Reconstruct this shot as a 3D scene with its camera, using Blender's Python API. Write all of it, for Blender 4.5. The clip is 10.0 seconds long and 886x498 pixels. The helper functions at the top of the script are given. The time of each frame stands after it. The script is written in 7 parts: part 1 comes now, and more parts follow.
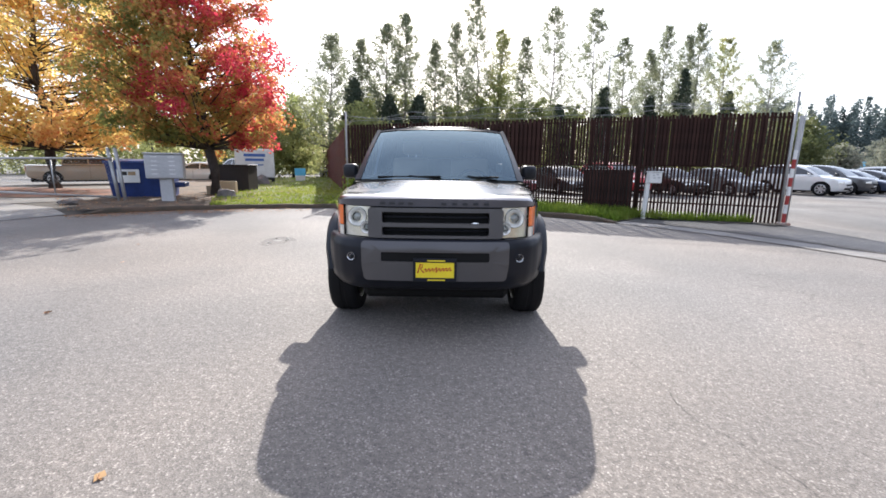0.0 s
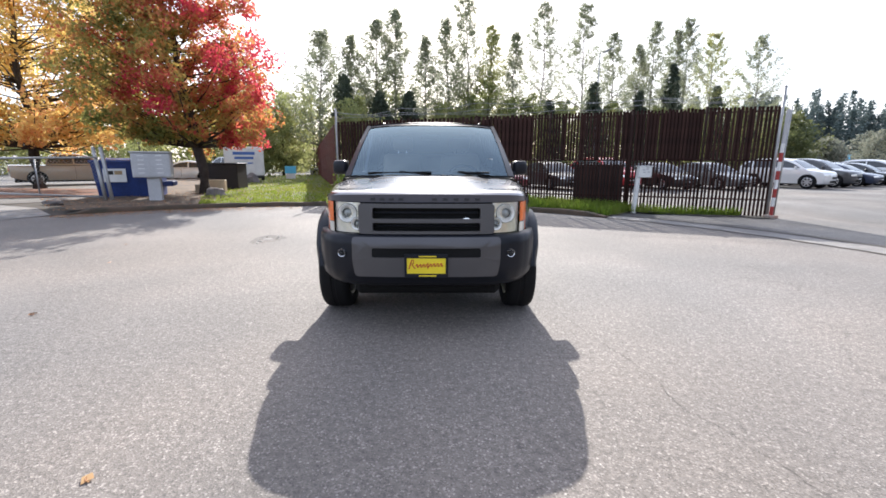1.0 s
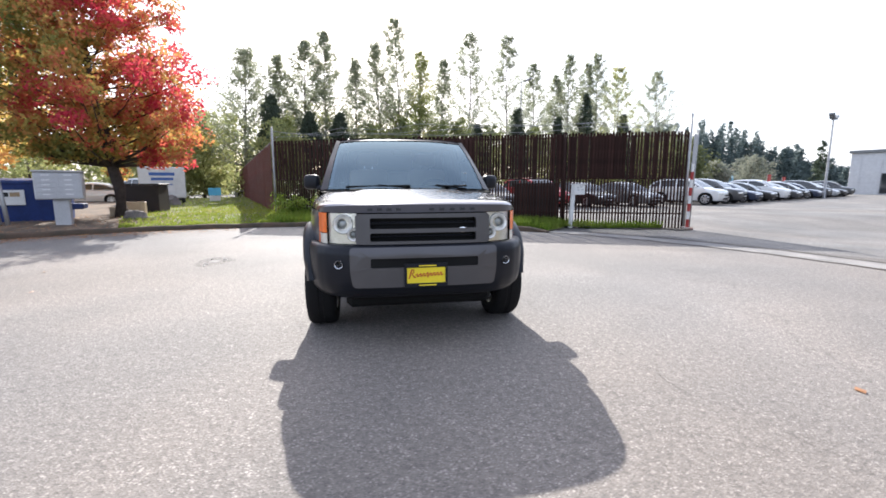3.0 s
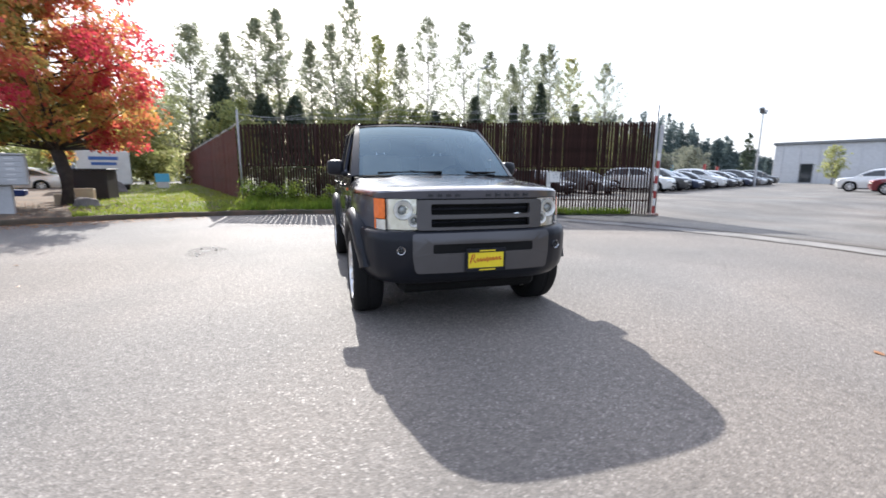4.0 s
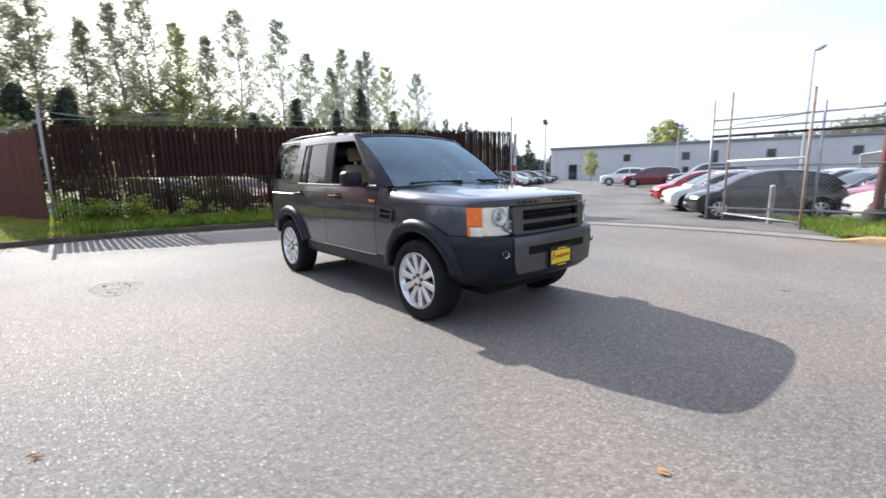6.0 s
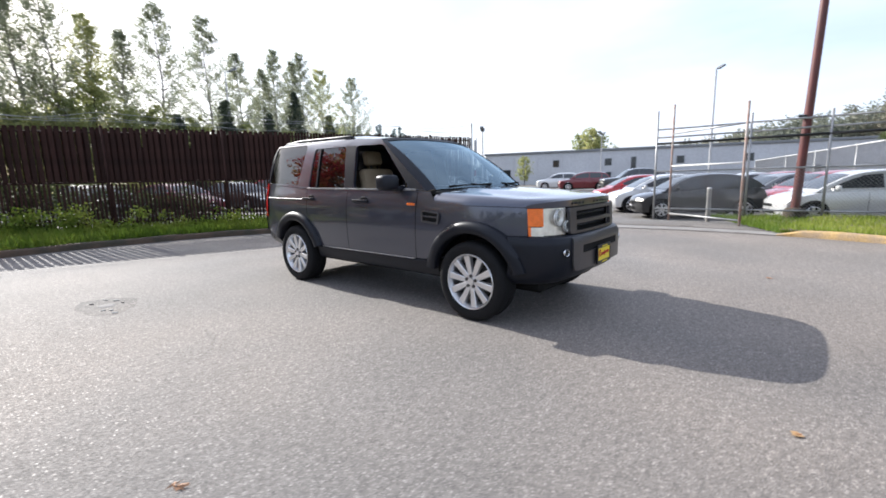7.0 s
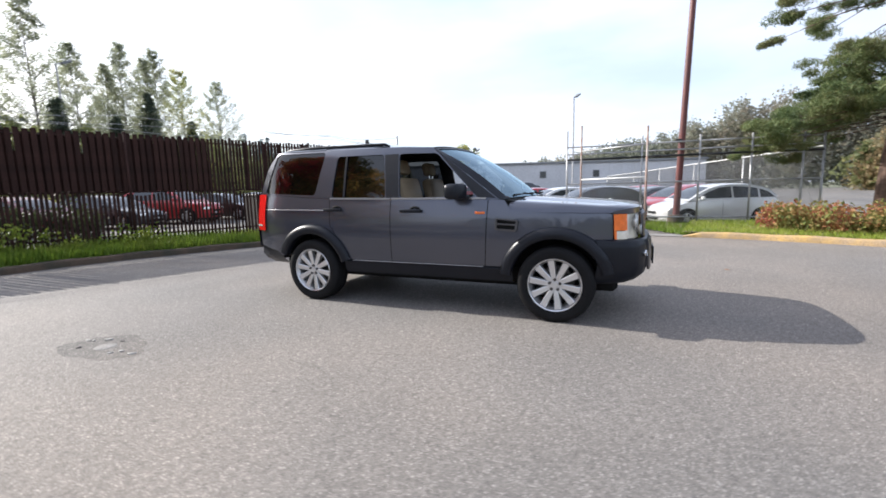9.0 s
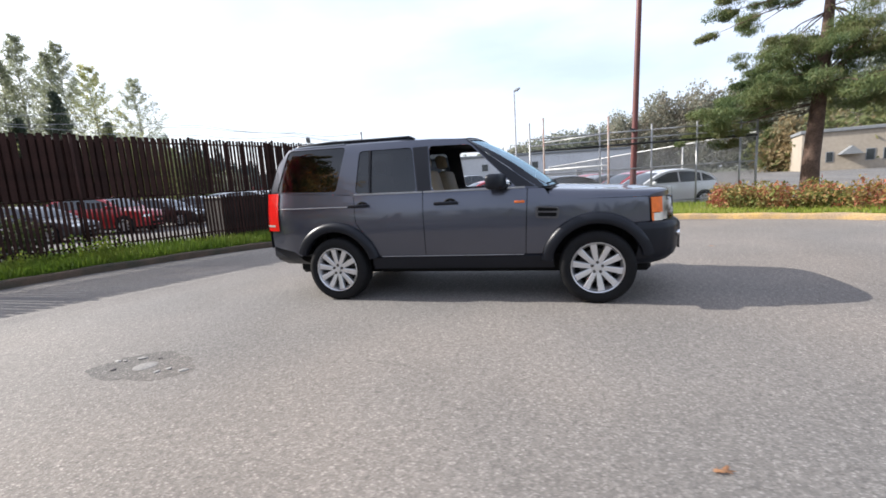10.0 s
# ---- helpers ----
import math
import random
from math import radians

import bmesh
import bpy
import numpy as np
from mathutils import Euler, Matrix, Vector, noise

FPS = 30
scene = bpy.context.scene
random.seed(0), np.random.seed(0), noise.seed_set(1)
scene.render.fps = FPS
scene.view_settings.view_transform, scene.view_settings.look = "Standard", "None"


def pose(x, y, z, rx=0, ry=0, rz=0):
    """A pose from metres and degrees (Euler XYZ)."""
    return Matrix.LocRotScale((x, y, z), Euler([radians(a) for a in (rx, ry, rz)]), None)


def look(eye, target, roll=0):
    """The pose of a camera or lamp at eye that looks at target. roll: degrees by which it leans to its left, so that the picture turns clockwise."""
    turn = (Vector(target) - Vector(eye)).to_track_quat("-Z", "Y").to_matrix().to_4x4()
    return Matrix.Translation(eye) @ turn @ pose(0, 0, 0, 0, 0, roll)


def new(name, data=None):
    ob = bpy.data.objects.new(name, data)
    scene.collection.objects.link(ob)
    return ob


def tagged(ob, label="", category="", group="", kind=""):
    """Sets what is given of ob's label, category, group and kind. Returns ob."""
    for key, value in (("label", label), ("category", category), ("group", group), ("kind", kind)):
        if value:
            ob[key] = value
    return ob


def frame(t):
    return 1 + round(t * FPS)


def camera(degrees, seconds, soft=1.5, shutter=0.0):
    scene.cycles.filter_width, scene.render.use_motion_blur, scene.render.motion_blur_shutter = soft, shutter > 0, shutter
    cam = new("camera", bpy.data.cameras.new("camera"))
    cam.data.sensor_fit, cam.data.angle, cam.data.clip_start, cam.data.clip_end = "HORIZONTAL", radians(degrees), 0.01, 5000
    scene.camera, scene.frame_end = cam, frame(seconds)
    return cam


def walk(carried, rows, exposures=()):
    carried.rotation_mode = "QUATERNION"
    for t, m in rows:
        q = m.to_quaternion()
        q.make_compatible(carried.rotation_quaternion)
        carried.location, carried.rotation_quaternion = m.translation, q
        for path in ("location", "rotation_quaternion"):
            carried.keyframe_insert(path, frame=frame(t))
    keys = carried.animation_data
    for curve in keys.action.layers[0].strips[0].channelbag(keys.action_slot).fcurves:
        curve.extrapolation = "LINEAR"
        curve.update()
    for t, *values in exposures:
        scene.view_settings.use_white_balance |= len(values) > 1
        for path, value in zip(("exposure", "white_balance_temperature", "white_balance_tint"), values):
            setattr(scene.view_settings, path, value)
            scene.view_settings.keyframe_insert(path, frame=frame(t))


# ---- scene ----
cam = camera(91.5, 10.0, soft=1.65, shutter=0.5)
PATH = [
    (0, (0.076, -3.983, 1.337), (0.065, -2.019, 0.96), 0.7),
    (0.5, (0.085, -3.971, 1.342), (0.1, -2.01, 0.945), 0.3),
    (1, (0.085, -3.974, 1.325), (0.109, -2.013, 0.934), 0.2),
    (1.5, (0.09, -3.97, 1.339), (0.115, -2.01, 0.943), -0.2),
    (2, (0.096, -3.976, 1.348), (0.133, -2.017, 0.948), -0.2),
    (2.2, (0.015, -3.954, 1.332), (0.136, -1.995, 0.948), 0.8),
    (3.5, (-0.762, -3.999, 1.214), (-0.334, -2.064, 0.943), -0.8),
    (4, (-1.225, -3.857, 1.228), (-0.666, -1.969, 0.879), 0.3),
    (4.5, (-1.778, -3.794, 1.246), (-1.015, -1.982, 0.881), -0.8),
    (5, (-2.261, -3.567, 1.24), (-1.34, -1.827, 0.887), 1.3),
    (5.5, (-2.77, -3.34, 1.272), (-1.7, -1.678, 0.965), -0.4),
    (5.7, (-2.947, -3.228, 1.295), (-1.779, -1.639, 0.961), -0.9),
    (6.8, (-3.858, -2.426, 1.283), (-2.392, -1.098, 0.99), -1.2),
    (7, (-4.004, -2.307, 1.292), (-2.501, -1.026, 0.974), -1.4),
    (7.5, (-4.293, -1.902, 1.289), (-2.708, -0.721, 0.982), -1.3),
    (8, (-4.583, -1.503, 1.264), (-2.887, -0.478, 0.998), -0.5),
    (8.5, (-4.869, -1.108, 1.281), (-3.109, -0.213, 0.961), -1.5),
    (9, (-5.045, -0.647, 1.292), (-3.229, 0.146, 1.021), -1.4),
    (9.5, (-5.278, -0.189, 1.308), (-3.409, 0.455, 1.005), -4.8),
    (10, (-5.387, 0.315, 1.29), (-3.485, 0.856, 0.989), -3.6),
]
walk(cam, [(t, look(eye, target, roll)) for t, eye, target, roll in PATH], exposures=[(0.0, 1.08, 6300, 11.5), (2.2, 1.08, 6300, 11.5), (3.5, 1.25, 6250, 11), (4.5, 0.96, 6200, 9.5), (5.5, 1.0, 6200, 10), (7.0, 0.88, 6200, 10), (10.0, 0.86, 6350, 10)])


# ---- world and sun ----
SUN_EL = radians(32.0)
SUN_AZ = radians(0.0)          # from +y towards +x
world = bpy.data.worlds.new("sky")
scene.world = world
world.use_nodes = True
wn, wl = world.node_tree.nodes, world.node_tree.links
wn.clear()
w_out = wn.new("ShaderNodeOutputWorld")
w_bg = wn.new("ShaderNodeBackground")
w_sky = wn.new("ShaderNodeTexSky")
w_sky.sky_type = "NISHITA"
w_sky.sun_disc = False
w_sky.sun_elevation = SUN_EL
w_sky.sun_rotation = SUN_AZ
w_sky.air_density, w_sky.dust_density, w_sky.ozone_density = 1.0, 2.5, 1.0
w_bg.inputs["Strength"].default_value = 0.13
# thin high cloud that whitens the blue
w_co = wn.new("ShaderNodeTexCoord")
w_map = wn.new("ShaderNodeMapping")
w_map.inputs["Scale"].default_value = (1.0, 1.0, 3.2)
w_noise = wn.new("ShaderNodeTexNoise")
w_noise.inputs["Scale"].default_value = 2.2
w_noise.inputs["Detail"].default_value = 7.0
w_ramp = wn.new("ShaderNodeValToRGB")
w_ramp.color_ramp.elements[0].position, w_ramp.color_ramp.elements[0].color = 0.34, (0.36, 0.36, 0.36, 1)
w_ramp.color_ramp.elements[1].position, w_ramp.color_ramp.elements[1].color = 0.68, (0.72, 0.72, 0.72, 1)
w_mix = wn.new("ShaderNodeMix")
w_mix.data_type = "RGBA"
w_mix.inputs["B"].default_value = (5.75, 6.1, 7.2, 1)
wl.new(w_co.outputs["Generated"], w_map.inputs["Vector"])
wl.new(w_map.outputs["Vector"], w_noise.inputs["Vector"])
wl.new(w_noise.outputs["Fac"], w_ramp.inputs["Fac"])
wl.new(w_ramp.outputs["Color"], w_mix.inputs["Factor"])
wl.new(w_sky.outputs["Color"], w_mix.inputs["A"])
wl.new(w_mix.outputs["Result"], w_bg.inputs["Color"])
wl.new(w_bg.outputs["Background"], w_out.inputs["Surface"])

sun = new("sun", bpy.data.lights.new("sun", "SUN"))
sun.data.energy = 4.5
sun.data.angle = radians(0.5)
sun.data.color = (1.0, 0.95, 0.87)
sun_dir = Vector((math.sin(SUN_AZ) * math.cos(SUN_EL), math.cos(SUN_AZ) * math.cos(SUN_EL), math.sin(SUN_EL)))
sun.matrix_world = look(sun_dir * 100, (0, 0, 0))


# ---- materials ----
def mat(name, base, rough=0.6, metal=0.0, var=0.25, scale=6.0, fine=90.0, bump=0.1, coat=0.0, second=None, spec=0.5, island=0.0, objrand=0.0,
        trans=0.0, dist=0.004, emis=None):
    """A Principled surface whose colour varies at two scales, with fine relief."""
    m = bpy.data.materials.new(name)
    m.use_nodes = True
    n, l = m.node_tree.nodes, m.node_tree.links
    b = n["Principled BSDF"]
    b.inputs["Roughness"].default_value = rough
    b.inputs["Metallic"].default_value = metal
    b.inputs["Coat Weight"].default_value = coat
    b.inputs["Coat Roughness"].default_value = 0.04
    b.inputs["Specular IOR Level"].default_value = spec
    b.inputs["Transmission Weight"].default_value = trans
    co = n.new("ShaderNodeTexCoord")
    big = n.new("ShaderNodeTexNoise")
    big.inputs["Scale"].default_value, big.inputs["Detail"].default_value = scale, 5.0
    small = n.new("ShaderNodeTexNoise")
    small.inputs["Scale"].default_value, small.inputs["Detail"].default_value = fine, 3.0
    l.new(co.outputs["Object"], big.inputs["Vector"])
    l.new(co.outputs["Object"], small.inputs["Vector"])
    c2 = second or tuple(c * (1 - var) for c in base)
    ramp = n.new("ShaderNodeValToRGB")
    e = ramp.color_ramp.elements
    e[0].position, e[0].color = 0.35, (*c2, 1)
    e[1].position, e[1].color = 0.65, (*base, 1)
    l.new(big.outputs["Fac"], ramp.inputs["Fac"])
    mul = n.new("ShaderNodeMix")
    mul.data_type, mul.blend_type = "RGBA", "MULTIPLY"
    mul.inputs["Factor"].default_value = 1.0
    sr = n.new("ShaderNodeMapRange")
    sr.inputs["From Min"].default_value, sr.inputs["From Max"].default_value = 0.3, 0.7
    sr.inputs["To Min"].default_value, sr.inputs["To Max"].default_value = 1 - var, 1 + var * 0.5
    l.new(small.outputs["Fac"], sr.inputs["Value"])
    l.new(ramp.outputs["Color"], mul.inputs["A"])
    l.new(sr.outputs["Result"], mul.inputs["B"])
    last = mul.outputs["Result"]
    for kind, amount in (("ShaderNodeNewGeometry", island), ("ShaderNodeObjectInfo", objrand)):
        if amount:
            g = n.new(kind)
            mr = n.new("ShaderNodeMapRange")
            mr.inputs["To Min"].default_value, mr.inputs["To Max"].default_value = 1 - amount, 1 + amount
            l.new(g.outputs["Random Per Island" if island and kind == "ShaderNodeNewGeometry" else "Random"], mr.inputs["Value"])
            m2 = n.new("ShaderNodeMix")
            m2.data_type, m2.blend_type = "RGBA", "MULTIPLY"
            m2.inputs["Factor"].default_value = 1.0
            l.new(last, m2.inputs["A"])
            l.new(mr.outputs["Result"], m2.inputs["B"])
            last = m2.outputs["Result"]
    l.new(last, b.inputs["Base Color"])
    if emis:
        b.inputs["Emission Color"].default_value, b.inputs["Emission Strength"].default_value = (*emis[0], 1), emis[1]
    if bump:
        bp = n.new("ShaderNodeBump")
        bp.inputs["Strength"].default_value, bp.inputs["Distance"].default_value = bump, dist
        l.new(small.outputs["Fac"], bp.inputs["Height"])
        l.new(bp.outputs["Normal"], b.inputs["Normal"])
    return m


def leafy(name, colours, glow=0.35, patch=0.35, rough=0.55, each=0.45, ripe=None):
    """Leaves: the colour changes from leaf to leaf and in patches over the crown, and light shines through."""
    m = bpy.data.materials.new(name)
    m.use_nodes = True
    n, l = m.node_tree.nodes, m.node_tree.links
    b = n["Principled BSDF"]
    b.inputs["Roughness"].default_value = rough
    b.inputs["Specular IOR Level"].default_value = 0.3
    g, co, no = n.new("ShaderNodeNewGeometry"), n.new("ShaderNodeTexCoord"), n.new("ShaderNodeTexNoise")
    no.inputs["Scale"].default_value, no.inputs["Detail"].default_value = patch, 2.0
    l.new(co.outputs["Object"], no.inputs["Vector"])
    spread = n.new("ShaderNodeMapRange")
    spread.inputs["From Min"].default_value, spread.inputs["From Max"].default_value = 0.32, 0.68
    l.new(no.outputs["Fac"], spread.inputs["Value"])
    add = n.new("ShaderNodeMath")
    add.operation = "MULTIPLY_ADD"
    add.inputs[1].default_value = each
    l.new(g.outputs["Random Per Island"], add.inputs[0])
    half = n.new("ShaderNodeMath")
    half.operation = "MULTIPLY"
    half.inputs[1].default_value = 1.05 - each
    l.new(spread.outputs["Result"], half.inputs[0])
    l.new(half.outputs[0], add.inputs[2])
    factor = add.outputs[0]
    if ripe:      # the colour turns first on one side of the crown
        xyz, mr, up = n.new("ShaderNodeSeparateXYZ"), n.new("ShaderNodeMapRange"), n.new("ShaderNodeMath")
        l.new(co.outputs["Object"], xyz.inputs[0])
        mr.inputs["From Min"].default_value, mr.inputs["From Max"].default_value, mr.inputs["To Min"].default_value, mr.inputs["To Max"].default_value = ripe
        l.new(xyz.outputs["X"], mr.inputs["Value"])
        l.new(factor, up.inputs[0])
        l.new(mr.outputs["Result"], up.inputs[1])
        factor = up.outputs[0]
    ramp = n.new("ShaderNodeValToRGB")
    e = ramp.color_ramp.elements
    while len(e) < len(colours):
        e.new(0.5)
    for i, c in enumerate(colours):
        e[i].position, e[i].color = i / (len(colours) - 1), (*c, 1)
    l.new(factor, ramp.inputs["Fac"])
    l.new(ramp.outputs["Color"], b.inputs["Base Color"])
    t = n.new("ShaderNodeBsdfTranslucent")
    l.new(ramp.outputs["Color"], t.inputs["Color"])
    mx = n.new("ShaderNodeMixShader")
    mx.inputs["Fac"].default_value = glow
    l.new(b.outputs["BSDF"], mx.inputs[1])
    l.new(t.outputs["BSDF"], mx.inputs[2])
    l.new(mx.outputs["Shader"], n["Material Output"].inputs["Surface"])
    return m


def glass(name, tint=(0.8, 0.85, 0.85), solid=0.0, rough=0.0, inner=(0.01, 0.01, 0.012), ior=1.52, sheen=(1.0, 1.0, 1.0)):
    """A pane: clear and mirror-like at a slant; solid mixes in a dark film."""
    m = bpy.data.materials.new(name)
    m.use_nodes = True
    n, l = m.node_tree.nodes, m.node_tree.links
    b = n["Principled BSDF"]
    b.inputs["Base Color"].default_value = (*inner, 1)
    b.inputs["Roughness"].default_value = 0.02
    b.inputs["Specular IOR Level"].default_value = 0.6
    tr, gl, fr, m1, m2 = (n.new("ShaderNode" + k) for k in ("BsdfTransparent", "BsdfGlossy", "Fresnel", "MixShader", "MixShader"))
    tr.inputs["Color"].default_value = (*tint, 1)
    gl.inputs["Roughness"].default_value, gl.inputs["Color"].default_value = rough, (*sheen, 1)
    fr.inputs["IOR"].default_value = ior
    l.new(fr.outputs["Fac"], m1.inputs["Fac"])
    l.new(tr.outputs["BSDF"], m1.inputs[1])
    l.new(gl.outputs["BSDF"], m1.inputs[2])
    m2.inputs["Fac"].default_value = solid
    l.new(m1.outputs["Shader"], m2.inputs[1])
    l.new(b.outputs["BSDF"], m2.inputs[2])
    l.new(m2.outputs["Shader"], n["Material Output"].inputs["Surface"])
    return m


def asphalt(name, stone, binder, light, cracks=1.0, grain=130.0, stains=(0.8, 1.15)):
    """Worn asphalt: light and dark chips in a grey binder, broad stains, thin cracks."""
    m = bpy.data.materials.new(name)
    m.use_nodes = True
    n, l = m.node_tree.nodes, m.node_tree.links
    b = n["Principled BSDF"]
    b.inputs["Specular IOR Level"].default_value = 0.5
    co = n.new("ShaderNodeTexCoord")
    chips = n.new("ShaderNodeTexVoronoi")
    chips.inputs["Scale"].default_value = grain
    fine = n.new("ShaderNodeTexNoise")
    fine.inputs["Scale"].default_value, fine.inputs["Detail"].default_value = 24.0, 6.0
    broad = n.new("ShaderNodeTexNoise")
    broad.inputs["Scale"].default_value, broad.inputs["Detail"].default_value = 0.45, 6.0
    for t in (chips, fine, broad):
        l.new(co.outputs["Object"], t.inputs["Vector"])
    ramp = n.new("ShaderNodeValToRGB")
    e = ramp.color_ramp.elements
    e.new(0.5), e.new(0.8)
    for i, (p, c) in enumerate(((0.0, binder), (0.45, stone), (0.8, stone), (1.0, light))):
        e[i].position, e[i].color = p, (*c, 1)
    sep = n.new("ShaderNodeSeparateColor")
    l.new(chips.outputs["Color"], sep.inputs["Color"])
    l.new(sep.outputs["Red"], ramp.inputs["Fac"])
    stain = n.new("ShaderNodeMapRange")
    stain.inputs["From Min"].default_value, stain.inputs["From Max"].default_value = 0.3, 0.7
    stain.inputs["To Min"].default_value, stain.inputs["To Max"].default_value = stains
    l.new(broad.outputs["Fac"], stain.inputs["Value"])
    fines = n.new("ShaderNodeMapRange")
    fines.inputs["From Min"].default_value, fines.inputs["From Max"].default_value = 0.3, 0.7
    fines.inputs["To Min"].default_value, fines.inputs["To Max"].default_value = 0.80, 1.18
    l.new(fine.outputs["Fac"], fines.inputs["Value"])
    # single pale stones, polished on top
    big = n.new("ShaderNodeTexVoronoi")
    big.inputs["Scale"].default_value = grain * 0.42
    l.new(co.outputs["Object"], big.inputs["Vector"])
    sep2 = n.new("ShaderNodeSeparateColor")
    l.new(big.outputs["Color"], sep2.inputs["Color"])
    few, near, both = (n.new("ShaderNodeMath") for _ in range(3))
    few.operation, near.operation, both.operation = "GREATER_THAN", "LESS_THAN", "MULTIPLY"
    few.inputs[1].default_value, near.inputs[1].default_value = 0.86, 0.33
    l.new(sep2.outputs["Red"], few.inputs[0])
    l.new(big.outputs["Distance"], near.inputs[0])
    l.new(few.outputs[0], both.inputs[0])
    l.new(near.outputs[0], both.inputs[1])
    stones = n.new("ShaderNodeMix")
    stones.data_type = "RGBA"
    stones.inputs["B"].default_value = (*(min(0.8, c * 1.02) for c in light), 1)
    l.new(both.outputs[0], stones.inputs["Factor"])
    l.new(ramp.outputs["Color"], stones.inputs["A"])
    # warm and cool areas of different age
    age = n.new("ShaderNodeTexNoise")
    age.inputs["Scale"].default_value, age.inputs["Detail"].default_value = 0.21, 3.0
    l.new(co.outputs["Object"], age.inputs["Vector"])
    aged = n.new("ShaderNodeValToRGB")
    aged.color_ramp.elements[0].position, aged.color_ramp.elements[0].color = 0.38, (0.97, 0.985, 1.0, 1)
    aged.color_ramp.elements[1].position, aged.color_ramp.elements[1].color = 0.64, (1.04, 0.985, 0.93, 1)
    l.new(age.outputs["Fac"], aged.inputs["Fac"])
    tint = n.new("ShaderNodeMix")
    tint.data_type, tint.blend_type = "RGBA", "MULTIPLY"
    tint.inputs["Factor"].default_value = 1.0
    l.new(stones.outputs["Result"], tint.inputs["A"])
    l.new(aged.outputs["Color"], tint.inputs["B"])
    last = tint.outputs["Result"]
    # cracks: the cell borders of a coarse, warped pattern
    warp = n.new("ShaderNodeTexNoise")
    warp.inputs["Scale"].default_value, warp.inputs["Detail"].default_value = 0.9, 6.0
    l.new(co.outputs["Object"], warp.inputs["Vector"])
    addv = n.new("ShaderNodeMix")
    addv.data_type, addv.blend_type = "RGBA", "ADD"
    addv.inputs["Factor"].default_value = 1.0
    l.new(co.outputs["Object"], addv.inputs["A"])
    l.new(warp.outputs["Color"], addv.inputs["B"])
    cr = n.new("ShaderNodeTexVoronoi")
    cr.feature = "DISTANCE_TO_EDGE"
    cr.inputs["Scale"].default_value = 0.16
    l.new(addv.outputs["Result"], cr.inputs["Vector"])
    crm = n.new("ShaderNodeMapRange")
    crm.inputs["From Min"].default_value, crm.inputs["From Max"].default_value = 0.0006, 0.0022
    crm.inputs["To Min"].default_value, crm.inputs["To Max"].default_value = 1 - 0.15 * cracks, 1.0
    l.new(cr.outputs["Distance"], crm.inputs["Value"])
    for s in (stain, fines, crm):
        mu = n.new("ShaderNodeMix")
        mu.data_type, mu.blend_type = "RGBA", "MULTIPLY"
        mu.inputs["Factor"].default_value = 1.0
        l.new(last, mu.inputs["A"])
        l.new(s.outputs["Result"], mu.inputs["B"])
        last = mu.outputs["Result"]
    l.new(last, b.inputs["Base Color"])
    rr = n.new("ShaderNodeMapRange")
    rr.inputs["To Min"].default_value, rr.inputs["To Max"].default_value = 0.72, 0.95
    l.new(sep.outputs["Green"], rr.inputs["Value"])
    polish = n.new("ShaderNodeMath")
    polish.operation = "MULTIPLY_ADD"
    polish.inputs[1].default_value = -0.22
    l.new(both.outputs[0], polish.inputs[0])
    l.new(rr.outputs["Result"], polish.inputs[2])
    l.new(polish.outputs[0], b.inputs["Roughness"])
    bp = n.new("ShaderNodeBump")
    bp.inputs["Strength"].default_value, bp.inputs["Distance"].default_value = 0.45, 0.004
    l.new(chips.outputs["Distance"], bp.inputs["Height"])
    bp2 = n.new("ShaderNodeBump")
    bp2.inputs["Strength"].default_value, bp2.inputs["Distance"].default_value = 0.3, 0.01
    l.new(fine.outputs["Fac"], bp2.inputs["Height"])
    l.new(bp.outputs["Normal"], bp2.inputs["Normal"])
    l.new(bp2.outputs["Normal"], b.inputs["Normal"])
    return m


M = {}
M["road"] = asphalt("worn asphalt", (0.170, 0.156, 0.144), (0.112, 0.103, 0.095), (0.285, 0.265, 0.246), grain=125.0)
M["lot"] = asphalt("bleached lot asphalt", (0.145, 0.137, 0.128), (0.095, 0.09, 0.085), (0.25, 0.237, 0.224), cracks=0.6, grain=105.0, stains=(0.62, 1.22))
M["patch"] = asphalt("patched asphalt", (0.105, 0.096, 0.088), (0.06, 0.055, 0.05), (0.22, 0.20, 0.185), cracks=0.0, grain=110.0)
M["crack"] = mat("dark crack filling", (0.088, 0.081, 0.075), 0.95, var=0.3, scale=9.0, fine=90, bump=0.4)
M["gutter"] = mat("dirty gutter concrete", (0.26, 0.245, 0.23), 0.9, var=0.3, scale=2.0, fine=70, bump=0.4)
M["concrete"] = mat("old concrete", (0.40, 0.38, 0.35), 0.85, var=0.3, scale=2.0, fine=70, bump=0.3)
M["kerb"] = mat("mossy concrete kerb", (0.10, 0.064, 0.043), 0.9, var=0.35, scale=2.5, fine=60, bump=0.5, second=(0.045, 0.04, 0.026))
M["kerb_yellow"] = mat("worn yellow kerb paint", (0.52, 0.335, 0.115), 0.75, var=0.35, scale=3.0, fine=50, bump=0.5, second=(0.33, 0.24, 0.15))
M["soil"] = mat("grass soil", (0.14, 0.17, 0.05), 0.95, var=0.4, scale=1.2, fine=40, bump=0.6, second=(0.13, 0.10, 0.055))
M["leaf_litter"] = mat("leaf litter", (0.22, 0.085, 0.045), 0.9, var=0.4, scale=1.5, fine=30, bump=0.6, second=(0.15, 0.10, 0.075))
M["litter_dirt"] = mat("dirt with leaf litter", (0.17, 0.115, 0.075), 0.95, var=0.45, scale=2.2, fine=38, bump=0.7, second=(0.085, 0.068, 0.05))
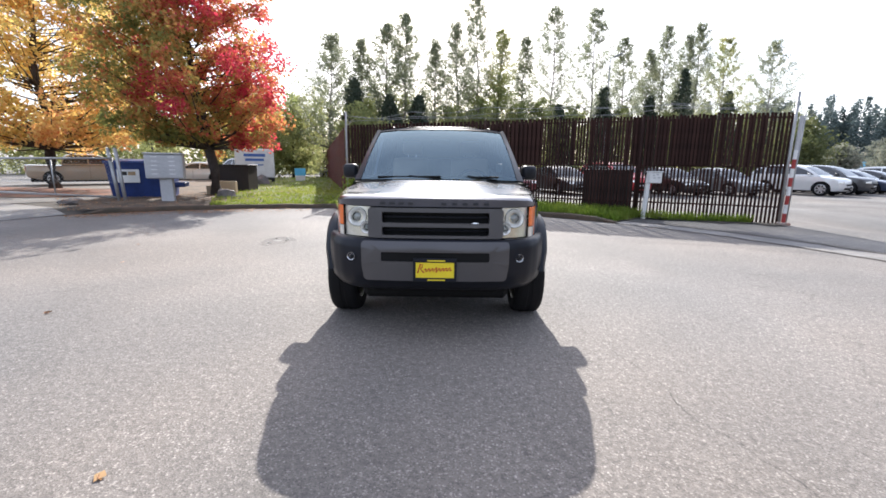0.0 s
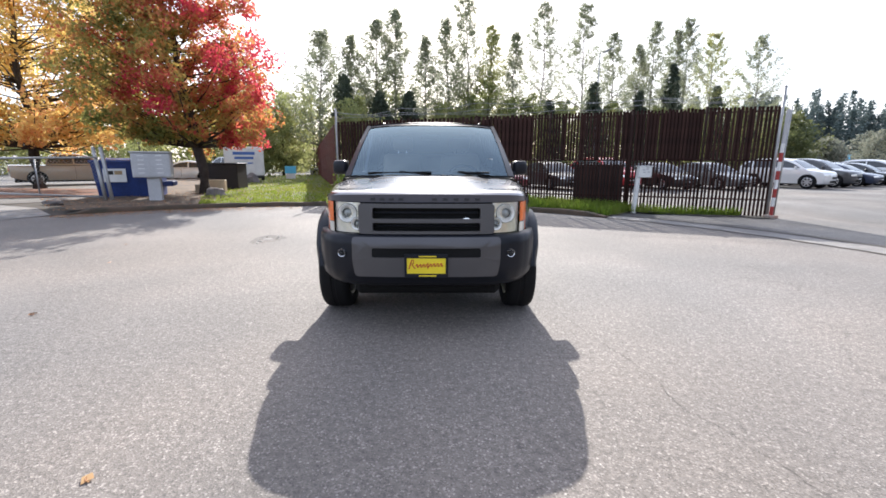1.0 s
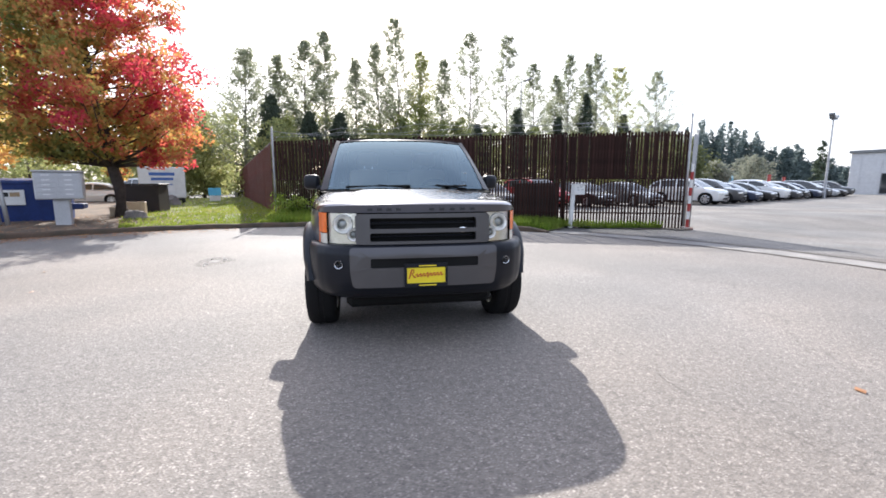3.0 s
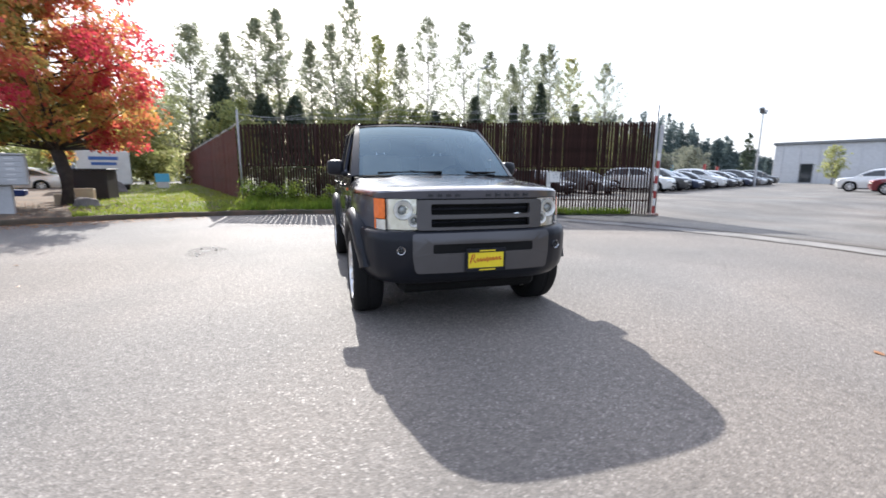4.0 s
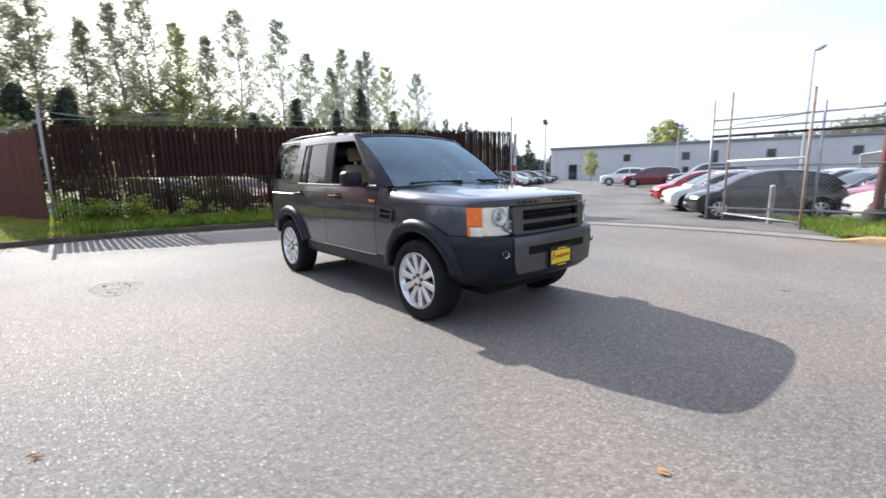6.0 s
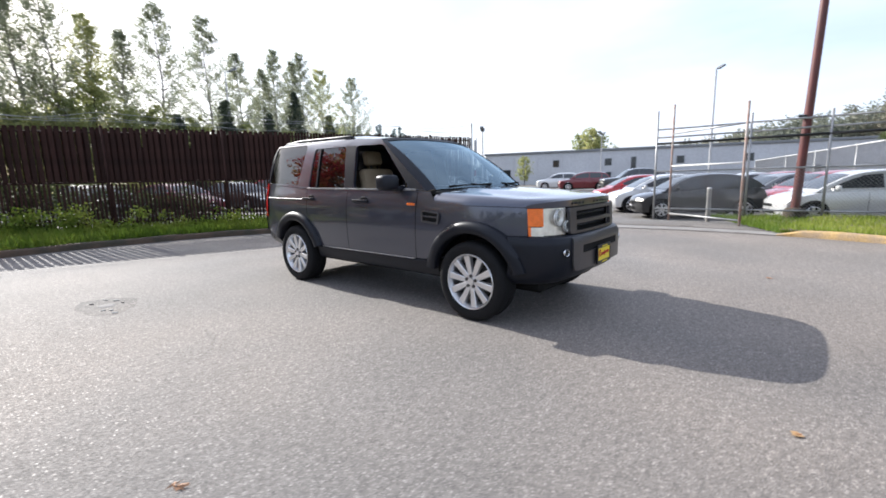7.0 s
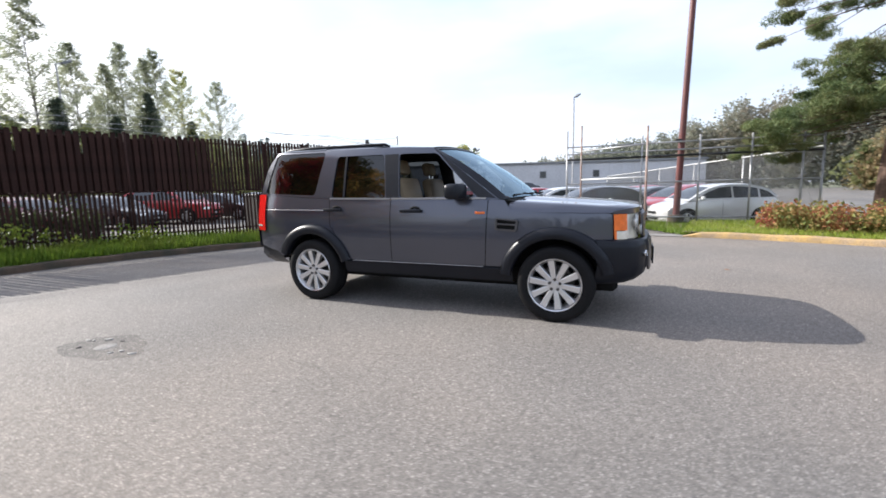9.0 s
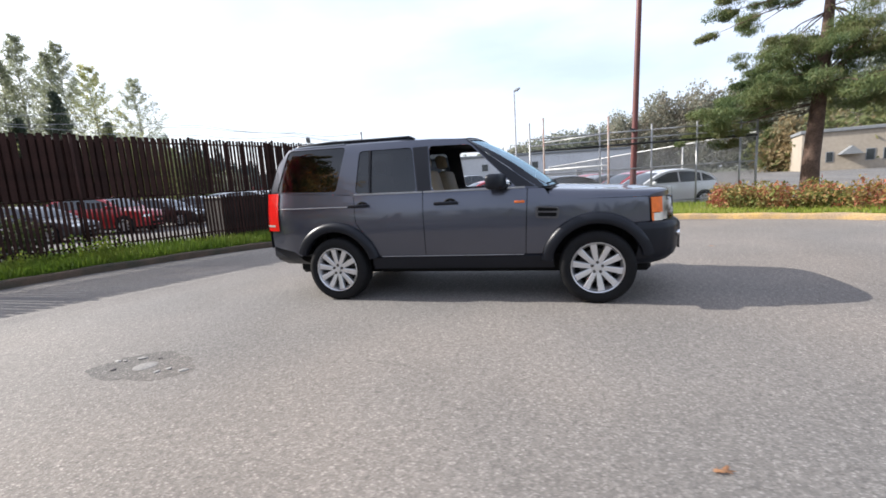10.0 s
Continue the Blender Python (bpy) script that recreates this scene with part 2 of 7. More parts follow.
M["dirt"] = mat("dark dirt", (0.075, 0.06, 0.048), 0.95, var=0.4, scale=3.0, fine=60, bump=0.6, second=(0.05, 0.045, 0.038))
M["far_ground"] = mat("far field", (0.16, 0.17, 0.10), 0.95, var=0.3, scale=0.03, fine=0.4, bump=0)
M["slat"] = mat("brown fence slat", (0.042, 0.019, 0.015), 0.8, var=0.35, scale=3.0, fine=60, bump=0.3, objrand=0.25, spec=0.2)
M["slat_red"] = mat("red brown fence slat", (0.13, 0.036, 0.030), 0.75, var=0.3, scale=2.0, fine=60, bump=0.3, objrand=0.18)
M["galv"] = mat("galvanised steel", (0.42, 0.42, 0.42), 0.5, 0.6, var=0.2, scale=4, fine=60, bump=0.1)
M["rust"] = mat("rusty steel", (0.36, 0.22, 0.17), 0.8, 0.2, var=0.35, scale=5, fine=60, bump=0.3, second=(0.40, 0.36, 0.33))
M["black_bar"] = mat("black painted steel", (0.02, 0.02, 0.02), 0.5, 0.2)
M["white_paint"] = mat("white paint", (0.72, 0.72, 0.70), 0.5, var=0.12, scale=3, fine=40)
M["red_paint"] = mat("red paint", (0.36, 0.035, 0.03), 0.5, var=0.2, scale=3, fine=40)
M["pole_red"] = mat("red brown painted pole", (0.14, 0.034, 0.029), 0.5, var=0.25, scale=2, fine=40, second=(0.095, 0.034, 0.030))
M["grey_paint"] = mat("grey paint", (0.45, 0.45, 0.46), 0.5, var=0.12, scale=3, fine=40)
M["blue_bin"] = mat("blue painted steel", (0.018, 0.045, 0.19), 0.5, var=0.3, scale=2.5, fine=40)
M["brown_bin"] = mat("dark brown steel", (0.022, 0.015, 0.013), 0.6, var=0.3, scale=2, fine=40)
M["sign_blue"] = mat("light blue sign", (0.12, 0.50, 0.75), 0.5, var=0.1)
M["sign_text"] = mat("blue lettering", (0.06, 0.14, 0.40), 0.5, var=0.1)
M["rock"] = mat("grey rock", (0.18, 0.16, 0.15), 0.9, var=0.35, scale=4, fine=30, bump=0.6)
M["bark"] = mat("dark bark", (0.075, 0.055, 0.045), 0.9, var=0.4, scale=6, fine=40, bump=0.8, dist=0.02)
M["bark_pale"] = mat("pale bark", (0.26, 0.24, 0.21), 0.9, var=0.3, scale=3, fine=30, bump=0.5)
M["bark_pine"] = mat("pine bark", (0.16, 0.10, 0.075), 0.9, var=0.4, scale=6, fine=30, bump=0.8, dist=0.02)
M["leaf_red"] = leafy("red autumn leaves", ((0.22, 0.25, 0.08), (0.32, 0.31, 0.09), (0.52, 0.36, 0.10), (0.56, 0.22, 0.09), (0.58, 0.10, 0.09), (0.64, 0.07, 0.11), (0.48, 0.04, 0.07)), 0.62, 0.55, each=0.34, ripe=(-4.2, 2.6, -0.50, 0.17))
M["leaf_yellow"] = leafy("yellow autumn leaves", ((0.50, 0.47, 0.16), (0.76, 0.60, 0.20), (0.80, 0.58, 0.20), (0.78, 0.44, 0.16), (0.66, 0.26, 0.12)), 0.6, 0.22)
M["leaf_olive"] = leafy("olive leaves", ((0.09, 0.11, 0.05), (0.16, 0.18, 0.075), (0.25, 0.24, 0.10)), 0.5, 0.3)
M["leaf_shrub"] = leafy("dark shrub leaves", ((0.035, 0.05, 0.022), (0.06, 0.08, 0.03), (0.10, 0.11, 0.045)), 0.3, 0.8)
# poplar leaves: the veil of glare against the sun is put into the colour
M["leaf_pale"] = leafy("glare-paled poplar leaves", ((0.17, 0.20, 0.14), (0.26, 0.285, 0.19), (0.37, 0.37, 0.25)), 0.72, 0.3)
# distance haze is put into these leaves as a pale, greyed colour
M["leaf_far"] = leafy("haze-tinted far leaves", ((0.19, 0.22, 0.18), (0.25, 0.26, 0.20), (0.31, 0.26, 0.20)), 0.45, 0.06)
# far needles: haze of the air is mixed into the colour, paler and bluer
M["needle_far"] = leafy("haze-tinted far needles", ((0.10, 0.14, 0.14), (0.16, 0.20, 0.19)), 0.3, 0.1)
M["leaf_rust"] = leafy("rusty far leaves", ((0.16, 0.18, 0.11), (0.23, 0.22, 0.13), (0.34, 0.25, 0.13), (0.22, 0.19, 0.12)), 0.5, 0.12)
M["leaf_lime"] = leafy("yellow green leaves", ((0.20, 0.24, 0.10), (0.33, 0.35, 0.14), (0.48, 0.43, 0.19)), 0.6, 0.2)
# fir needles, lightened in colour for the haze before them
M["needle_dark"] = leafy("haze-lightened fir needles", ((0.07, 0.095, 0.068), (0.115, 0.14, 0.092)), 0.45, 0.6)
M["needle"] = leafy("pine needles", ((0.055, 0.09, 0.04), (0.10, 0.145, 0.055), (0.16, 0.185, 0.07), (0.19, 0.155, 0.08)), 0.3, 0.7)
M["hedge"] = leafy("hedge leaves", ((0.07, 0.11, 0.03), (0.16, 0.18, 0.045), (0.30, 0.23, 0.08), (0.36, 0.12, 0.07), (0.28, 0.07, 0.05)), 0.3, 1.0)
M["grass"] = leafy("grass blades", ((0.07, 0.13, 0.015), (0.14, 0.22, 0.025), (0.24, 0.27, 0.05)), 0.4, 0.6)
M["lawn"] = leafy("sunlit lawn blades", ((0.15, 0.22, 0.03), (0.25, 0.31, 0.045), (0.36, 0.36, 0.09)), 0.45, 0.5)
M["fallen"] = leafy("fallen leaves", ((0.50, 0.34, 0.16), (0.38, 0.18, 0.08), (0.22, 0.13, 0.08)), 0.1, 2.0)
M["wall_grey"] = mat("grey metal siding", (0.58, 0.59, 0.61), 0.6, var=0.1, scale=0.2, fine=3, bump=0)
M["wall_beige"] = mat("beige plastered wall", (0.36, 0.31, 0.25), 0.8, var=0.12, scale=0.2, fine=3, bump=0)
M["roof_grey"] = mat("grey roof edge", (0.22, 0.23, 0.24), 0.7, var=0.15)
M["pane_dark"] = mat("dark window pane", (0.03, 0.035, 0.04), 0.1, var=0.1, bump=0, spec=0.8)

# car materials
M["paint"] = mat("dark grey metallic paint", (0.070, 0.075, 0.100), 0.28, 0.65, var=0.05, scale=2, fine=900, bump=0.02, coat=1.0, dist=0.0005)
M["plastic"] = mat("charcoal plastic", (0.010, 0.0115, 0.017), 0.36, spec=0.24, var=0.15, scale=4, fine=400, bump=0.12, dist=0.001)
M["plastic_rough"] = mat("black rubber", (0.009, 0.009, 0.009), 0.8, spec=0.2, var=0.2, scale=6, fine=200, bump=0.3, dist=0.002)
M["bezel"] = mat("warm grey satin trim", (0.098, 0.094, 0.098), 0.38, 0.6, var=0.08, scale=4, fine=300, bump=0.05, dist=0.001)
M["alloy"] = mat("bright alloy", (0.72, 0.72, 0.73), 0.28, 0.85, var=0.06, scale=8, fine=120, bump=0.03)
M["chrome"] = mat("bright chrome", (0.85, 0.85, 0.86), 0.12, 1.0, var=0.03, bump=0)
M["lamp_inner"] = mat("lamp reflector", (0.95, 0.92, 0.85), 0.18, 0.6, var=0.10, scale=22, fine=24, bump=0.8)
M["amber"] = mat("amber lens", (0.92, 0.19, 0.03), 0.2, 0.0, var=0.15, scale=20, fine=120, bump=0.1, coat=0.6)
M["red_lens"] = mat("red lens", (0.62, 0.015, 0.012), 0.12, 0.0, var=0.15, scale=20, fine=120, bump=0.1, coat=0.6)
M["tyre"] = mat("tyre rubber", (0.010, 0.010, 0.011), 0.75, var=0.25, scale=6, fine=80, bump=0.4, spec=0.2)
M["satin"] = mat("satin silver strip", (0.42, 0.42, 0.44), 0.35, 0.8, var=0.05, scale=8, fine=200, bump=0.02)
M["lamp_silver"] = mat("silver lamp ring", (0.80, 0.79, 0.75), 0.35, 0.35, var=0.06, scale=20, fine=120, bump=0.05)
M["projector"] = mat("grey projector glass", (0.34, 0.36, 0.36), 0.12, 0.4, var=0.1, scale=20, fine=80, bump=0)
M["headliner"] = mat("dark grey headliner", (0.09, 0.088, 0.085), 0.9, var=0.1, scale=5, fine=120, bump=0.1)
M["letter"] = mat("dark grey lettering", (0.035, 0.037, 0.045), 0.4, 0.5, var=0.05, bump=0)
M["leather"] = mat("beige leather", (0.46, 0.36, 0.24), 0.55, var=0.12, scale=5, fine=90, bump=0.2)
M["dash"] = mat("dark dashboard", (0.035, 0.034, 0.034), 0.7, var=0.15, fine=200, bump=0.1)
M["plate_yellow"] = mat("yellow plate", (0.80, 0.62, 0.02), 0.45, var=0.05, bump=0)
M["plate_red"] = mat("red print", (0.45, 0.02, 0.02), 0.5, var=0.05, bump=0)
M["brake"] = mat("brake iron", (0.10, 0.095, 0.09), 0.5, 0.7)
# raised IOR and blue gloss tint imitate a brighter, bluer sky reflection
M["windscreen"] = glass("windscreen glass", (0.30, 0.37, 0.40), ior=2.45, sheen=(0.66, 0.86, 0.97))
M["privacy"] = glass("dark privacy glass", (0.07, 0.075, 0.08), 0.1, ior=1.6)
M["clear"] = glass("clear lamp cover", (0.96, 0.96, 0.95), ior=1.3)


# ---- building blocks ----
def mesh_of(name, bm, material, smooth=False):
    me = bpy.data.meshes.new(name)
    bm.to_mesh(me)
    bm.free()
    me.materials.append(material)
    if smooth:
        me.shade_smooth()
        if smooth is not True:
            me.set_sharp_from_angle(angle=radians(smooth))
    return me


def part(name, bm, material, parent=None, label="", smooth=False):
    ob = new(name, mesh_of(name, bm, material, smooth))
    ob.parent = parent
    return tagged(ob, label)


def thing(name, label, category, group="", kind=""):
    return tagged(new(name), label, category, group, kind)


def box(bm, lo, hi, bevel=0.0, m=None, seg=1):
    c = [(a + b) / 2 for a, b in zip(lo, hi)]
    s = [b - a for a, b in zip(lo, hi)]
    t = Matrix.Translation(c) @ Matrix.Diagonal((*s, 1))
    made = bmesh.ops.create_cube(bm, size=1.0, matrix=(m @ t) if m else t)["verts"]
    if bevel:
        edges = list({e for v in made for e in v.link_edges})
        bmesh.ops.bevel(bm, geom=edges, offset=bevel, segments=seg, affect="EDGES", profile=0.5)
    return bm


def rod(bm, a, b, r0, r1=None, seg=8, caps=True):
    a, b = Vector(a), Vector(b)
    r1 = r0 if r1 is None else r1
    q = (b - a).to_track_quat("Z", "Y").to_matrix().to_4x4()
    m = Matrix.Translation((a + b) / 2) @ q
    bmesh.ops.create_cone(bm, cap_ends=caps, segments=seg, radius1=r0, radius2=max(r1, 1e-4), depth=(b - a).length, matrix=m)
    return bm


def ring_sweep(bm, points, radii, seg=6):
    """A tapered tube along a line of points."""
    rings = []
    for i, p in enumerate(points):
        d = Vector(points[min(i + 1, len(points) - 1)]) - Vector(points[max(i - 1, 0)])
        q = d.to_track_quat("Z", "Y")
        rings.append([bm.verts.new(Vector(p) + q @ Vector((radii[i] * math.cos(a), radii[i] * math.sin(a), 0))) for a in (2 * math.pi * k / seg for k in range(seg))])
    for r, s in zip(rings, rings[1:]):
        for k in range(seg):
            bm.faces.new((r[k], r[(k + 1) % seg], s[(k + 1) % seg], s[k]))
    bm.faces.new(list(reversed(rings[0])))
    bm.faces.new(rings[-1])
    return bm


def lathe(bm, profile, axis="X", seg=32, m=None):
    """Turns a profile of (along, radius) about an axis; closed where the radius is 0."""
    rings = []
    for a, r in profile:
        if r < 1e-6:
            rings.append([bm.verts.new((a, 0, 0))])
        else:
            rings.append([bm.verts.new((a, r * math.cos(2 * math.pi * k / seg), r * math.sin(2 * math.pi * k / seg))) for k in range(seg)])
    for r, s in zip(rings, rings[1:]):
        for k in range(seg):
            f = [r[k % len(r)], r[(k + 1) % len(r)], s[(k + 1) % len(s)], s[k % len(s)]]
            f = list(dict.fromkeys(f))
            if len(f) > 2:
                bm.faces.new(f)
    verts = [v for r in rings for v in r]
    if m:
        bmesh.ops.transform(bm, matrix=m, verts=verts)
    return bm


def grid_sheet(bm, us, vs, at):
    """A sheet of quads over the parameters us x vs."""
    rows = [[bm.verts.new(at(u, v)) for v in vs] for u in us]
    for a, b in zip(rows, rows[1:]):
        for i in range(len(vs) - 1):
            bm.faces.new((a[i], b[i], b[i + 1], a[i + 1]))
    return bm


def facing(bm, ref):
    """Turns every face away from the point ref."""
    for f in bm.faces:
        if f.normal.length == 0:
            f.normal_update()
        if f.normal.dot(f.calc_center_median() - Vector(ref)) < 0:
            f.normal_flip()
    return bm


def lin(a, b, n):
    return [a + (b - a) * i / (n - 1) for i in range(n)]


def region(outer, holes, cuts_u, cuts_v, at, thick=0.0):
    """A panel with openings: flat outlines in (u, v), cut into a net and then laid onto the surface at(u, v)."""
    bm = bmesh.new()
    # outlines first, then the net
    for loop in (outer, *holes):
        vs = [bm.verts.new((u, v, 0)) for u, v in loop]
        for a, b in zip(vs, vs[1:] + vs[:1]):
            bm.edges.new((a, b))
    bmesh.ops.triangle_fill(bm, use_beauty=True, use_dissolve=False, edges=bm.edges[:], normal=(0, 0, 1))
    for axis, cuts in ((0, cuts_u), (1, cuts_v)):
        for c in cuts:
            co, no = [0, 0, 0], [0, 0, 0]
            co[axis], no[axis] = c, 1
            bmesh.ops.bisect_plane(bm, geom=bm.verts[:] + bm.edges[:] + bm.faces[:], plane_co=co, plane_no=no, dist=1e-4)
    for v in bm.verts:
        v.co = at(v.co.x, v.co.y)
    bmesh.ops.recalc_face_normals(bm, faces=bm.faces)
    if thick:
        bmesh.ops.solidify(bm, geom=bm.faces[:], thickness=thick)
    return bm


def interp(pts, x):
    if x <= pts[0][0]:
        return pts[0][1]
    for (a, p), (b, q) in zip(pts, pts[1:]):
        if x <= b:
            return p + (q - p) * (x - a) / (b - a)
    return pts[-1][1]


def smooth01(a, b, x):
    t = min(max((x - a) / (b - a), 0), 1)
    return t * t * (3 - 2 * t)


def round_poly(pts, r=0.04, n=4):
    """A polygon with its corners rounded."""
    out = []
    k = len(pts)
    for i in range(k):
        p, a, b = Vector(pts[i]), Vector(pts[i - 1]), Vector(pts[(i + 1) % k])
        rr = min(r, (a - p).length * 0.45, (b - p).length * 0.45)
        s, e = p + (a - p).normalized() * rr, p + (b - p).normalized() * rr
        for j in range(n + 1):
            t = j / n
            out.append(tuple((1 - t) ** 2 * s + 2 * t * (1 - t) * p + t * t * e))
    return out


def leaf_cloud(name, centres, radii, count, size, material, rng, flat=0.0, droop=0.0, aspect=0.6):
    """Small folded leaves scattered round clump centres, in one mesh."""
    centres = np.asarray(centres, float)
    radii = np.asarray(radii, float)
    pick = rng.integers(0, len(centres), count)
    d = rng.normal(size=(count, 3))
    d /= np.linalg.norm(d, axis=1)[:, None]
    d *= (rng.random(count) ** 0.45)[:, None]
    d[:, 2] *= 1 - flat
    p = centres[pick] + d * radii[pick][:, None]
    u = rng.normal(size=(count, 3))
    u[:, 2] -= droop
    u /= np.linalg.norm(u, axis=1)[:, None]
    w = np.cross(u, rng.normal(size=(count, 3)))
    w /= np.linalg.norm(w, axis=1)[:, None]
    nrm = np.cross(u, w)
    s = (size * (0.6 + 0.8 * rng.random(count)))[:, None]
    verts = np.stack([p - u * s * 0.5, p + w * s * aspect * 0.5 + nrm * s * 0.1, p + u * s * 0.5, p - w * s * aspect * 0.5 + nrm * s * 0.1], 1).reshape(-1, 3)
    faces = np.arange(count * 4).reshape(-1, 4)
    me = bpy.data.meshes.new(name)
    me.from_pydata(verts.tolist(), [], faces.tolist())
    me.materials.append(material)
    return me


def tree(name, label, pos, height, crown_lo, crown_w, shape, clumps, leaves, clump_r, leaf, foliage, bark, seed, trunk_r=0.15, flat=0.0, lean=(0, 0), droop=0.0, group="", limb=0.35):
    """Tapered trunk with limbs that end in leaf clumps; shape(t) is the crown's relative half-width from its foot (0) to its tip (1)."""
    rng = np.random.default_rng(seed)
    t = tagged(new(name), label, "tree", group)
    t.location = pos
    bm = bmesh.new()
    n = 9
    axis = [Vector((lean[0] * (k / n) ** 1.7 + 0.12 * trunk_r * rng.normal() * min(k, 4), lean[1] * (k / n) ** 1.7 + 0.12 * trunk_r * rng.normal() * min(k, 4), height * 0.97 * k / n)) for k in range(n + 1)]
    ring_sweep(bm, axis, [trunk_r * (1.25 if k == 0 else 1.0) * (1 - 0.93 * k / n) + 0.008 for k in range(n + 1)], 8)

    def on_axis(z):
        q = min(max(z / (height * 0.97), 0), 0.999) * n
        i = int(q)
        return axis[i].lerp(axis[i + 1], q - i)
    centres, radii = [], []
    for i in range(clumps):
        f = (i + rng.random()) / clumps
        z = crown_lo + (height - crown_lo) * f
        w = crown_w * shape(f)
        ang = i * 2.39996 + rng.normal() * 0.5
        r = w * (0.25 + 0.75 * rng.random() ** 0.6)
        c = on_axis(z) + Vector((r * math.cos(ang), r * math.sin(ang), (height - crown_lo) * 0.03 * rng.normal()))
        foot = on_axis(max(z - limb * r - 0.2, crown_lo * 0.85))
        mid = foot.lerp(c, 0.5) + Vector((0, 0, -0.06 * r + 0.05 * rng.normal()))
        br = trunk_r * (0.22 - 0.14 * f)
        ring_sweep(bm, [foot, mid, c], [br, br * 0.6, br * 0.15], 5)
        centres.append(tuple(c))
        radii.append(clump_r * (0.65 + 0.7 * rng.random()) * (0.32 + 0.68 * shape(f)))
        # a second, smaller clump half-way along the limb
        if r > clump_r:
            centres.append(tuple(foot.lerp(c, 0.62)))
            radii.append(clump_r * 0.7)
    part("trunk", bm, bark, t, smooth=True)
    cr = new("crown", leaf_cloud("crown", centres, radii, leaves, leaf, foliage, rng, flat, droop))
    cr.parent = t
    return t


# ---- ground, road, kerbs ----
CX, CY, R = -2.7, -0.3, 9.8          # the turning circle


def on_ring(a, r, z=0.0):
    return Vector((CX + r * math.cos(a), CY + r * math.sin(a), z))


def flat(name, pts, z, material, label, category):
    bm = bmesh.new()
    bm.faces.new([bm.verts.new((x, y, z)) for x, y in pts])
    bmesh.ops.triangulate(bm, faces=bm.faces[:])
    return tagged(part(name, bm, material), label, category, kind="structure")


flat("ground", [(-900, -900), (900, -900), (900, 900), (-900, 900)], -0.30, M["far_ground"], "dull green field reaching to the horizon", "ground")
LOT = [(-2, 9.0), (3.0, 7.0), (5.5, 3.0), (5.5, -1.0), (7.0, -9.0), (9.0, -30), (20, -60), (95, -60), (95, -20), (95, 62), (20, 62), (-6, 36)]


def lot_z(x, y):
    """The car park lies a little lower behind the chain-link fence."""
    return -0.012 - 0.21 * smooth01(9.4, 11.2, x) * (1 - smooth01(22, 32, x)) * (1 - smooth01(7.5, 11, y))


tagged(part("car_park_surface", region(LOT, [], [9.4, 9.8, 10.3, 10.8, 11.2, 22, 24, 27, 30, 32], [7.5, 8.4, 9.3, 10.2, 11], lambda x, y: Vector((x, y, lot_z(x, y)))), M["lot"], smooth=True),
       "bleached grey asphalt of the car park", "pavement", kind="structure")
a0 = math.asin((4.5 - CX) / R) - math.pi / 2
a1 = -math.pi / 2 - math.asin((CX + 9.5) / R)
road_pts = [(-9.5, -70), (4.5, -70)] + [tuple(on_ring(a, R + 0.02)[:2]) for a in lin(a0, a1 + 2 * math.pi, 90)]
flat("road", road_pts, 0.0, M["road"], "worn grey asphalt turning circle with cracks", "road")
flat("dirt_strip", [(-30, 0), (-9.0, 2.0), (-7.5, 9.0), (-9.0, 12.0), (-14, 20), (-30, 20)], -0.02, M["dirt"], "dark dirt beside the driveway", "ground")
flat("driveway", [(-16, 3.4), (-10.2, 5.0), (-9.6, 6.9), (-11.5, 8.6), (-14.5, 9.9), (-30, 14), (-30, 6)], 0.012, M["gutter"],
     "pale concrete driveway beyond the kerb", "pavement")
flat("yard", [(-60, 9), (-14, 9.6), (-9.2, 16), (-9.0, 60), (-60, 60)], -0.004, M["lot"], "grey asphalt yard behind the trees", "pavement")
flat("leaf_covered_bed", [(-34, 12.2), (-15.5, 12.0), (-13.6, 13.0), (-14, 17.5), (-34, 19)], 0.02, M["leaf_litter"], "bed covered with orange fallen leaves", "ground")


def kerb(name, b0, b1, material, label, h=0.13, w=0.17, n=40):
    sect = [(0, -0.05), (0.0, h - 0.035), (0.02, h - 0.008), (0.05, h), (w, h), (w, -0.05)]
    bm = bmesh.new()
    rows = []
    for i, a in enumerate(lin(b0, b1, n)):
        end = 0.25 + 0.75 * min(1, min(i, n - 1 - i) / 3)
        wob = 0.02 * math.sin(a * 21) + 0.012 * math.sin(a * 57 + 1)
        rows.append([bm.verts.new(on_ring(a, R + s + wob, z * end + 0.008 * math.sin(a * 43))) for s, z in sect])
    for p, q in zip(rows, rows[1:]):
        for k in range(len(sect) - 1):
            bm.faces.new((p[k], q[k], q[k + 1], p[k + 1]))
    bm.faces.new(rows[0])
    bm.faces.new(list(reversed(rows[-1])))
    bmesh.ops.recalc_face_normals(bm, faces=bm.faces)
    return tagged(part(name, bm, material, smooth=40), label, "kerb", kind="structure")


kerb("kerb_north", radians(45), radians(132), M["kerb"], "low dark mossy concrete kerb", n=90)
kerb("kerb_east", radians(-9), radians(-46), M["kerb_yellow"], "low kerb with worn yellow paint", n=50)

# gutter strip and seam across the entrance of the car park
bm = bmesh.new()
grid_sheet(bm, lin(radians(45), radians(-9), 40), [0.0, 0.14, 0.17, 0.5, 0.53, 0.62],
           lambda a, s: on_ring(a, R + 0.05 + s, 0.004 + (0.012 if s in (0.14, 0.5) else 0.0)))
tagged(part("gutter", bm, M["gutter"]), "worn concrete gutter across the car park entrance", "gutter", kind="structure")
bm = bmesh.new()
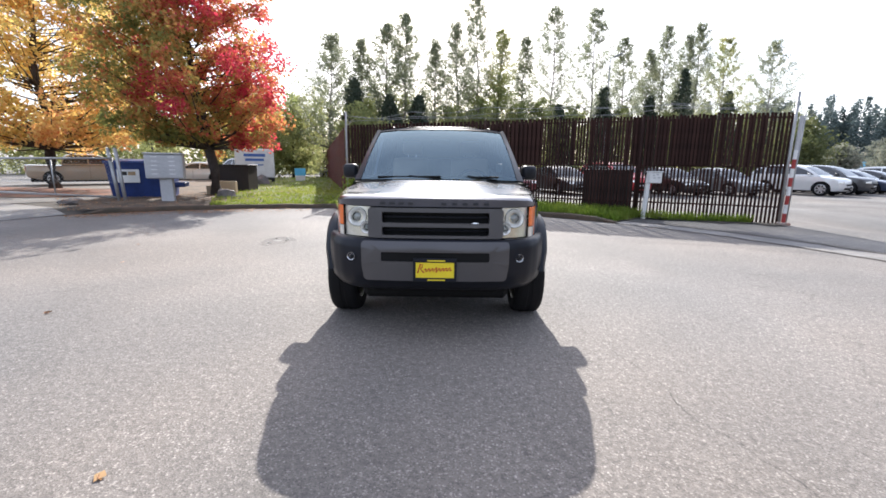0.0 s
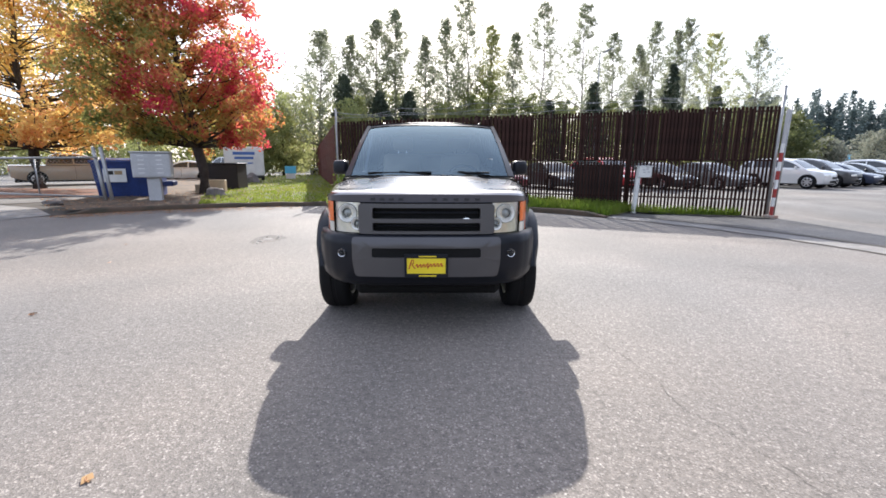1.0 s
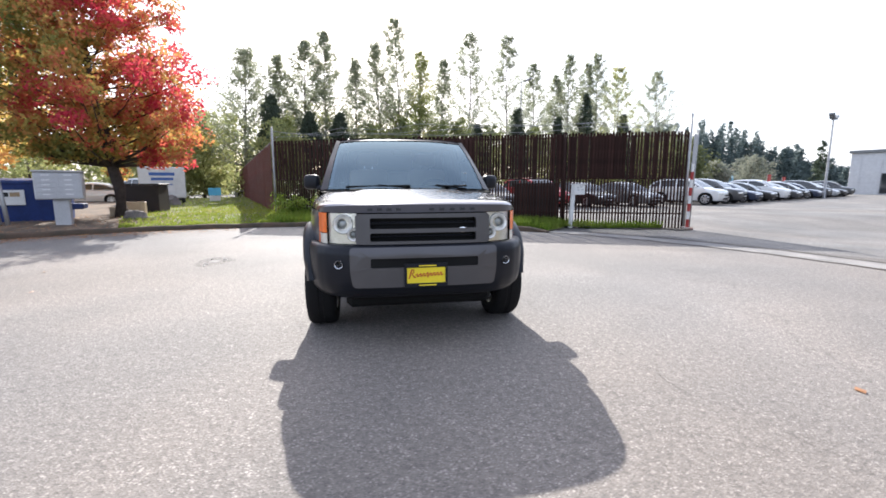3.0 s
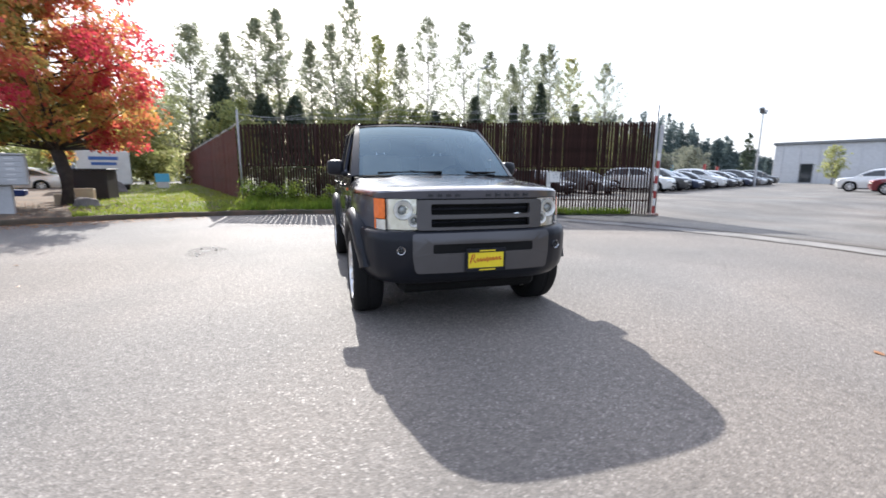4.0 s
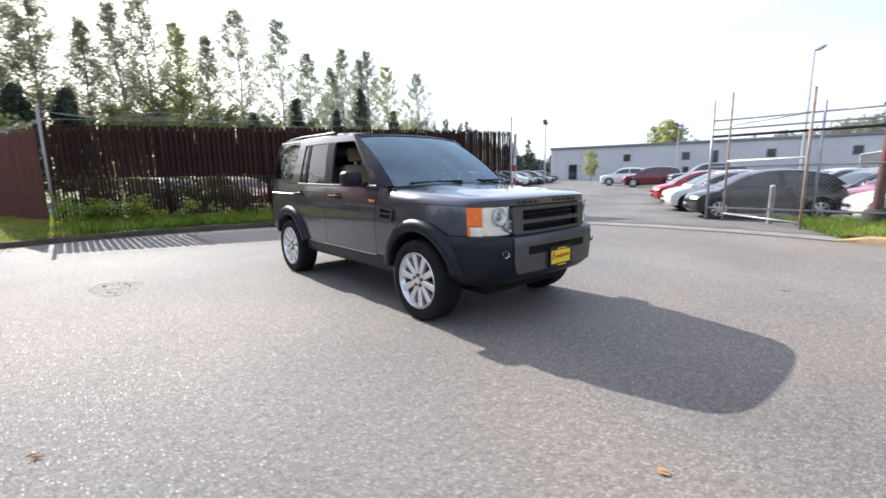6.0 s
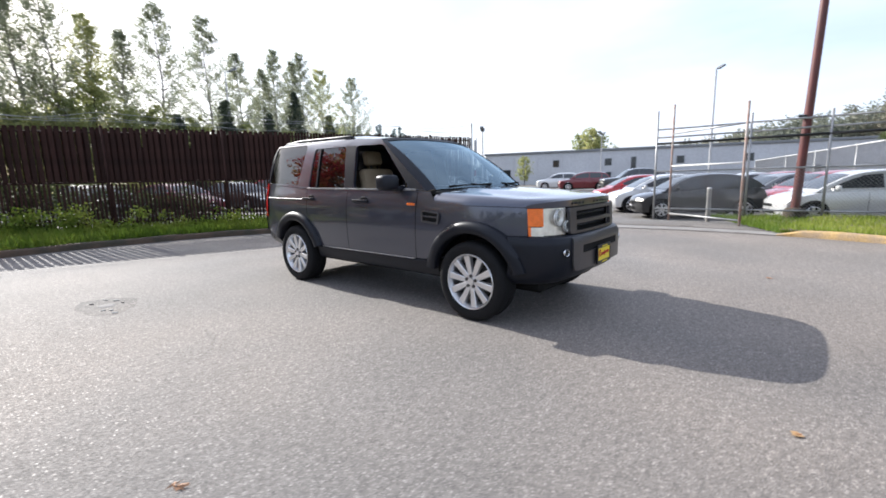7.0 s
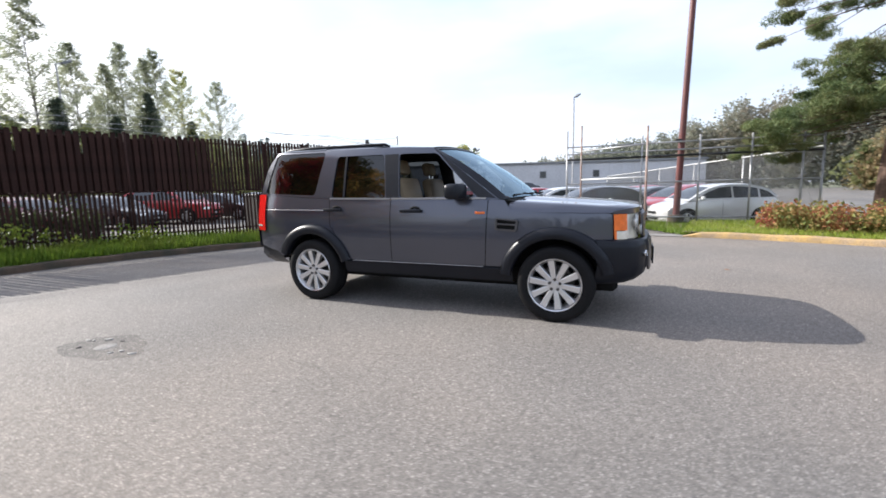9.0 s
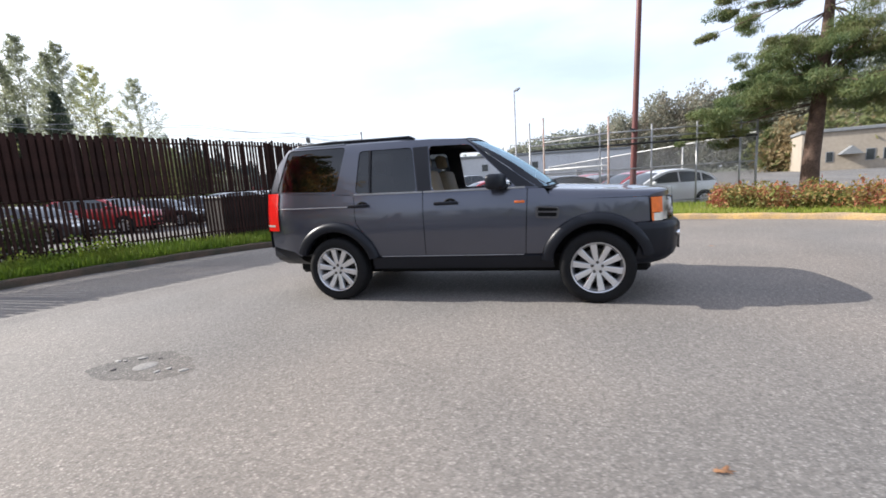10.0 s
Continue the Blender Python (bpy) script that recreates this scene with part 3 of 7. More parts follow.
grid_sheet(bm, lin(radians(43), radians(2), 40), lin(0.63, 1.15, 4),
           lambda a, s: on_ring(a + 0.02 * math.sin(s * 9 + a * 30), R + s + 0.08 * math.sin(a * 13) + 0.05 * math.sin(a * 37), -0.006))
tagged(part("asphalt_seam", bm, M["patch"]), "dark uneven asphalt seam at the entrance", "pavement", kind="structure")

FA, FB = Vector((-3.5, 11.95, 0)), Vector((8.5, 6.95, 0))      # the brown fence runs from FA to FB
FU = (FB - FA).normalized()
FN = Vector((FU.y, -FU.x, 0))                                   # towards the road
FLEN = (FB - FA).length


def fence_ground(u):
    return interp([(0, 0.30), (4, 0.27), (8, 0.22), (9.5, 0.14), (10.5, 0.04), (11.5, -0.01), (13, -0.01)], u)


def fence_dist(a):
    """How far behind the kerb the fence stands, at the angle a."""
    d = Vector((math.cos(a), math.sin(a), 0))
    o = Vector((CX, CY, 0))
    k = d.dot(FN)
    return (FA - o).dot(FN) / k - R if abs(k) > 1e-3 else 30


def verge_z(a, s):
    deg = math.degrees(a)
    rise = 0.20 * smooth01(48, 66, deg) * (1 - 0.5 * smooth01(96, 112, deg))
    return 0.10 * smooth01(44, 50, deg) + rise * smooth01(0.1, 2.4, s) + 0.015 * math.sin(s * 5 + a * 31) + 0.012 * math.sin(a * 77 - s * 3)


def verge_at(a, f):
    deg = math.degrees(a)
    far = fence_dist(a) + 0.35 if deg < 92 else 0
    wide = 2.6 + (26.0 - 2.6) * smooth01(92, 100, deg)
    if deg > 116:
        wide = 26 - 23.2 * smooth01(116, 131, deg)
    s = 0.16 + f * f * ((far if deg < 92 else wide) - 0.16)
    return on_ring(a, R + s, verge_z(a, s))


bm = bmesh.new()
grid_sheet(bm, lin(radians(45.3), radians(113.5), 96), lin(0, 1, 24), verge_at)
tagged(part("verge", bm, M["soil"], smooth=True), "grassy verge and lawn behind the kerb", "ground", kind="structure")
bm = bmesh.new()
grid_sheet(bm, lin(radians(113.5), radians(132), 40), lin(0, 1, 24), verge_at)
tagged(part("bare_verge", bm, M["litter_dirt"], smooth=True), "bare brown dirt with leaf litter behind the kerb", "ground", kind="structure")
bm = bmesh.new()
grid_sheet(bm, lin(radians(-9), radians(-46), 30), lin(0, 1, 10), lambda a, f: on_ring(a, R + 0.16 + 4.6 * f, 0.10 + 0.02 * math.sin(a * 31 + f * 9)))
tagged(part("planting_bed", bm, M["soil"], smooth=True), "grassy planting bed behind the yellow kerb", "ground", kind="structure")


def blades(name, roots, h, w, material, label, seed):
    """Thin grass blades on the given roots, in one mesh."""
    rng = np.random.default_rng(seed)
    roots = np.asarray(roots, float)
    k = len(roots)
    ang = rng.random(k) * 6.283
    side = np.stack([np.cos(ang), np.sin(ang), 0 * ang], 1) * w
    hh = h * (0.45 + 0.9 * rng.random(k))
    tip = roots + np.stack([rng.normal(size=k) * 0.35 * hh, rng.normal(size=k) * 0.35 * hh, hh], 1)
    v = np.stack([roots - side, roots + side, tip], 1).reshape(-1, 3)
    me = bpy.data.meshes.new(name)
    me.from_pydata(v.tolist(), [], np.arange(3 * k).reshape(-1, 3).tolist())
    me.materials.append(material)
    return tagged(new(name, me), label, "grass", kind="stuff")


rng = np.random.default_rng(5)
roots, lawn = [], []
for i in range(15000):
    a, f = radians(45.5 + 47.5 * rng.random()), 0.12 + 0.86 * rng.random() ** 0.7
    roots.append(tuple(verge_at(a, f)))
for i in range(15000):
    a, f = radians(92 + 23 * rng.random() ** 1.1), rng.random() ** 0.8
    lawn.append(tuple(verge_at(a, f)))
for i in range(1800):
    u = 8.8 + 3.6 * rng.random()
    roots.append(tuple(FA + FU * u + FN * (0.03 + (0.75 * (1 - (u - 8.8) / 3.8)) * rng.random()) + Vector((0, 0, max(0.0, fence_ground(u) - 0.05)))))
blades("verge_grass", roots, 0.20, 0.012, M["grass"], "long green grass along the foot of the fence", 1)
blades("lawn_grass", lawn, 0.07, 0.02, M["lawn"], "short sunlit lawn grass", 2)
bed = [tuple(on_ring(radians(-9 - 37 * rng.random()), R + 0.2 + 4.2 * rng.random() ** 1.3, 0.10)) for i in range(9000)]
blades("bed_grass", bed, 0.11, 0.012, M["lawn"], "green grass behind the yellow kerb", 3)

# fallen leaves along the kerb and a few on the road
fl = []
for i in range(2600):
    a = radians(98 + 36 * rng.random() ** 0.8)
    s = -0.9 * rng.random() ** 2 if rng.random() < 0.45 else 0.2 + 5 * rng.random()
    fl.append(tuple(on_ring(a, R + s, (0.012 if s < 0 else verge_z(a, s) + 0.03))))
for x, y in ((-3.48, -0.34), (-1.4, -2.36), (-3.49, -0.3), (-3.47, -0.34), (2.5, -2.0), (-4.3, 1.7), (3.6, -1.0), (-5.0, 3.0)):
    fl.append((x, y, 0.012))
me = leaf_cloud("fallen_leaves", fl, [0.01] * len(fl), len(fl) * 2, 0.07, M["fallen"], np.random.default_rng(8), flat=0.9)
for i in range(0, len(me.vertices), 4):
    z = min(me.vertices[i + k].co.z for k in range(4))
    for k in range(4):
        v = me.vertices[i + k].co
        v.z = z + (v.z - z) * 0.15 + max(0, 0.006 - z) * (1 if z < 0.006 else 0)
tagged(new("fallen_leaves", me), "dry orange and brown fallen leaves", "leaves", kind="stuff")

# dirt along the gutter and the foot of the fence
for s0, s1 in ((-0.03, 0.05), (0.66, 0.78)):
    bm = bmesh.new()
    grid_sheet(bm, lin(radians(45), radians(-9), 60), [0, 1], lambda a, k: on_ring(a, R + (s0, s1)[k] + 0.02 * math.sin(a * 47 + k) + 0.015 * math.sin(a * 111), 0.009))
    tagged(part("gutter_dirt", bm, M["dirt"]), "dark line of dirt along the gutter", "dirt", kind="structure")
bm = bmesh.new()
grid_sheet(bm, lin(8.0, 13.05, 40), lin(-0.3, 1, 5), lambda u, k: FA + FU * u + FN * (0.42 * k * (1 + 0.25 * math.sin(u * 5) + 0.2 * math.sin(u * 13))) + Vector((0, 0, 0.012 + max(0, fence_ground(u)) * 0.75)))
tagged(part("fence_dirt", bm, M["dirt"], smooth=True), "dark dirt at the foot of the fence", "dirt", kind="structure")

# long cracks in the road
def crack(pts, width, seed):
    rc = random.Random(seed)
    line = [Vector((*p, 0.0)) for p in pts]
    for k in range(5):
        finer = [line[0]]
        for p, q in zip(line, line[1:]):
            d = q - p
            finer += [(p + q) / 2 + Vector((-d.y, d.x, 0)) * rc.uniform(-0.07, 0.07), q]
        line = finer
    bm = bmesh.new()
    rows = []
    for i, p in enumerate(line):
        d = (line[min(i + 1, len(line) - 1)] - line[max(i - 1, 0)]).normalized()
        w = width * (0.25 + 0.9 * rc.random()) * (0.62 + 0.38 * math.sin(i * 0.33 + seed)) * min(1, 8 * i / len(line), 8 * (1 - i / len(line))) + 0.0005
        rows.append([bm.verts.new(p + Vector((-d.y, d.x, 0)) * k * w + Vector((0, 0, 0.004))) for k in (-0.5, 0.5)])
    for p, q in zip(rows, rows[1:]):
        bm.faces.new((p[0], q[0], q[1], p[1]))
    tagged(part("road_crack", bm, M["crack"]), "thin dark crack in the worn asphalt", "crack", kind="structure")


for line, width, seed in (([(1.22, 0.1), (1.32, -0.94), (1.44, -1.8), (1.62, -2.25), (1.9, -3.4)], 0.0034, 1), ([(-2.19, 2.5), (-2.24, 1.2), (-2.14, 0.3), (-1.95, -0.55)], 0.0035, 2)):
    crack(line, width, seed)
# sunken patch with a valve cover
valve = thing("valve_cover", "small worn valve cover in a rough broken asphalt patch", "valve cover")
valve.location = (-2.90, 3.54, 0)
bm = bmesh.new()
ctr = bm.verts.new((0, 0, 0.002))
rim = []
for k in range(48):
    a = 2 * math.pi * k / 48
    r = 0.36 * (1 + 0.10 * math.sin(3 * a + 1) + 0.05 * math.sin(7 * a) + 0.03 * math.sin(13 * a))
    rim.append(bm.verts.new((0.74 * r * math.cos(a), 1.22 * r * math.sin(a), 0.0015)))
for k in range(48):
    bm.faces.new((ctr, rim[k], rim[(k + 1) % 48]))
part("patch", bm, M["patch"], valve, "dark broken asphalt")
bm = bmesh.new()
lathe(bm, [(0.006, 0), (0.007, 0.075), (0.003, 0.085)], seg=28, m=Matrix.Rotation(radians(-90), 4, "Y"))
part("lid", bm, M["gutter"], valve, "worn grey iron lid", smooth=40)
rc = random.Random(31)
for k in range(9):
    a, q = rc.uniform(0, 6.283), rc.uniform(0.35, 1.0) ** 0.7
    bm = bmesh.new()
    bmesh.ops.create_icosphere(bm, subdivisions=1, radius=1.0)
    for v in bm.verts:
        v.co *= 1 + 0.35 * noise.noise(v.co * 2 + Vector((k, 0, 0)))
    size = rc.uniform(0.010, 0.026)
    bmesh.ops.transform(bm, matrix=pose(0.27 * q * math.cos(a), 0.44 * q * math.sin(a), 0.006, 0, 0, rc.uniform(0, 180)) @ Matrix.Diagonal((size, size * rc.uniform(1.0, 2.2), size * 0.45, 1)), verts=bm.verts[:])
    part("chunk", bm, M["concrete"] if k % 3 else M["rock"], valve)


# ---- brown slat fence ----
fence = thing("slat_fence", "tall fence of dark brown vertical slats on steel posts", "fence")
fence.matrix_world = Matrix.Translation(FA) @ Matrix.Rotation(math.atan2(FU.y, FU.x), 4, "Z")


def slat_mesh(name, w, t, z0, z1, material):
    bm = bmesh.new()
    box(bm, (-w / 2, -t / 2, z0), (w / 2, t / 2, z1), 0.006)
    return mesh_of(name, bm, material)


rs = random.Random(3)
PITCH = 0.086
lower_kinds = [slat_mesh("slat", w, 0.010, 0.0, 1.0, M["slat"]) for w in (0.055, 0.058, 0.052)]
upper_kinds = [slat_mesh("upper_slat", 0.064, 0.010, 0.0, h, M["slat"]) for h in (1.30, 1.285, 1.315, 1.295)]
broad_kinds = [slat_mesh("upper_slat", 0.095, 0.010, 0.0, h, M["slat"]) for h in (1.30, 1.29, 1.31, 1.295)]
backs = [slat_mesh("backing_slat", 0.095, 0.008, 0.0, h, M["slat"]) for h in (1.25, 1.27, 1.22, 1.26, 0.86)]
n_slat = int(FLEN / PITCH)


def slat_foot(u):
    return fence_ground(u) - 0.20 + 0.20 * (1 - fence_ground(u) / 0.3)


for i in range(n_slat):
    u = 0.06 + i * PITCH
    # lower row: one slat in each second mesh, with an uneven top edge
    z0 = slat_foot(u)
    top = 1.40 + 0.035 * math.sin(u * 2.1) + 0.02 * math.sin(u * 5.3 + 1) + rs.uniform(-0.014, 0.014)
    if rs.random() > 0.015:
        s = new("slat", lower_kinds[rs.randrange(3)])
        s.parent = fence
        s.matrix_basis = pose(u + rs.uniform(-0.004, 0.004), rs.uniform(-0.004, 0.004), z0, 0, rs.uniform(-0.5, 0.5), rs.uniform(-9, 9)) @ Matrix.Diagonal((1, 1, top - z0, 1))
    if u > 6.9:      # upper row of the last bays: narrow slats, mostly with nothing behind them
        s = new("upper_slat", upper_kinds[rs.randrange(4)])
        s.parent = fence
        s.matrix_basis = pose(u + rs.uniform(-0.005, 0.005), rs.uniform(-0.004, 0.004), 1.435 + rs.uniform(-0.006, 0.006), 0, rs.uniform(-0.3, 0.3), rs.uniform(-6, 6))
        if rs.random() < interp([(6.9, 0.25), (9.2, 0.25), (9.6, 0.93), (11.0, 0.93), (11.4, 0.15)], u):
            s = new("backing_slat", backs[rs.randrange(4)])
            s.parent = fence
            s.matrix_basis = pose(u + PITCH / 2, 0.045, 1.43 + rs.uniform(-0.02, 0.02), 0, rs.uniform(-0.3, 0.3), 0)
# upper row of the other bays: two layers of broad slats, staggered
WIDE = 0.130
for i in range(int(6.9 / WIDE)):
    u = 0.07 + i * WIDE
    s = new("upper_slat", broad_kinds[rs.randrange(4)])
    s.parent = fence
    s.matrix_basis = pose(u + rs.uniform(-0.005, 0.005), rs.uniform(-0.004, 0.004), 1.435 + rs.uniform(-0.006, 0.006), 0, rs.uniform(-0.3, 0.3), rs.uniform(-4, 4))
    if rs.random() < 0.97:
        s = new("backing_slat", backs[rs.randrange(5) if rs.random() < 0.25 else rs.randrange(4)])
        s.parent = fence
        s.matrix_basis = pose(u + WIDE / 2, 0.125, 1.43 + rs.uniform(-0.02, 0.02), 0, rs.uniform(-0.3, 0.3), 0)
for u in [0.0, 2.6, 5.2, 7.45, 9.65, 11.4, FLEN]:
    bm = bmesh.new()
    top = 3.16 if u in (0.0, FLEN) else 2.74
    rod(bm, (u, -0.05, -0.1), (u, -0.05, top), 0.034 if u in (0.0, FLEN) else 0.03, seg=12)
    bmesh.ops.create_uvsphere(bm, u_segments=10, v_segments=6, radius=0.038, matrix=Matrix.Translation((u, -0.05, top)))
    part("post", bm, M["galv"] if u in (0.0, FLEN) else M["slat"], fence, "grey galvanised steel post" if u in (0.0, FLEN) else "brown steel post", smooth=True)
for z in (0.42, 1.42, 2.62):
    bm = bmesh.new()
    rod(bm, (0, 0.075, z), (FLEN, 0.075, z), 0.02, seg=8)
    part("rail", bm, M["slat"], fence, smooth=True)
for k, (z, sag) in enumerate(((2.86, 0.05), (2.98, 0.07), (3.08, 0.10))):
    bm = bmesh.new()
    pts = [(u, -0.05 - 0.06 * k, z + 0.02 * math.sin(u * 2 + k) - sag * math.sin(math.pi * (u % 2.6) / 2.6) + 0.05 * math.sin(u * 0.7 + 2 * k)) for u in lin(0, FLEN, 60)]
    ring_sweep(bm, pts, [0.006] * len(pts), 4)
    part("wire", bm, M["galv"], fence, "thin barbed wire")

# red brown fence that runs away from the corner
RA, RB = Vector((-3.62, 12.05, 0)), Vector((-13.4, 45.0, 0))
red_fence = thing("red_slat_fence", "solid fence of red brown slats running away", "fence")
red_fence.matrix_world = Matrix.Translation(RA) @ Matrix.Rotation(math.atan2((RB - RA).y, (RB - RA).x), 4, "Z")
rl = (RB - RA).length
kinds = [slat_mesh("slat", 0.066, 0.012, 0.0, h, M["slat_red"]) for h in (2.50, 2.47, 2.53)]
NEAR = 260
for i in range(NEAR):
    s = new("slat", kinds[rs.randrange(3)])
    s.parent = red_fence
    s.matrix_basis = pose(0.08 + i * 0.068, rs.uniform(-0.006, 0.006), 0.16, 0, rs.uniform(-0.15, 0.15), rs.uniform(-2, 2))
bm = bmesh.new()
x = 0.08 + NEAR * 0.068
while x < rl:
    h, y = 2.66 + rs.uniform(-0.03, 0.03), rs.uniform(-0.006, 0.006)
    vs = [bm.verts.new((x + dx, y + dy, z)) for z in (0.16, h) for dx, dy in ((-0.033, -0.006), (0.033, -0.006), (0.033, 0.006), (-0.033, 0.006))]
    for f in ((0, 1, 5, 4), (1, 2, 6, 5), (2, 3, 7, 6), (3, 0, 4, 7), (4, 5, 6, 7)):
        bm.faces.new([vs[k] for k in f])
    x += 0.068
tagged(part("far_slats", bm, M["slat_red"], red_fence), kind="stuff")
for u in lin(2.6, rl, 12):
    bm = bmesh.new()
    rod(bm, (u, -0.06, 0), (u, -0.06, 2.75), 0.03)
    rod(bm, (u, -0.06, 2.75), (u, -0.36, 3.0), 0.015)
    part("post", bm, M["galv"], red_fence, "grey steel post", smooth=True)
for k in range(3):
    bm = bmesh.new()
    ring_sweep(bm, [(u, -0.14 - 0.10 * k, 2.80 + 0.08 * k + 0.02 * math.sin(u * 3)) for u in lin(0, rl, 70)], [0.006] * 70, 4)
    part("wire", bm, M["galv"], red_fence)

# weeds at the foot of the fence
rng = np.random.default_rng(61)
wc, wr = [], []
for i in range(46):
    u = 0.3 + 5.4 * rng.random() ** 1.3
    q = FA + FU * u + FN * (0.15 + 0.45 * rng.random())
    wc.append((q.x, q.y, 0.30 + (0.62 - 0.08 * u) * rng.random()))
    wr.append(0.16 + 0.12 * rng.random())
tagged(new("weeds", leaf_cloud("weeds", wc, wr, 2600, 0.07, M["grass"], rng)), "tall green weeds growing along the fence foot", "weeds", kind="stuff")

# dark shrubs behind the first bays of the fence
rng = np.random.default_rng(62)
sc, sr = [], []
for i in range(90):
    u = 0.2 + 4.6 * rng.random() ** 1.2
    q = FA + FU * u - FN * (0.45 + 0.8 * rng.random())
    sc.append((q.x, q.y, 0.15 + (1.35 - 0.12 * u) * rng.random()))
    sr.append(0.22 + 0.16 * rng.random())
tagged(new("shrubs", leaf_cloud("shrubs", sc, sr, 9000, 0.08, M["leaf_shrub"], rng)), "dark green shrubs growing behind the slat fence", "shrubs", kind="stuff")

# brown steel bin behind the fence
binb = thing("brown_bin", "dark brown steel bin behind the fence", "bin")
binb.matrix_world = Matrix.Translation(FA + FU * 8.85 - FN * 0.5) @ Matrix.Rotation(math.atan2(FU.y, FU.x), 4, "Z")
bm = bmesh.new()
box(bm, (-0.68, -0.3, 0.05), (0.68, 0.75, 1.24), 0.02)
part("body", bm, M["brown_bin"], binb)
for x in lin(-0.6, 0.6, 4):
    bm = bmesh.new()
    box(bm, (x - 0.03, -0.33, 0.08), (x + 0.03, -0.302, 1.2), 0.008)
    part("rib", bm, M["brown_bin"], binb)
bm = bmesh.new()
box(bm, (-0.71, -0.34, 1.243), (0.71, 0.79, 1.30), 0.015)
part("rim", bm, M["brown_bin"], binb)

# white post with a utility box in front of the fence
ub = thing("utility_post", "white post with a small utility box on top", "utility box")
ub.location = (5.42, 7.72, 0.1)
bm = bmesh.new()
box(bm, (-0.05, -0.05, -0.1), (0.05, 0.05, 1.14), 0.008, m=Matrix.Rotation(radians(3), 4, "Y"))
part("post", bm, M["white_paint"], ub)
bm = bmesh.new()
box(bm, (0.02, -0.11, 0.86), (0.36, 0.07, 1.14), 0.015)
part("box", bm, M["white_paint"], ub, "white metal box")
bm = bmesh.new()
box(bm, (0.0, -0.125, 1.143), (0.38, 0.09, 1.17), 0.008)
part("lid", bm, M["white_paint"], ub)
for k, (x, z) in enumerate(((0.1, 1.05), (0.2, 1.07), (0.12, 0.98), (0.24, 0.99))):
    bm = bmesh.new()
    box(bm, (x, -0.116, z), (x + 0.06, -0.113, z + 0.03))
    part("label", bm, M["grey_paint"], ub)

# striped bar at the gate post
bar = thing("striped_barrier_pole", "upright red and white striped barrier pole", "barrier pole")
bar.matrix_world = pose(8.50, 6.80, 0, 0, 1.2, 0)
zz = [0.06, 0.28, 0.50, 0.72, 0.94, 1.16, 1.38, 1.60, 1.82, 2.62]
for i, (a, b) in enumerate(zip(zz, zz[1:])):
    bm = bmesh.new()
    rod(bm, (0, 0, a), (0, 0, b), 0.042, seg=14)
    part("band", bm, M["grey_paint"] if a > 1.8 else M["red_paint"] if i % 2 == 0 else M["white_paint"], bar, "grey upper tube" if a > 1.8 else "red band" if i % 2 == 0 else "white band", smooth=40)
bm = bmesh.new()
box(bm, (-0.12, -0.12, -0.02), (0.12, 0.12, 0.06), 0.02)
part("foot", bm, M["rust"], bar)
bm = bmesh.new()
rod(bm, (0.07, 0.0, 0.05), (0.07, 0.0, 2.7), 0.02)
part("stay", bm, M["galv"], bar, smooth=True)


# ---- chain-link gate and fence at the car park ----
def chainlink(bm, a, b, z0, z1, pitch=0.09, r=0.0035):
    """Crossing diagonal wires between two posts."""
    a, b = Vector(a), Vector(b)
    length = (b - a).length
    u = (b - a) / length
    h = z1 - z0
    for sgn in (1, -1):
        s = -h
        while s < length:
            x0, x1 = max(s, 0), min(s + h, length)
            if x1 > x0:
                za, zb = x0 - s, x1 - s
                if sgn < 0:
                    za, zb = h - za, h - zb
                p, q = a + u * x0 + Vector((0, 0, z0 + za)), a + u * x1 + Vector((0, 0, z0 + zb))
                d = (q - p).normalized().cross(Vector((0, 0, 1))).normalized() * r
                e = Vector((0, 0, r))
                vs = [bm.verts.new(w) for w in (p + d, p - d, q - d, q + d, p + e, p - e, q - e, q + e)]
                bm.faces.new(vs[:4])
                bm.faces.new(vs[4:])
            s += pitch


def link_fence(name, label, pts, tops, rails, mesh_z, post_mats, r=0.03, pitch=0.09, wire=0.0035, mesh_mat="galv"):
    t = thing(name, label, "fence")
    for (x, y), h, pm in zip(pts, tops, post_mats):
        bm = bmesh.new()
        rod(bm, (x, y, -0.3), (x, y, h), r, seg=12)
        bmesh.ops.create_uvsphere(bm, u_segments=8, v_segments=5, radius=r * 1.1, matrix=Matrix.Translation((x, y, h)))
        part("post", bm, M[pm], t, smooth=True)
    for (p, q) in zip(pts, pts[1:]):
        for z, m in rails:
            bm = bmesh.new()
            rod(bm, (*p, z), (*q, z), 0.024 if m != "black_bar" else 0.035)
            part("rail", bm, M[m], t, smooth=True)
        bm = bmesh.new()
        chainlink(bm, (*p, 0), (*q, 0), mesh_z[0], mesh_z[1], pitch, wire)
        tagged(part("wire_mesh", bm, M[mesh_mat], t), kind="stuff")
    return t


link_fence("chain_link_fence", "tall chain-link fence with steel rails", [(10.57, 1.42), (10.65, -0.92), (10.72, -2.56), (10.84, -3.94), (11.0, -5.24), (11.1, -5.74)], [3.15, 2.85, 2.78, 2.74, 2.69, 2.66],
           [(2.62, "galv"), (2.38, "galv"), (2.2, "black_bar"), (1.38, "galv"), (0.25, "galv")], (-0.1, 1.38), ["galv"] * 6)
link_fence("chain_link_gate", "rusty chain-link gate leaf standing ajar", [(10.34, 0.93), (8.72, -1.02)], [3.26, 2.92],
           [(2.45, "galv"), (1.52, "white_paint"), (0.12, "galv")], (0.12, 1.3), ["rust", "rust"])
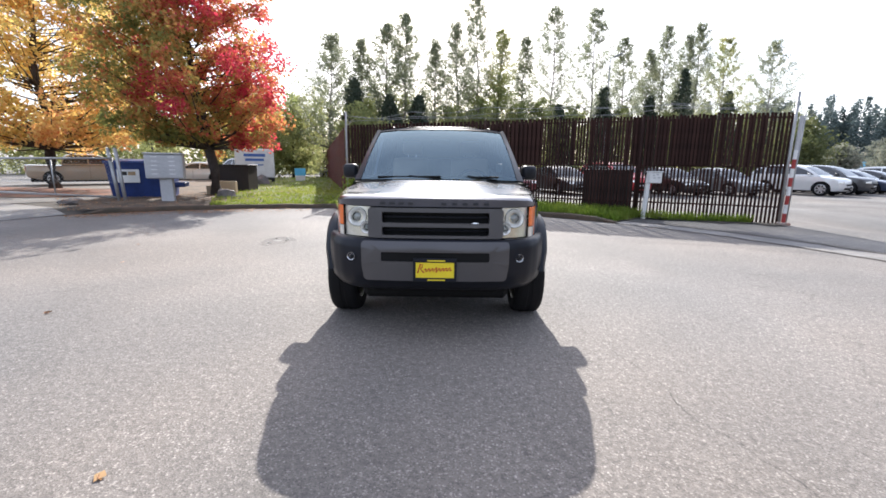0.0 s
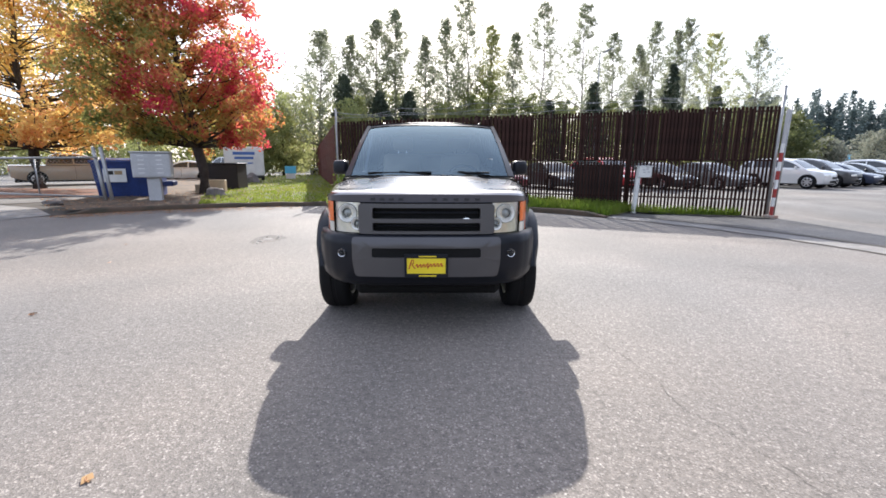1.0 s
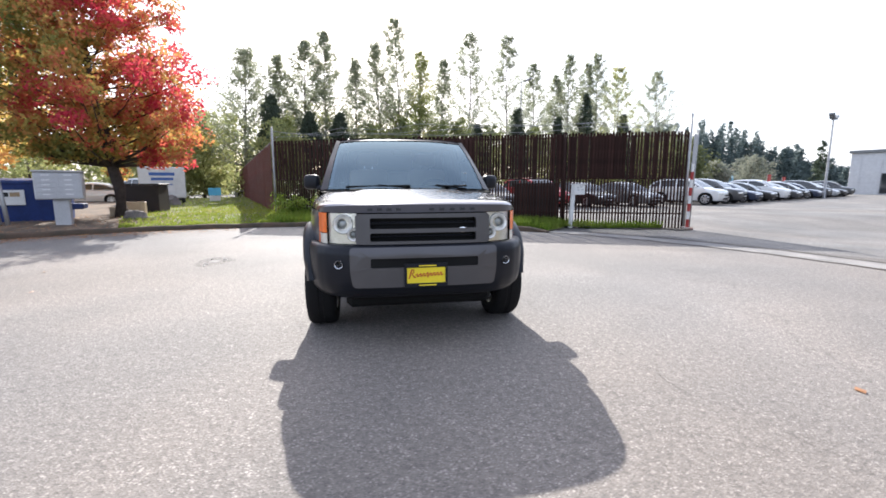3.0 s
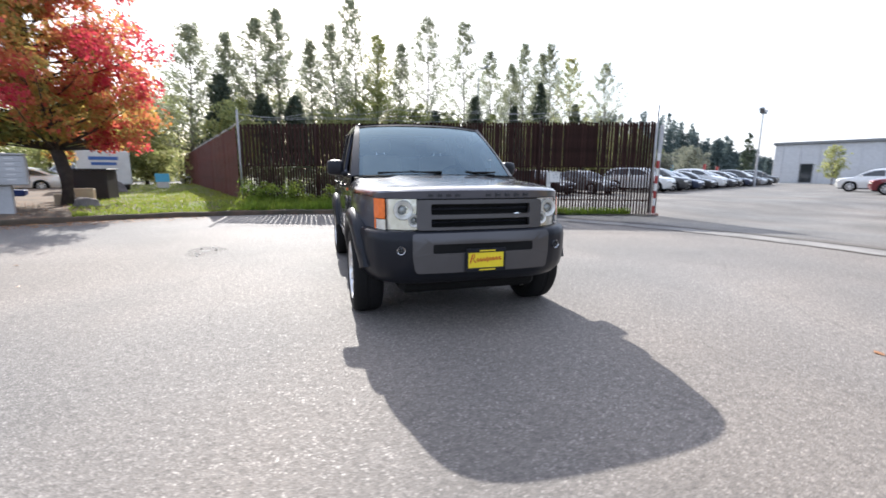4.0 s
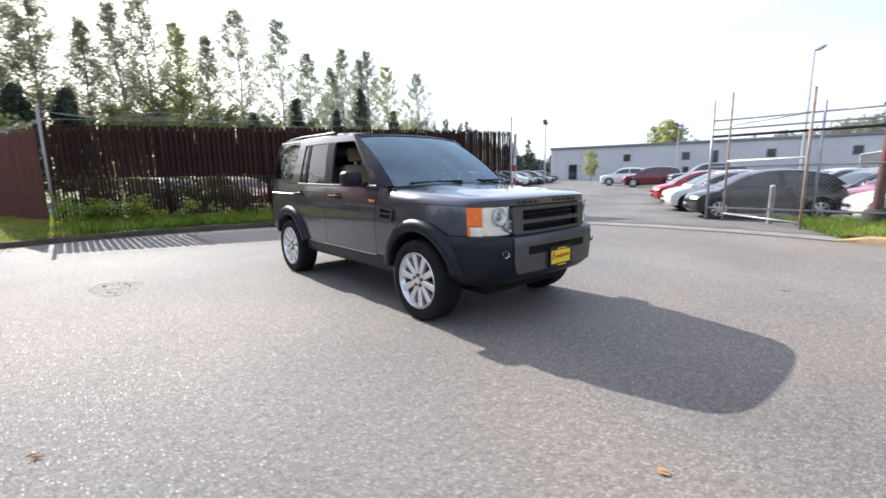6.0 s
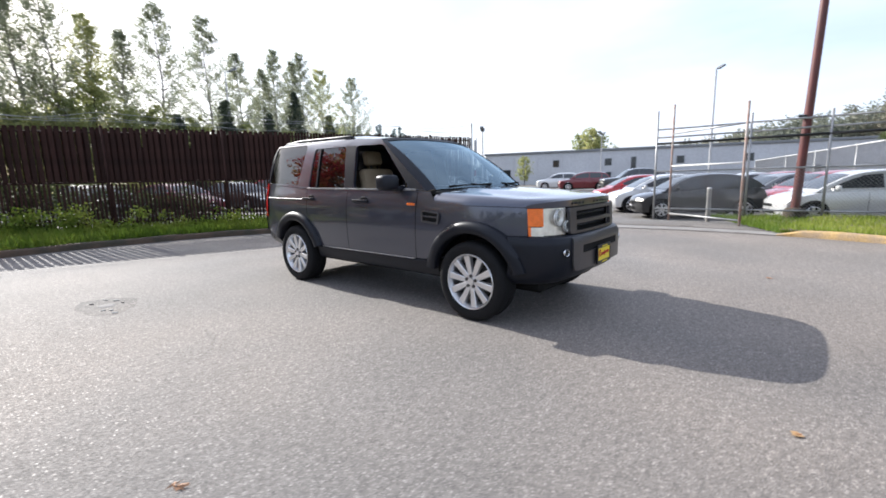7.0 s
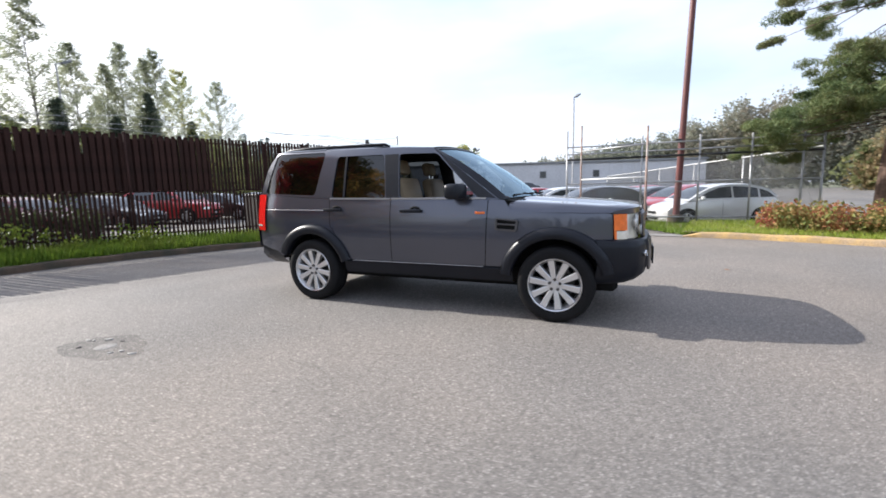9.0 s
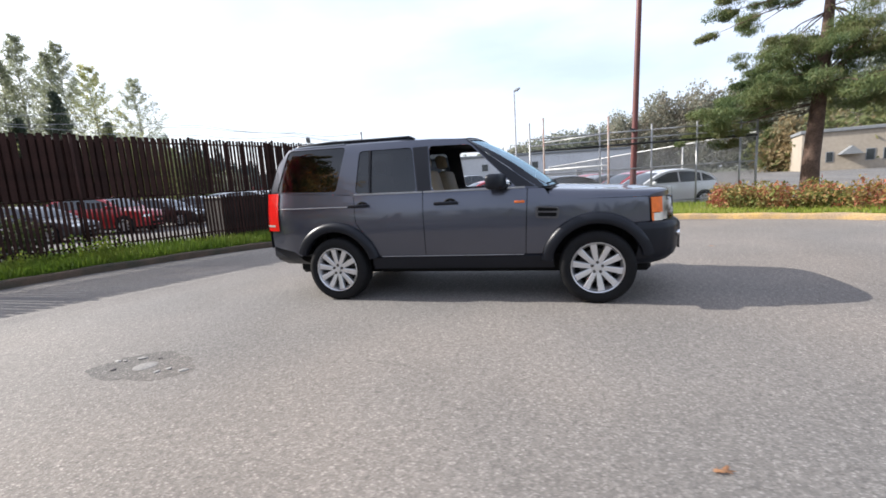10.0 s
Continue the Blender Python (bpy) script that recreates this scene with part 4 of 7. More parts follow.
link_fence("far_mesh_fence", "long galvanised chain-link fence along the car park", [(11.1, -5.75), (16, -4.75), (21, -3.6), (27, -2.3), (34, -0.8), (45, 1.8)], [2.35] * 6,
           [(2.3, "white_paint"), (0.1, "galv")], (0.1, 2.3), ["galv"] * 6, 0.028, 0.095, 0.0042, "galv")

bol = thing("bollard", "pale grey bollard behind the chain-link gate", "bollard")
bol.location = (10.95, 0.0, -0.22)
part("shaft", rod(bmesh.new(), (0, 0, 0), (0, 0, 1.05), 0.065, seg=16), M["concrete"], bol, smooth=40)
part("cap", lathe(bmesh.new(), [(0.0, 0.066), (0.03, 0.05), (0.045, 0.0)], seg=16, m=Matrix.Translation((0, 0, 1.054)) @ Matrix.Rotation(radians(-90), 4, "Y")), M["white_paint"], bol, smooth=True)
GATE_BED = [(7.25, -1.95), (8.7, -1.35), (9.6, -0.75), (10.5, -0.2), (10.95, -0.6), (11.0, -4.2), (8.2, -4.2)]
bm = bmesh.new()
bm.faces.new([bm.verts.new((x, y, 0.02 + (0.075 if y < -1.6 and i > 4 else 0.0))) for i, (x, y) in enumerate(GATE_BED)])
bmesh.ops.triangulate(bm, faces=bm.faces[:])
tagged(part("gate_bed", bm, M["soil"]), "patch of grass and dirt at the gate foot", "ground", kind="structure")
rng = np.random.default_rng(21)
tufts = []
while len(tufts) < 3200:
    f, g = rng.random(), rng.random()
    q = Vector((7.3, -1.95, 0)).lerp(Vector((10.8, -0.15, 0)), f) + Vector((0.45, -0.9, 0)) * (2.0 * g ** 1.5 - 0.12 * rng.random())
    tufts.append((q.x, q.y, 0.02))
blades("gate_grass", tufts, 0.11, 0.012, M["grass"], "ragged green grass at the gate foot", 22)

# red brown lamp pole
pole = thing("red_pole", "tall red brown painted steel pole", "pole")
pole.matrix_world = pose(10.98, -2.0, 0, 1.7, 0.6, 0)
bm = bmesh.new()
rod(bm, (0, 0, 0.1), (0, 0, 11.5), 0.105, 0.075, 16)
part("shaft", bm, M["pole_red"], pole, smooth=40)
bm = bmesh.new()
lathe(bm, [(0.0, 0.0), (0.0, 0.26), (0.22, 0.25), (0.30, 0.2), (0.33, 0.0)], seg=20, m=Matrix.Rotation(radians(-90), 4, "Y"))
part("base", bm, M["kerb"], pole, "dark concrete base", smooth=40)
bm = bmesh.new()
box(bm, (-0.17, 0.02, 2.62), (-0.06, 0.2, 2.72), 0.02)
part("fitting", bm, M["black_bar"], pole)


def area_lamp(name, pos, h, heads, label, yaw=0):
    t = thing(name, label, "street lamp")
    t.matrix_world = pose(*pos, 0, 0, yaw)
    bm = bmesh.new()
    rod(bm, (0, 0, 0), (0, 0, h), 0.11, 0.07, 10)
    part("shaft", bm, M["grey_paint"], t, smooth=40)
    for s in heads:
        bm = bmesh.new()
        rod(bm, (0, 0, h - 0.05), (s * 0.6, 0, h + 0.12), 0.04)
        box(bm, (-0.42, -0.22, -0.09), (0.42, 0.22, 0.09), 0.04, m=Matrix.Translation((s * 0.75, 0, h + 0.26)) @ Matrix.Rotation(radians(-s * 26), 4, "Y"))
        part("lamp_head", bm, M["roof_grey"], t)
    return t


area_lamp("area_lamp", (41.0, 29.2, 0), 7.0, (-1, 1), "grey pole with two floodlight heads", 30)
area_lamp("area_lamp", (43.6, 5.2, 0), 10.6, (1,), "tall grey pole with one floodlight head", -20)
area_lamp("area_lamp", (17.0, 44.0, 0), 12.6, (1,), "tall grey pole among the trees", 0)
area_lamp("area_lamp", (64, 23, 0), 7.5, (-1, 1), "grey pole with two floodlight heads", 0)


# ---- buildings ----
def shed(name, label, a, b, h, depth, wall, windows, ribs=0, trim="roof_grey"):
    t = thing(name, label, "building")
    a, b = Vector(a), Vector(b)
    u = (b - a).normalized()
    t.matrix_world = Matrix.Translation(a) @ Matrix.Rotation(math.atan2(u.y, u.x), 4, "Z")
    n = (b - a).length
    bm = bmesh.new()
    box(bm, (0, 0, -0.1), (n, depth, h), 0.03)
    part("wall", bm, M[wall], t)
    bm = bmesh.new()
    box(bm, (-0.2, -0.25, h + 0.004), (n + 0.2, depth + 0.2, h + 0.38), 0.04)
    part("roof", bm, M[trim], t)
    for i in range(ribs):
        bm = bmesh.new()
        x = n * (i + 0.5) / ribs
        box(bm, (x - 0.04, -0.06, 0), (x + 0.04, -0.002, h))
        part("rib", bm, M[wall], t)
    for x, z0, w, hh in windows:
        win = part("window", box(bmesh.new(), (x, -0.05, z0), (x + w, -0.004, z0 + hh), 0.01), M[trim], t)
        part("pane", box(bmesh.new(), (x + 0.08, -0.065, z0 + 0.08), (x + w - 0.08, -0.052, z0 + hh - 0.08)), M["pane_dark"], win)
    return t


shed("warehouse", "long low grey metal warehouse with small windows", (62.8, 43.8, 0), (80.0, -12, 0), 5.3, 25, "wall_grey",
     [(3.2, 0.1, 1.5, 2.6), (12.1, 2.9, 1.1, 1.2), (12.3, 0.9, 0.9, 1.0), (20.5, 2.9, 1.1, 1.2), (20.7, 0.9, 0.9, 1.0), (24.5, 2.0, 0.8, 2.2), (31, 2.9, 1.1, 1.2), (40, 2.9, 1.1, 1.2), (48, 0.0, 1.1, 2.1)], 28)
beige = shed("beige_office", "low beige office building with a gabled porch", (56.0, -26.8, 0), (52.0, -40.5, 0), 4.3, 14, "wall_beige",
             [(0.8, 0.9, 0.7, 1.2), (2.2, 0.9, 0.7, 1.2), (5.6, 0.9, 0.8, 1.3), (7.0, 0.9, 0.8, 1.3), (8.6, 0.9, 0.8, 1.3)])
bm = bmesh.new()
for s in (0, 1):
    vs = [bm.verts.new((x, -1.6 + 1.6 * s, z)) for x, z in ((3.2, 1.7), (5.2, 1.7), (4.2, 2.6))]
    bm.faces.new(vs)
bm.verts.ensure_lookup_table()
for i in range(3):
    bm.faces.new((bm.verts[i], bm.verts[(i + 1) % 3], bm.verts[3 + (i + 1) % 3], bm.verts[3 + i]))
part("porch_roof", bm, M["roof_grey"], beige, "dark gabled porch roof")


# ---- left side: mail box, skip, trailer ----
mb = thing("cluster_mailbox", "grey metal cluster mailbox on a pedestal", "mailbox")
mb.matrix_world = pose(-8.62, 9.55, 0.1, 0, 0, 22) @ Matrix.Diagonal((1.16, 1.1, 1.06, 1))
bm = bmesh.new()
box(bm, (-0.15, -0.13, -0.1), (0.15, 0.13, 0.72), 0.02)
part("pedestal", bm, M["grey_paint"], mb)
bm = bmesh.new()
box(bm, (-0.43, -0.24, 0.72), (0.43, 0.24, 1.40), 0.025)
part("cabinet", bm, M["grey_paint"], mb)
bm = bmesh.new()
box(bm, (-0.45, -0.27, 1.403), (0.45, 0.26, 1.45), 0.02)
part("top", bm, M["grey_paint"], mb)
for i in range(2):
    for j in range(5):
        bm = bmesh.new()
        x, z = -0.38 + 0.4 * i, 0.78 + 0.12 * j
        box(bm, (x, -0.25, z), (x + 0.36, -0.242, z + 0.105), 0.004)
        d = part("door", bm, M["grey_paint"], mb)
        bm = bmesh.new()
        box(bm, (x + 0.1, -0.256, z + 0.06), (x + 0.24, -0.251, z + 0.08))
        part("label", bm, M["white_paint"], d)

skip = thing("blue_skip", "blue steel refuse skip with a white label", "skip")
skip.matrix_world = pose(-10.35, 11.1, 0.06, 0, 0, 22)
bm = bmesh.new()
v = [bm.verts.new(p) for p in ((-0.85, -0.55, 0.05), (0.85, -0.55, 0.05), (0.85, 0.65, 0.05), (-0.85, 0.65, 0.05),
                               (-0.92, -0.78, 1.25), (0.92, -0.78, 1.25), (0.92, 0.75, 1.40), (-0.92, 0.75, 1.40))]
for f in ((0, 1, 2, 3), (0, 1, 5, 4), (1, 2, 6, 5), (2, 3, 7, 6), (3, 0, 4, 7), (4, 5, 6, 7)):
    bm.faces.new([v[i] for i in f])
bmesh.ops.recalc_face_normals(bm, faces=bm.faces)
bmesh.ops.bevel(bm, geom=bm.edges[:], offset=0.02, segments=1, affect="EDGES")
part("body", bm, M["blue_bin"], skip)
bm = bmesh.new()
box(bm, (-0.95, -0.82, 1.24), (0.95, -0.74, 1.32), 0.01)
part("rim", bm, M["blue_bin"], skip)
bm = bmesh.new()
box(bm, (0.92, -0.5, 0.45), (1.25, 0.4, 0.62), 0.03)
part("lug", bm, M["blue_bin"], skip)
lab = part("label", box(bmesh.new(), (-0.62, -0.745, 0.62), (0.0, -0.735, 1.05), 0.004), M["white_paint"], skip, "white paper label")
for x0, x1, m in ((-0.54, -0.34, "black_bar"), (-0.31, -0.1, "kerb_yellow")):
    part("mark", box(bmesh.new(), (x0, -0.752, 0.86), (x1, -0.746, 0.98)), M[m], lab)

# boards and boxes left beside the skip
for x, y, z, sx, sy, sz, rz, m, nm, lb in ((-8.6, 12.2, 0.15, 0.45, 0.30, 0.36, 20, "leather", "cardboard_box", "sagging brown cardboard box on the lawn"),
                                           (-8.1, 12.0, 0.15, 0.55, 0.35, 0.22, -12, "white_paint", "foam_box", "dirty white foam box on the lawn"),
                                           (-8.5, 12.9, 0.15, 0.8, 0.25, 0.5, 8, "leather", "wooden_crate", "pale wooden crate beside the skip")):
    t = thing(nm, lb, "box")
    t.matrix_world = pose(x, y, z, 0, 0, rz)
    bm = bmesh.new()
    box(bm, (-sx / 2, -sy / 2, 0), (sx / 2, sy / 2, sz), 0.012)
    part("body", bm, M[m], t)
    part("flap", box(bmesh.new(), (-sx / 2 - 0.01, -sy / 2 - 0.01, sz + 0.004), (sx / 2 + 0.01, 0.0, sz + 0.016), 0.003), M[m], t)

crate = thing("black_container", "dark brown steel container on the lawn", "container")
crate.matrix_world = pose(-8.95, 14.9, 0.16, 0, 0, 4)
part("body", box(bmesh.new(), (-0.62, -0.5, 0.03), (0.62, 0.6, 1.08), 0.02), M["brown_bin"], crate)
part("rim", box(bmesh.new(), (-0.66, -0.54, 1.083), (0.66, 0.64, 1.14), 0.015), M["brown_bin"], crate)
for x in (-0.5, 0.5):
    part("skid", box(bmesh.new(), (x - 0.06, -0.5, -0.05), (x + 0.06, 0.6, 0.027)), M["black_bar"], crate)

trailer = thing("white_trailer", "white box trailer with blue lettering", "trailer")
trailer.matrix_world = pose(-11.5, 22.6, 0.0, 0, 0, 22)
part("box", box(bmesh.new(), (-1.05, -1.2, 0.55), (1.05, 2.6, 2.2), 0.04), M["white_paint"], trailer)
for z, w, h in ((1.75, 1.15, 0.16), (1.50, 1.0, 0.14), (1.25, 0.9, 0.06)):
    part("lettering", box(bmesh.new(), (-w / 2, -1.212, z), (w / 2, -1.204, z + h)), M["sign_text"], trailer, "blue line of lettering")
for x in (-0.95, 0.95):
    bm = bmesh.new()
    rod(bm, (x - 0.1, 1.2, 0.33), (x + 0.1, 1.2, 0.33), 0.33, seg=18)
    part("wheel", bm, M["black_bar"], trailer, smooth=40)
part("bumper", box(bmesh.new(), (-0.95, -1.35, 0.42), (0.95, -1.2, 0.54), 0.02), M["black_bar"], trailer)

sg = thing("blue_sign", "small light blue sign standing in the lawn", "sign")
sg.matrix_world = pose(-9.75, 25.4, 0.0, 0, 0, -12)
part("panel", box(bmesh.new(), (-0.40, -0.02, 0.6), (0.40, 0.02, 1.08), 0.01), M["sign_blue"], sg)
part("lower_panel", box(bmesh.new(), (-0.34, -0.02, 0.2), (0.34, 0.02, 0.594), 0.01), M["white_paint"], sg)
for x in (-0.3, 0.3):
    part("leg", rod(bmesh.new(), (x, 0.04, -0.1), (x, 0.04, 0.9), 0.025), M["galv"], sg)


def rock(pos, s, seed, label):
    bm = bmesh.new()
    bmesh.ops.create_icosphere(bm, subdivisions=3, radius=1.0)
    for v in bm.verts:
        k = 1 + 0.28 * noise.noise(v.co * 1.6 + Vector((seed, 0, 0))) + 0.1 * noise.noise(v.co * 4 + Vector((0, seed, 0)))
        v.co = Vector((v.co.x * s[0], v.co.y * s[1], max(v.co.z, -0.5) * s[2])) * k
    ob = tagged(part("boulder", bm, M["rock"], smooth=30), label, "boulder")
    ob.location = pos
    return ob


rock((-7.55, 11.0, 0.2), (0.34, 0.3, 0.3), 2, "rounded grey boulder at the foot of the tree")
rock((-10.3, 20.5, 0.2), (0.45, 0.4, 0.5), 7, "dark boulder on the lawn")
rock((-11.9, 9.9, 0.05), (0.5, 0.25, 0.14), 11, "low dark boulder by the driveway")

# swing gate with a leaning double post
gate = thing("pipe_gate", "galvanised pipe gate with wire mesh hung on steel posts", "gate")
for x0, x1 in ((-9.75, -9.97), (-9.57, -9.75)):
    part("post", rod(bmesh.new(), (x0, 9.0, 0.0), (x1, 9.05, 1.75), 0.05, seg=12), M["galv"], gate, smooth=True)
ga, gb = (-9.85, 9.0), (-15.0, 6.6)
for za, zb in ((1.45, 1.35), (0.3, 0.72)):
    part("rail", rod(bmesh.new(), (*ga, za), (*gb, zb), 0.03, seg=10), M["galv"], gate, smooth=True)
for f in (0.25, 0.5, 0.75, 1.0):
    x, y = ga[0] + f * (gb[0] - ga[0]), ga[1] + f * (gb[1] - ga[1])
    part("upright", rod(bmesh.new(), (x, y, 0.3 + 0.42 * f), (x, y, 1.45 - 0.1 * f), 0.018), M["galv"], gate, smooth=True)
bm = bmesh.new()
chainlink(bm, (*ga, 0), (*gb, 0), 0.72, 1.36, 0.1, 0.003)
tagged(part("wire_mesh", bm, M["galv"], gate), kind="stuff")


# ---- trees ----
def oval(t):
    return math.sin(math.pi * min(1, 0.12 + 0.86 * t)) ** 0.7


def broad(t):
    return math.sin(math.pi * min(1, 0.24 + 0.72 * t)) ** 0.6


def cone(t):
    return (1 - t) ** 0.8 * 0.95 + 0.05


tree("autumn_tree", "maple with red, orange and green autumn leaves", (-8.3, 11.8, 0.12), 9.4, 2.0, 3.35, broad, 230, 66000, 0.56, 0.125, M["leaf_red"], M["bark"], 4, 0.19, flat=0.3, lean=(-1.4, -0.4))
tree("autumn_tree", "broad tree with golden yellow autumn leaves", (-19.6, 17.8, 0.0), 12.5, 2.3, 6.2, broad, 200, 52000, 0.95, 0.18, M["leaf_yellow"], M["bark"], 9, 0.24, flat=0.35)
def feathery(name, label, pos, height, crown_lo, width, foliage, bark, seed, limbs, leaves, leaf, rise, profile, trunk_r, group, spread=0.30, droop=0.0):
    """A tall tree whose thin limbs leave the stem at a slant, with loose leaves along each limb."""
    rng = np.random.default_rng(seed)
    t = tagged(new(name), label, "tree", group)
    t.location = pos
    bm = bmesh.new()
    n = 10
    bend = rng.normal(size=2) * 0.03 * height
    axis = [Vector((bend[0] * (k / n) ** 2 + 0.05 * rng.normal(), bend[1] * (k / n) ** 2 + 0.05 * rng.normal(), height * k / n)) for k in range(n + 1)]
    axis[n] = Vector((0.0, 0.0, height))
    ring_sweep(bm, axis, [trunk_r * (1.2 if k == 0 else 1.0) * (1 - 0.94 * k / n) + 0.008 for k in range(n + 1)], 7)
    centres, radii = [], []
    for i in range(limbs):
        f = (i + rng.random()) / limbs
        r = width * profile(f) * (0.35 + 0.75 * rng.random() ** 0.7)
        tip_z = crown_lo + (height - crown_lo) * f
        foot_z = max(crown_lo * 0.7, tip_z - rise * r)
        q = foot_z / height * n
        k = min(int(q), n - 1)
        foot = axis[k].lerp(axis[k + 1], q - k)
        ang = i * 2.39996 + 0.4 * rng.normal()
        tip = Vector((axis[k].x + r * math.cos(ang), axis[k].y + r * math.sin(ang), tip_z))
        mid = foot.lerp(tip, 0.5) + Vector((0, 0, -0.10 * rise * r))
        br = trunk_r * 0.30 * (1 - 0.75 * f) + 0.006
        ring_sweep(bm, [foot, mid, tip], [br, br * 0.6, 0.004], 4)
        for j in range(9):
            g = 0.30 + 0.74 * ((j + rng.random()) / 9) ** 0.6
            c = foot.lerp(mid, g * 2) if g < 0.5 else mid.lerp(tip, g * 2 - 1)
            centres.append(tuple(c + Vector(rng.normal(size=3)) * 0.10))
            radii.append(spread * (0.6 + 0.8 * rng.random()) * (0.45 + 0.55 * profile(f)))
    part("trunk", bm, bark, t, smooth=True)
    cr = new("crown", leaf_cloud("crown", centres, radii, leaves, leaf, foliage, rng, 0.1, droop))
    cr.parent = t
    return t


def slim(f):
    return (0.62 + 0.38 * math.sin(math.pi * min(1.0, 0.15 + 0.85 * f))) * (1 - f) ** 0.55 + 0.06


TALL = [(-10.5, 36.0, 12.5, 2.4), (-7.6, 37.0, 12.3, 1.5), (-5.7, 37.7, 13.9, 2.0), (-3.9, 38.3, 14.8, 2.2), (-1.1, 39.3, 12.7, 1.3), (1.2, 40.1, 14.7, 1.7), (3.2, 40.8, 17.2, 2.3),
        (5.1, 41.5, 14.4, 1.9), (7.5, 42.4, 14.1, 1.3), (11.0, 43.6, 17.3, 2.3), (15.9, 45.4, 17.6, 2.5), (19.9, 46.8, 15.4, 2.0), (22.6, 47.8, 14.3, 1.6), (24.9, 48.6, 17.2, 2.0),
        (27.4, 49.5, 16.5, 1.7), (29.6, 50.2, 17.9, 2.3), (34.0, 51.8, 17.1, 2.9), (41.5, 54.5, 17.4, 2.9)]
for i, (x, y, h, w) in enumerate(TALL):
    feathery("poplar", "tall thin poplar with sparse grey green leaves", (x, y, 0), h, h * 0.32, w * 1.68, M["leaf_lime"] if i in (7, 16) else M["leaf_pale"],
             M["bark_pale"], 30 + i, 96, int(4900 + 3300 * w), 0.155, 0.90, slim, 0.15, "poplars behind the fence", 0.50)
FIR = [(-7.8, 34.5, 8.4, 1.9), (-5.0, 35.5, 7.2, 2.0), (-2.4, 36.5, 7.4, 1.6), (16.9, 44.0, 9.6, 1.7), (26.7, 47.5, 12.3, 1.7), (22.8, 46.2, 9.0, 1.5), (33.8, 50.0, 10.4, 1.9), (38.5, 52.0, 8.0, 2.0), (11.5, 42.0, 7.5, 1.6)]
for i, (x, y, h, w) in enumerate(FIR):
    feathery("fir_tree", "tall dark green fir tree", (x, y, 0), h, 0.8, w * 1.15, M["needle_dark"], M["bark"], 70 + i, 150, 13000, 0.19, -0.12, lambda f: (1 - f) ** 0.62 + 0.02,
             0.14, "firs behind the fence", 0.30, 0.4)
BUSH = [(-13.9, 36, 7.0, 2.2), (-6.4, 31, 6.4, 2.0), (0.5, 38, 6.8, 2.0), (3.0, 38.5, 7.6, 1.8), (4.9, 39.5, 9.5, 2.0), (7.5, 40.5, 7.4, 2.3), (9.5, 41, 8.0, 2.0), (13.0, 42.5, 7.6, 2.2), (19.0, 44.8, 7.8, 2.4),
        (24.5, 46, 7.4, 2.2), (30.2, 48, 7.8, 2.4), (36.5, 50, 8.0, 2.6), (42.5, 52, 8.2, 2.6), (-15.5, 33, 6.0, 2.4), (-17.5, 36, 7.5, 2.8), (-22, 40, 8.5, 3.2), (-30, 41, 9, 3.5), (-15.6, 44, 8.6, 3.0), (-18.0, 39.5, 8.2, 3.0), (-15.0, 50, 10, 3.4), (-20.5, 44, 9, 3.2)]
for i, (x, y, h, w) in enumerate(BUSH):
    tree("small_tree", "small tree with yellow green leaves", (x, y, 0), h, 0.8, w, oval, 46, 4200, 0.8, 0.24, M["leaf_lime"], M["bark"], 100 + i, 0.12, flat=0.2, group="small trees behind the fence")


def woods(name, label, spots, material, leaves, leaf, seed, taper=True):
    """A far wood: many conical and round crowns in one mesh."""
    rng = np.random.default_rng(seed)
    centres, radii = [], []
    for x, y, h, w in spots:
        for k in range(22):
            f = (k + 0.5) / 22
            rr = w * (1 - f) ** 0.8 if taper else w * math.sin(math.pi * min(1, 0.25 + 0.7 * f)) ** 0.6
            for j in range(3):
                a = rng.random() * 6.28
                centres.append((x + rr * 0.5 * math.cos(a), y + rr * 0.5 * math.sin(a), h * (0.06 + 0.90 * f) + 0.4 * rng.normal()))
                radii.append(0.6 + rr * 0.5)
    return tagged(new(name, leaf_cloud(name, centres, radii, leaves, leaf, material, rng)), label, "woods", kind="stuff")


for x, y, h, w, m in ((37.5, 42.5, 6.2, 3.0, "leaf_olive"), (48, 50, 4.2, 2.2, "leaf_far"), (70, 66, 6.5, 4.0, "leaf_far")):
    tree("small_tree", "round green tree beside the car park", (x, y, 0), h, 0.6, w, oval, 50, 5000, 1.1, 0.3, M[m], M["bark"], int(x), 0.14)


def banner(x, y, h, c):
    t = thing("banner_flag", "small coloured feather flag on a pole", "flag", "flags beyond the car park")
    t.location = (x, y, 0)
    part("pole", rod(bmesh.new(), (0, 0, 0), (0, 0, h), 0.03), M["galv"], t)
    part("cloth", grid_sheet(bmesh.new(), lin(0, 1, 6), lin(h - 1.5, h - 0.05, 6), lambda u, z: Vector((0.03 + 0.75 * u, 0.08 * math.sin(u * 6 + z), z))), M[c], t)


for x, y, h, c in ((53, 56, 2.9, "red_paint"), (58, 58, 2.8, "sign_blue"), (62, 55, 2.9, "red_paint"), (67, 57, 2.6, "red_paint")):
    banner(x, y, h, c)

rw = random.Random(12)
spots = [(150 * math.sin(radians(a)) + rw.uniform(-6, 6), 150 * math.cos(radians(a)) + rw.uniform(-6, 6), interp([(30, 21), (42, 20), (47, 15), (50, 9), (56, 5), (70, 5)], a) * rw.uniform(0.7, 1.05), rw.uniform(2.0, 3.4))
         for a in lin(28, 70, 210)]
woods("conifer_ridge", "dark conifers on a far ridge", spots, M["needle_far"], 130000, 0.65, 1)
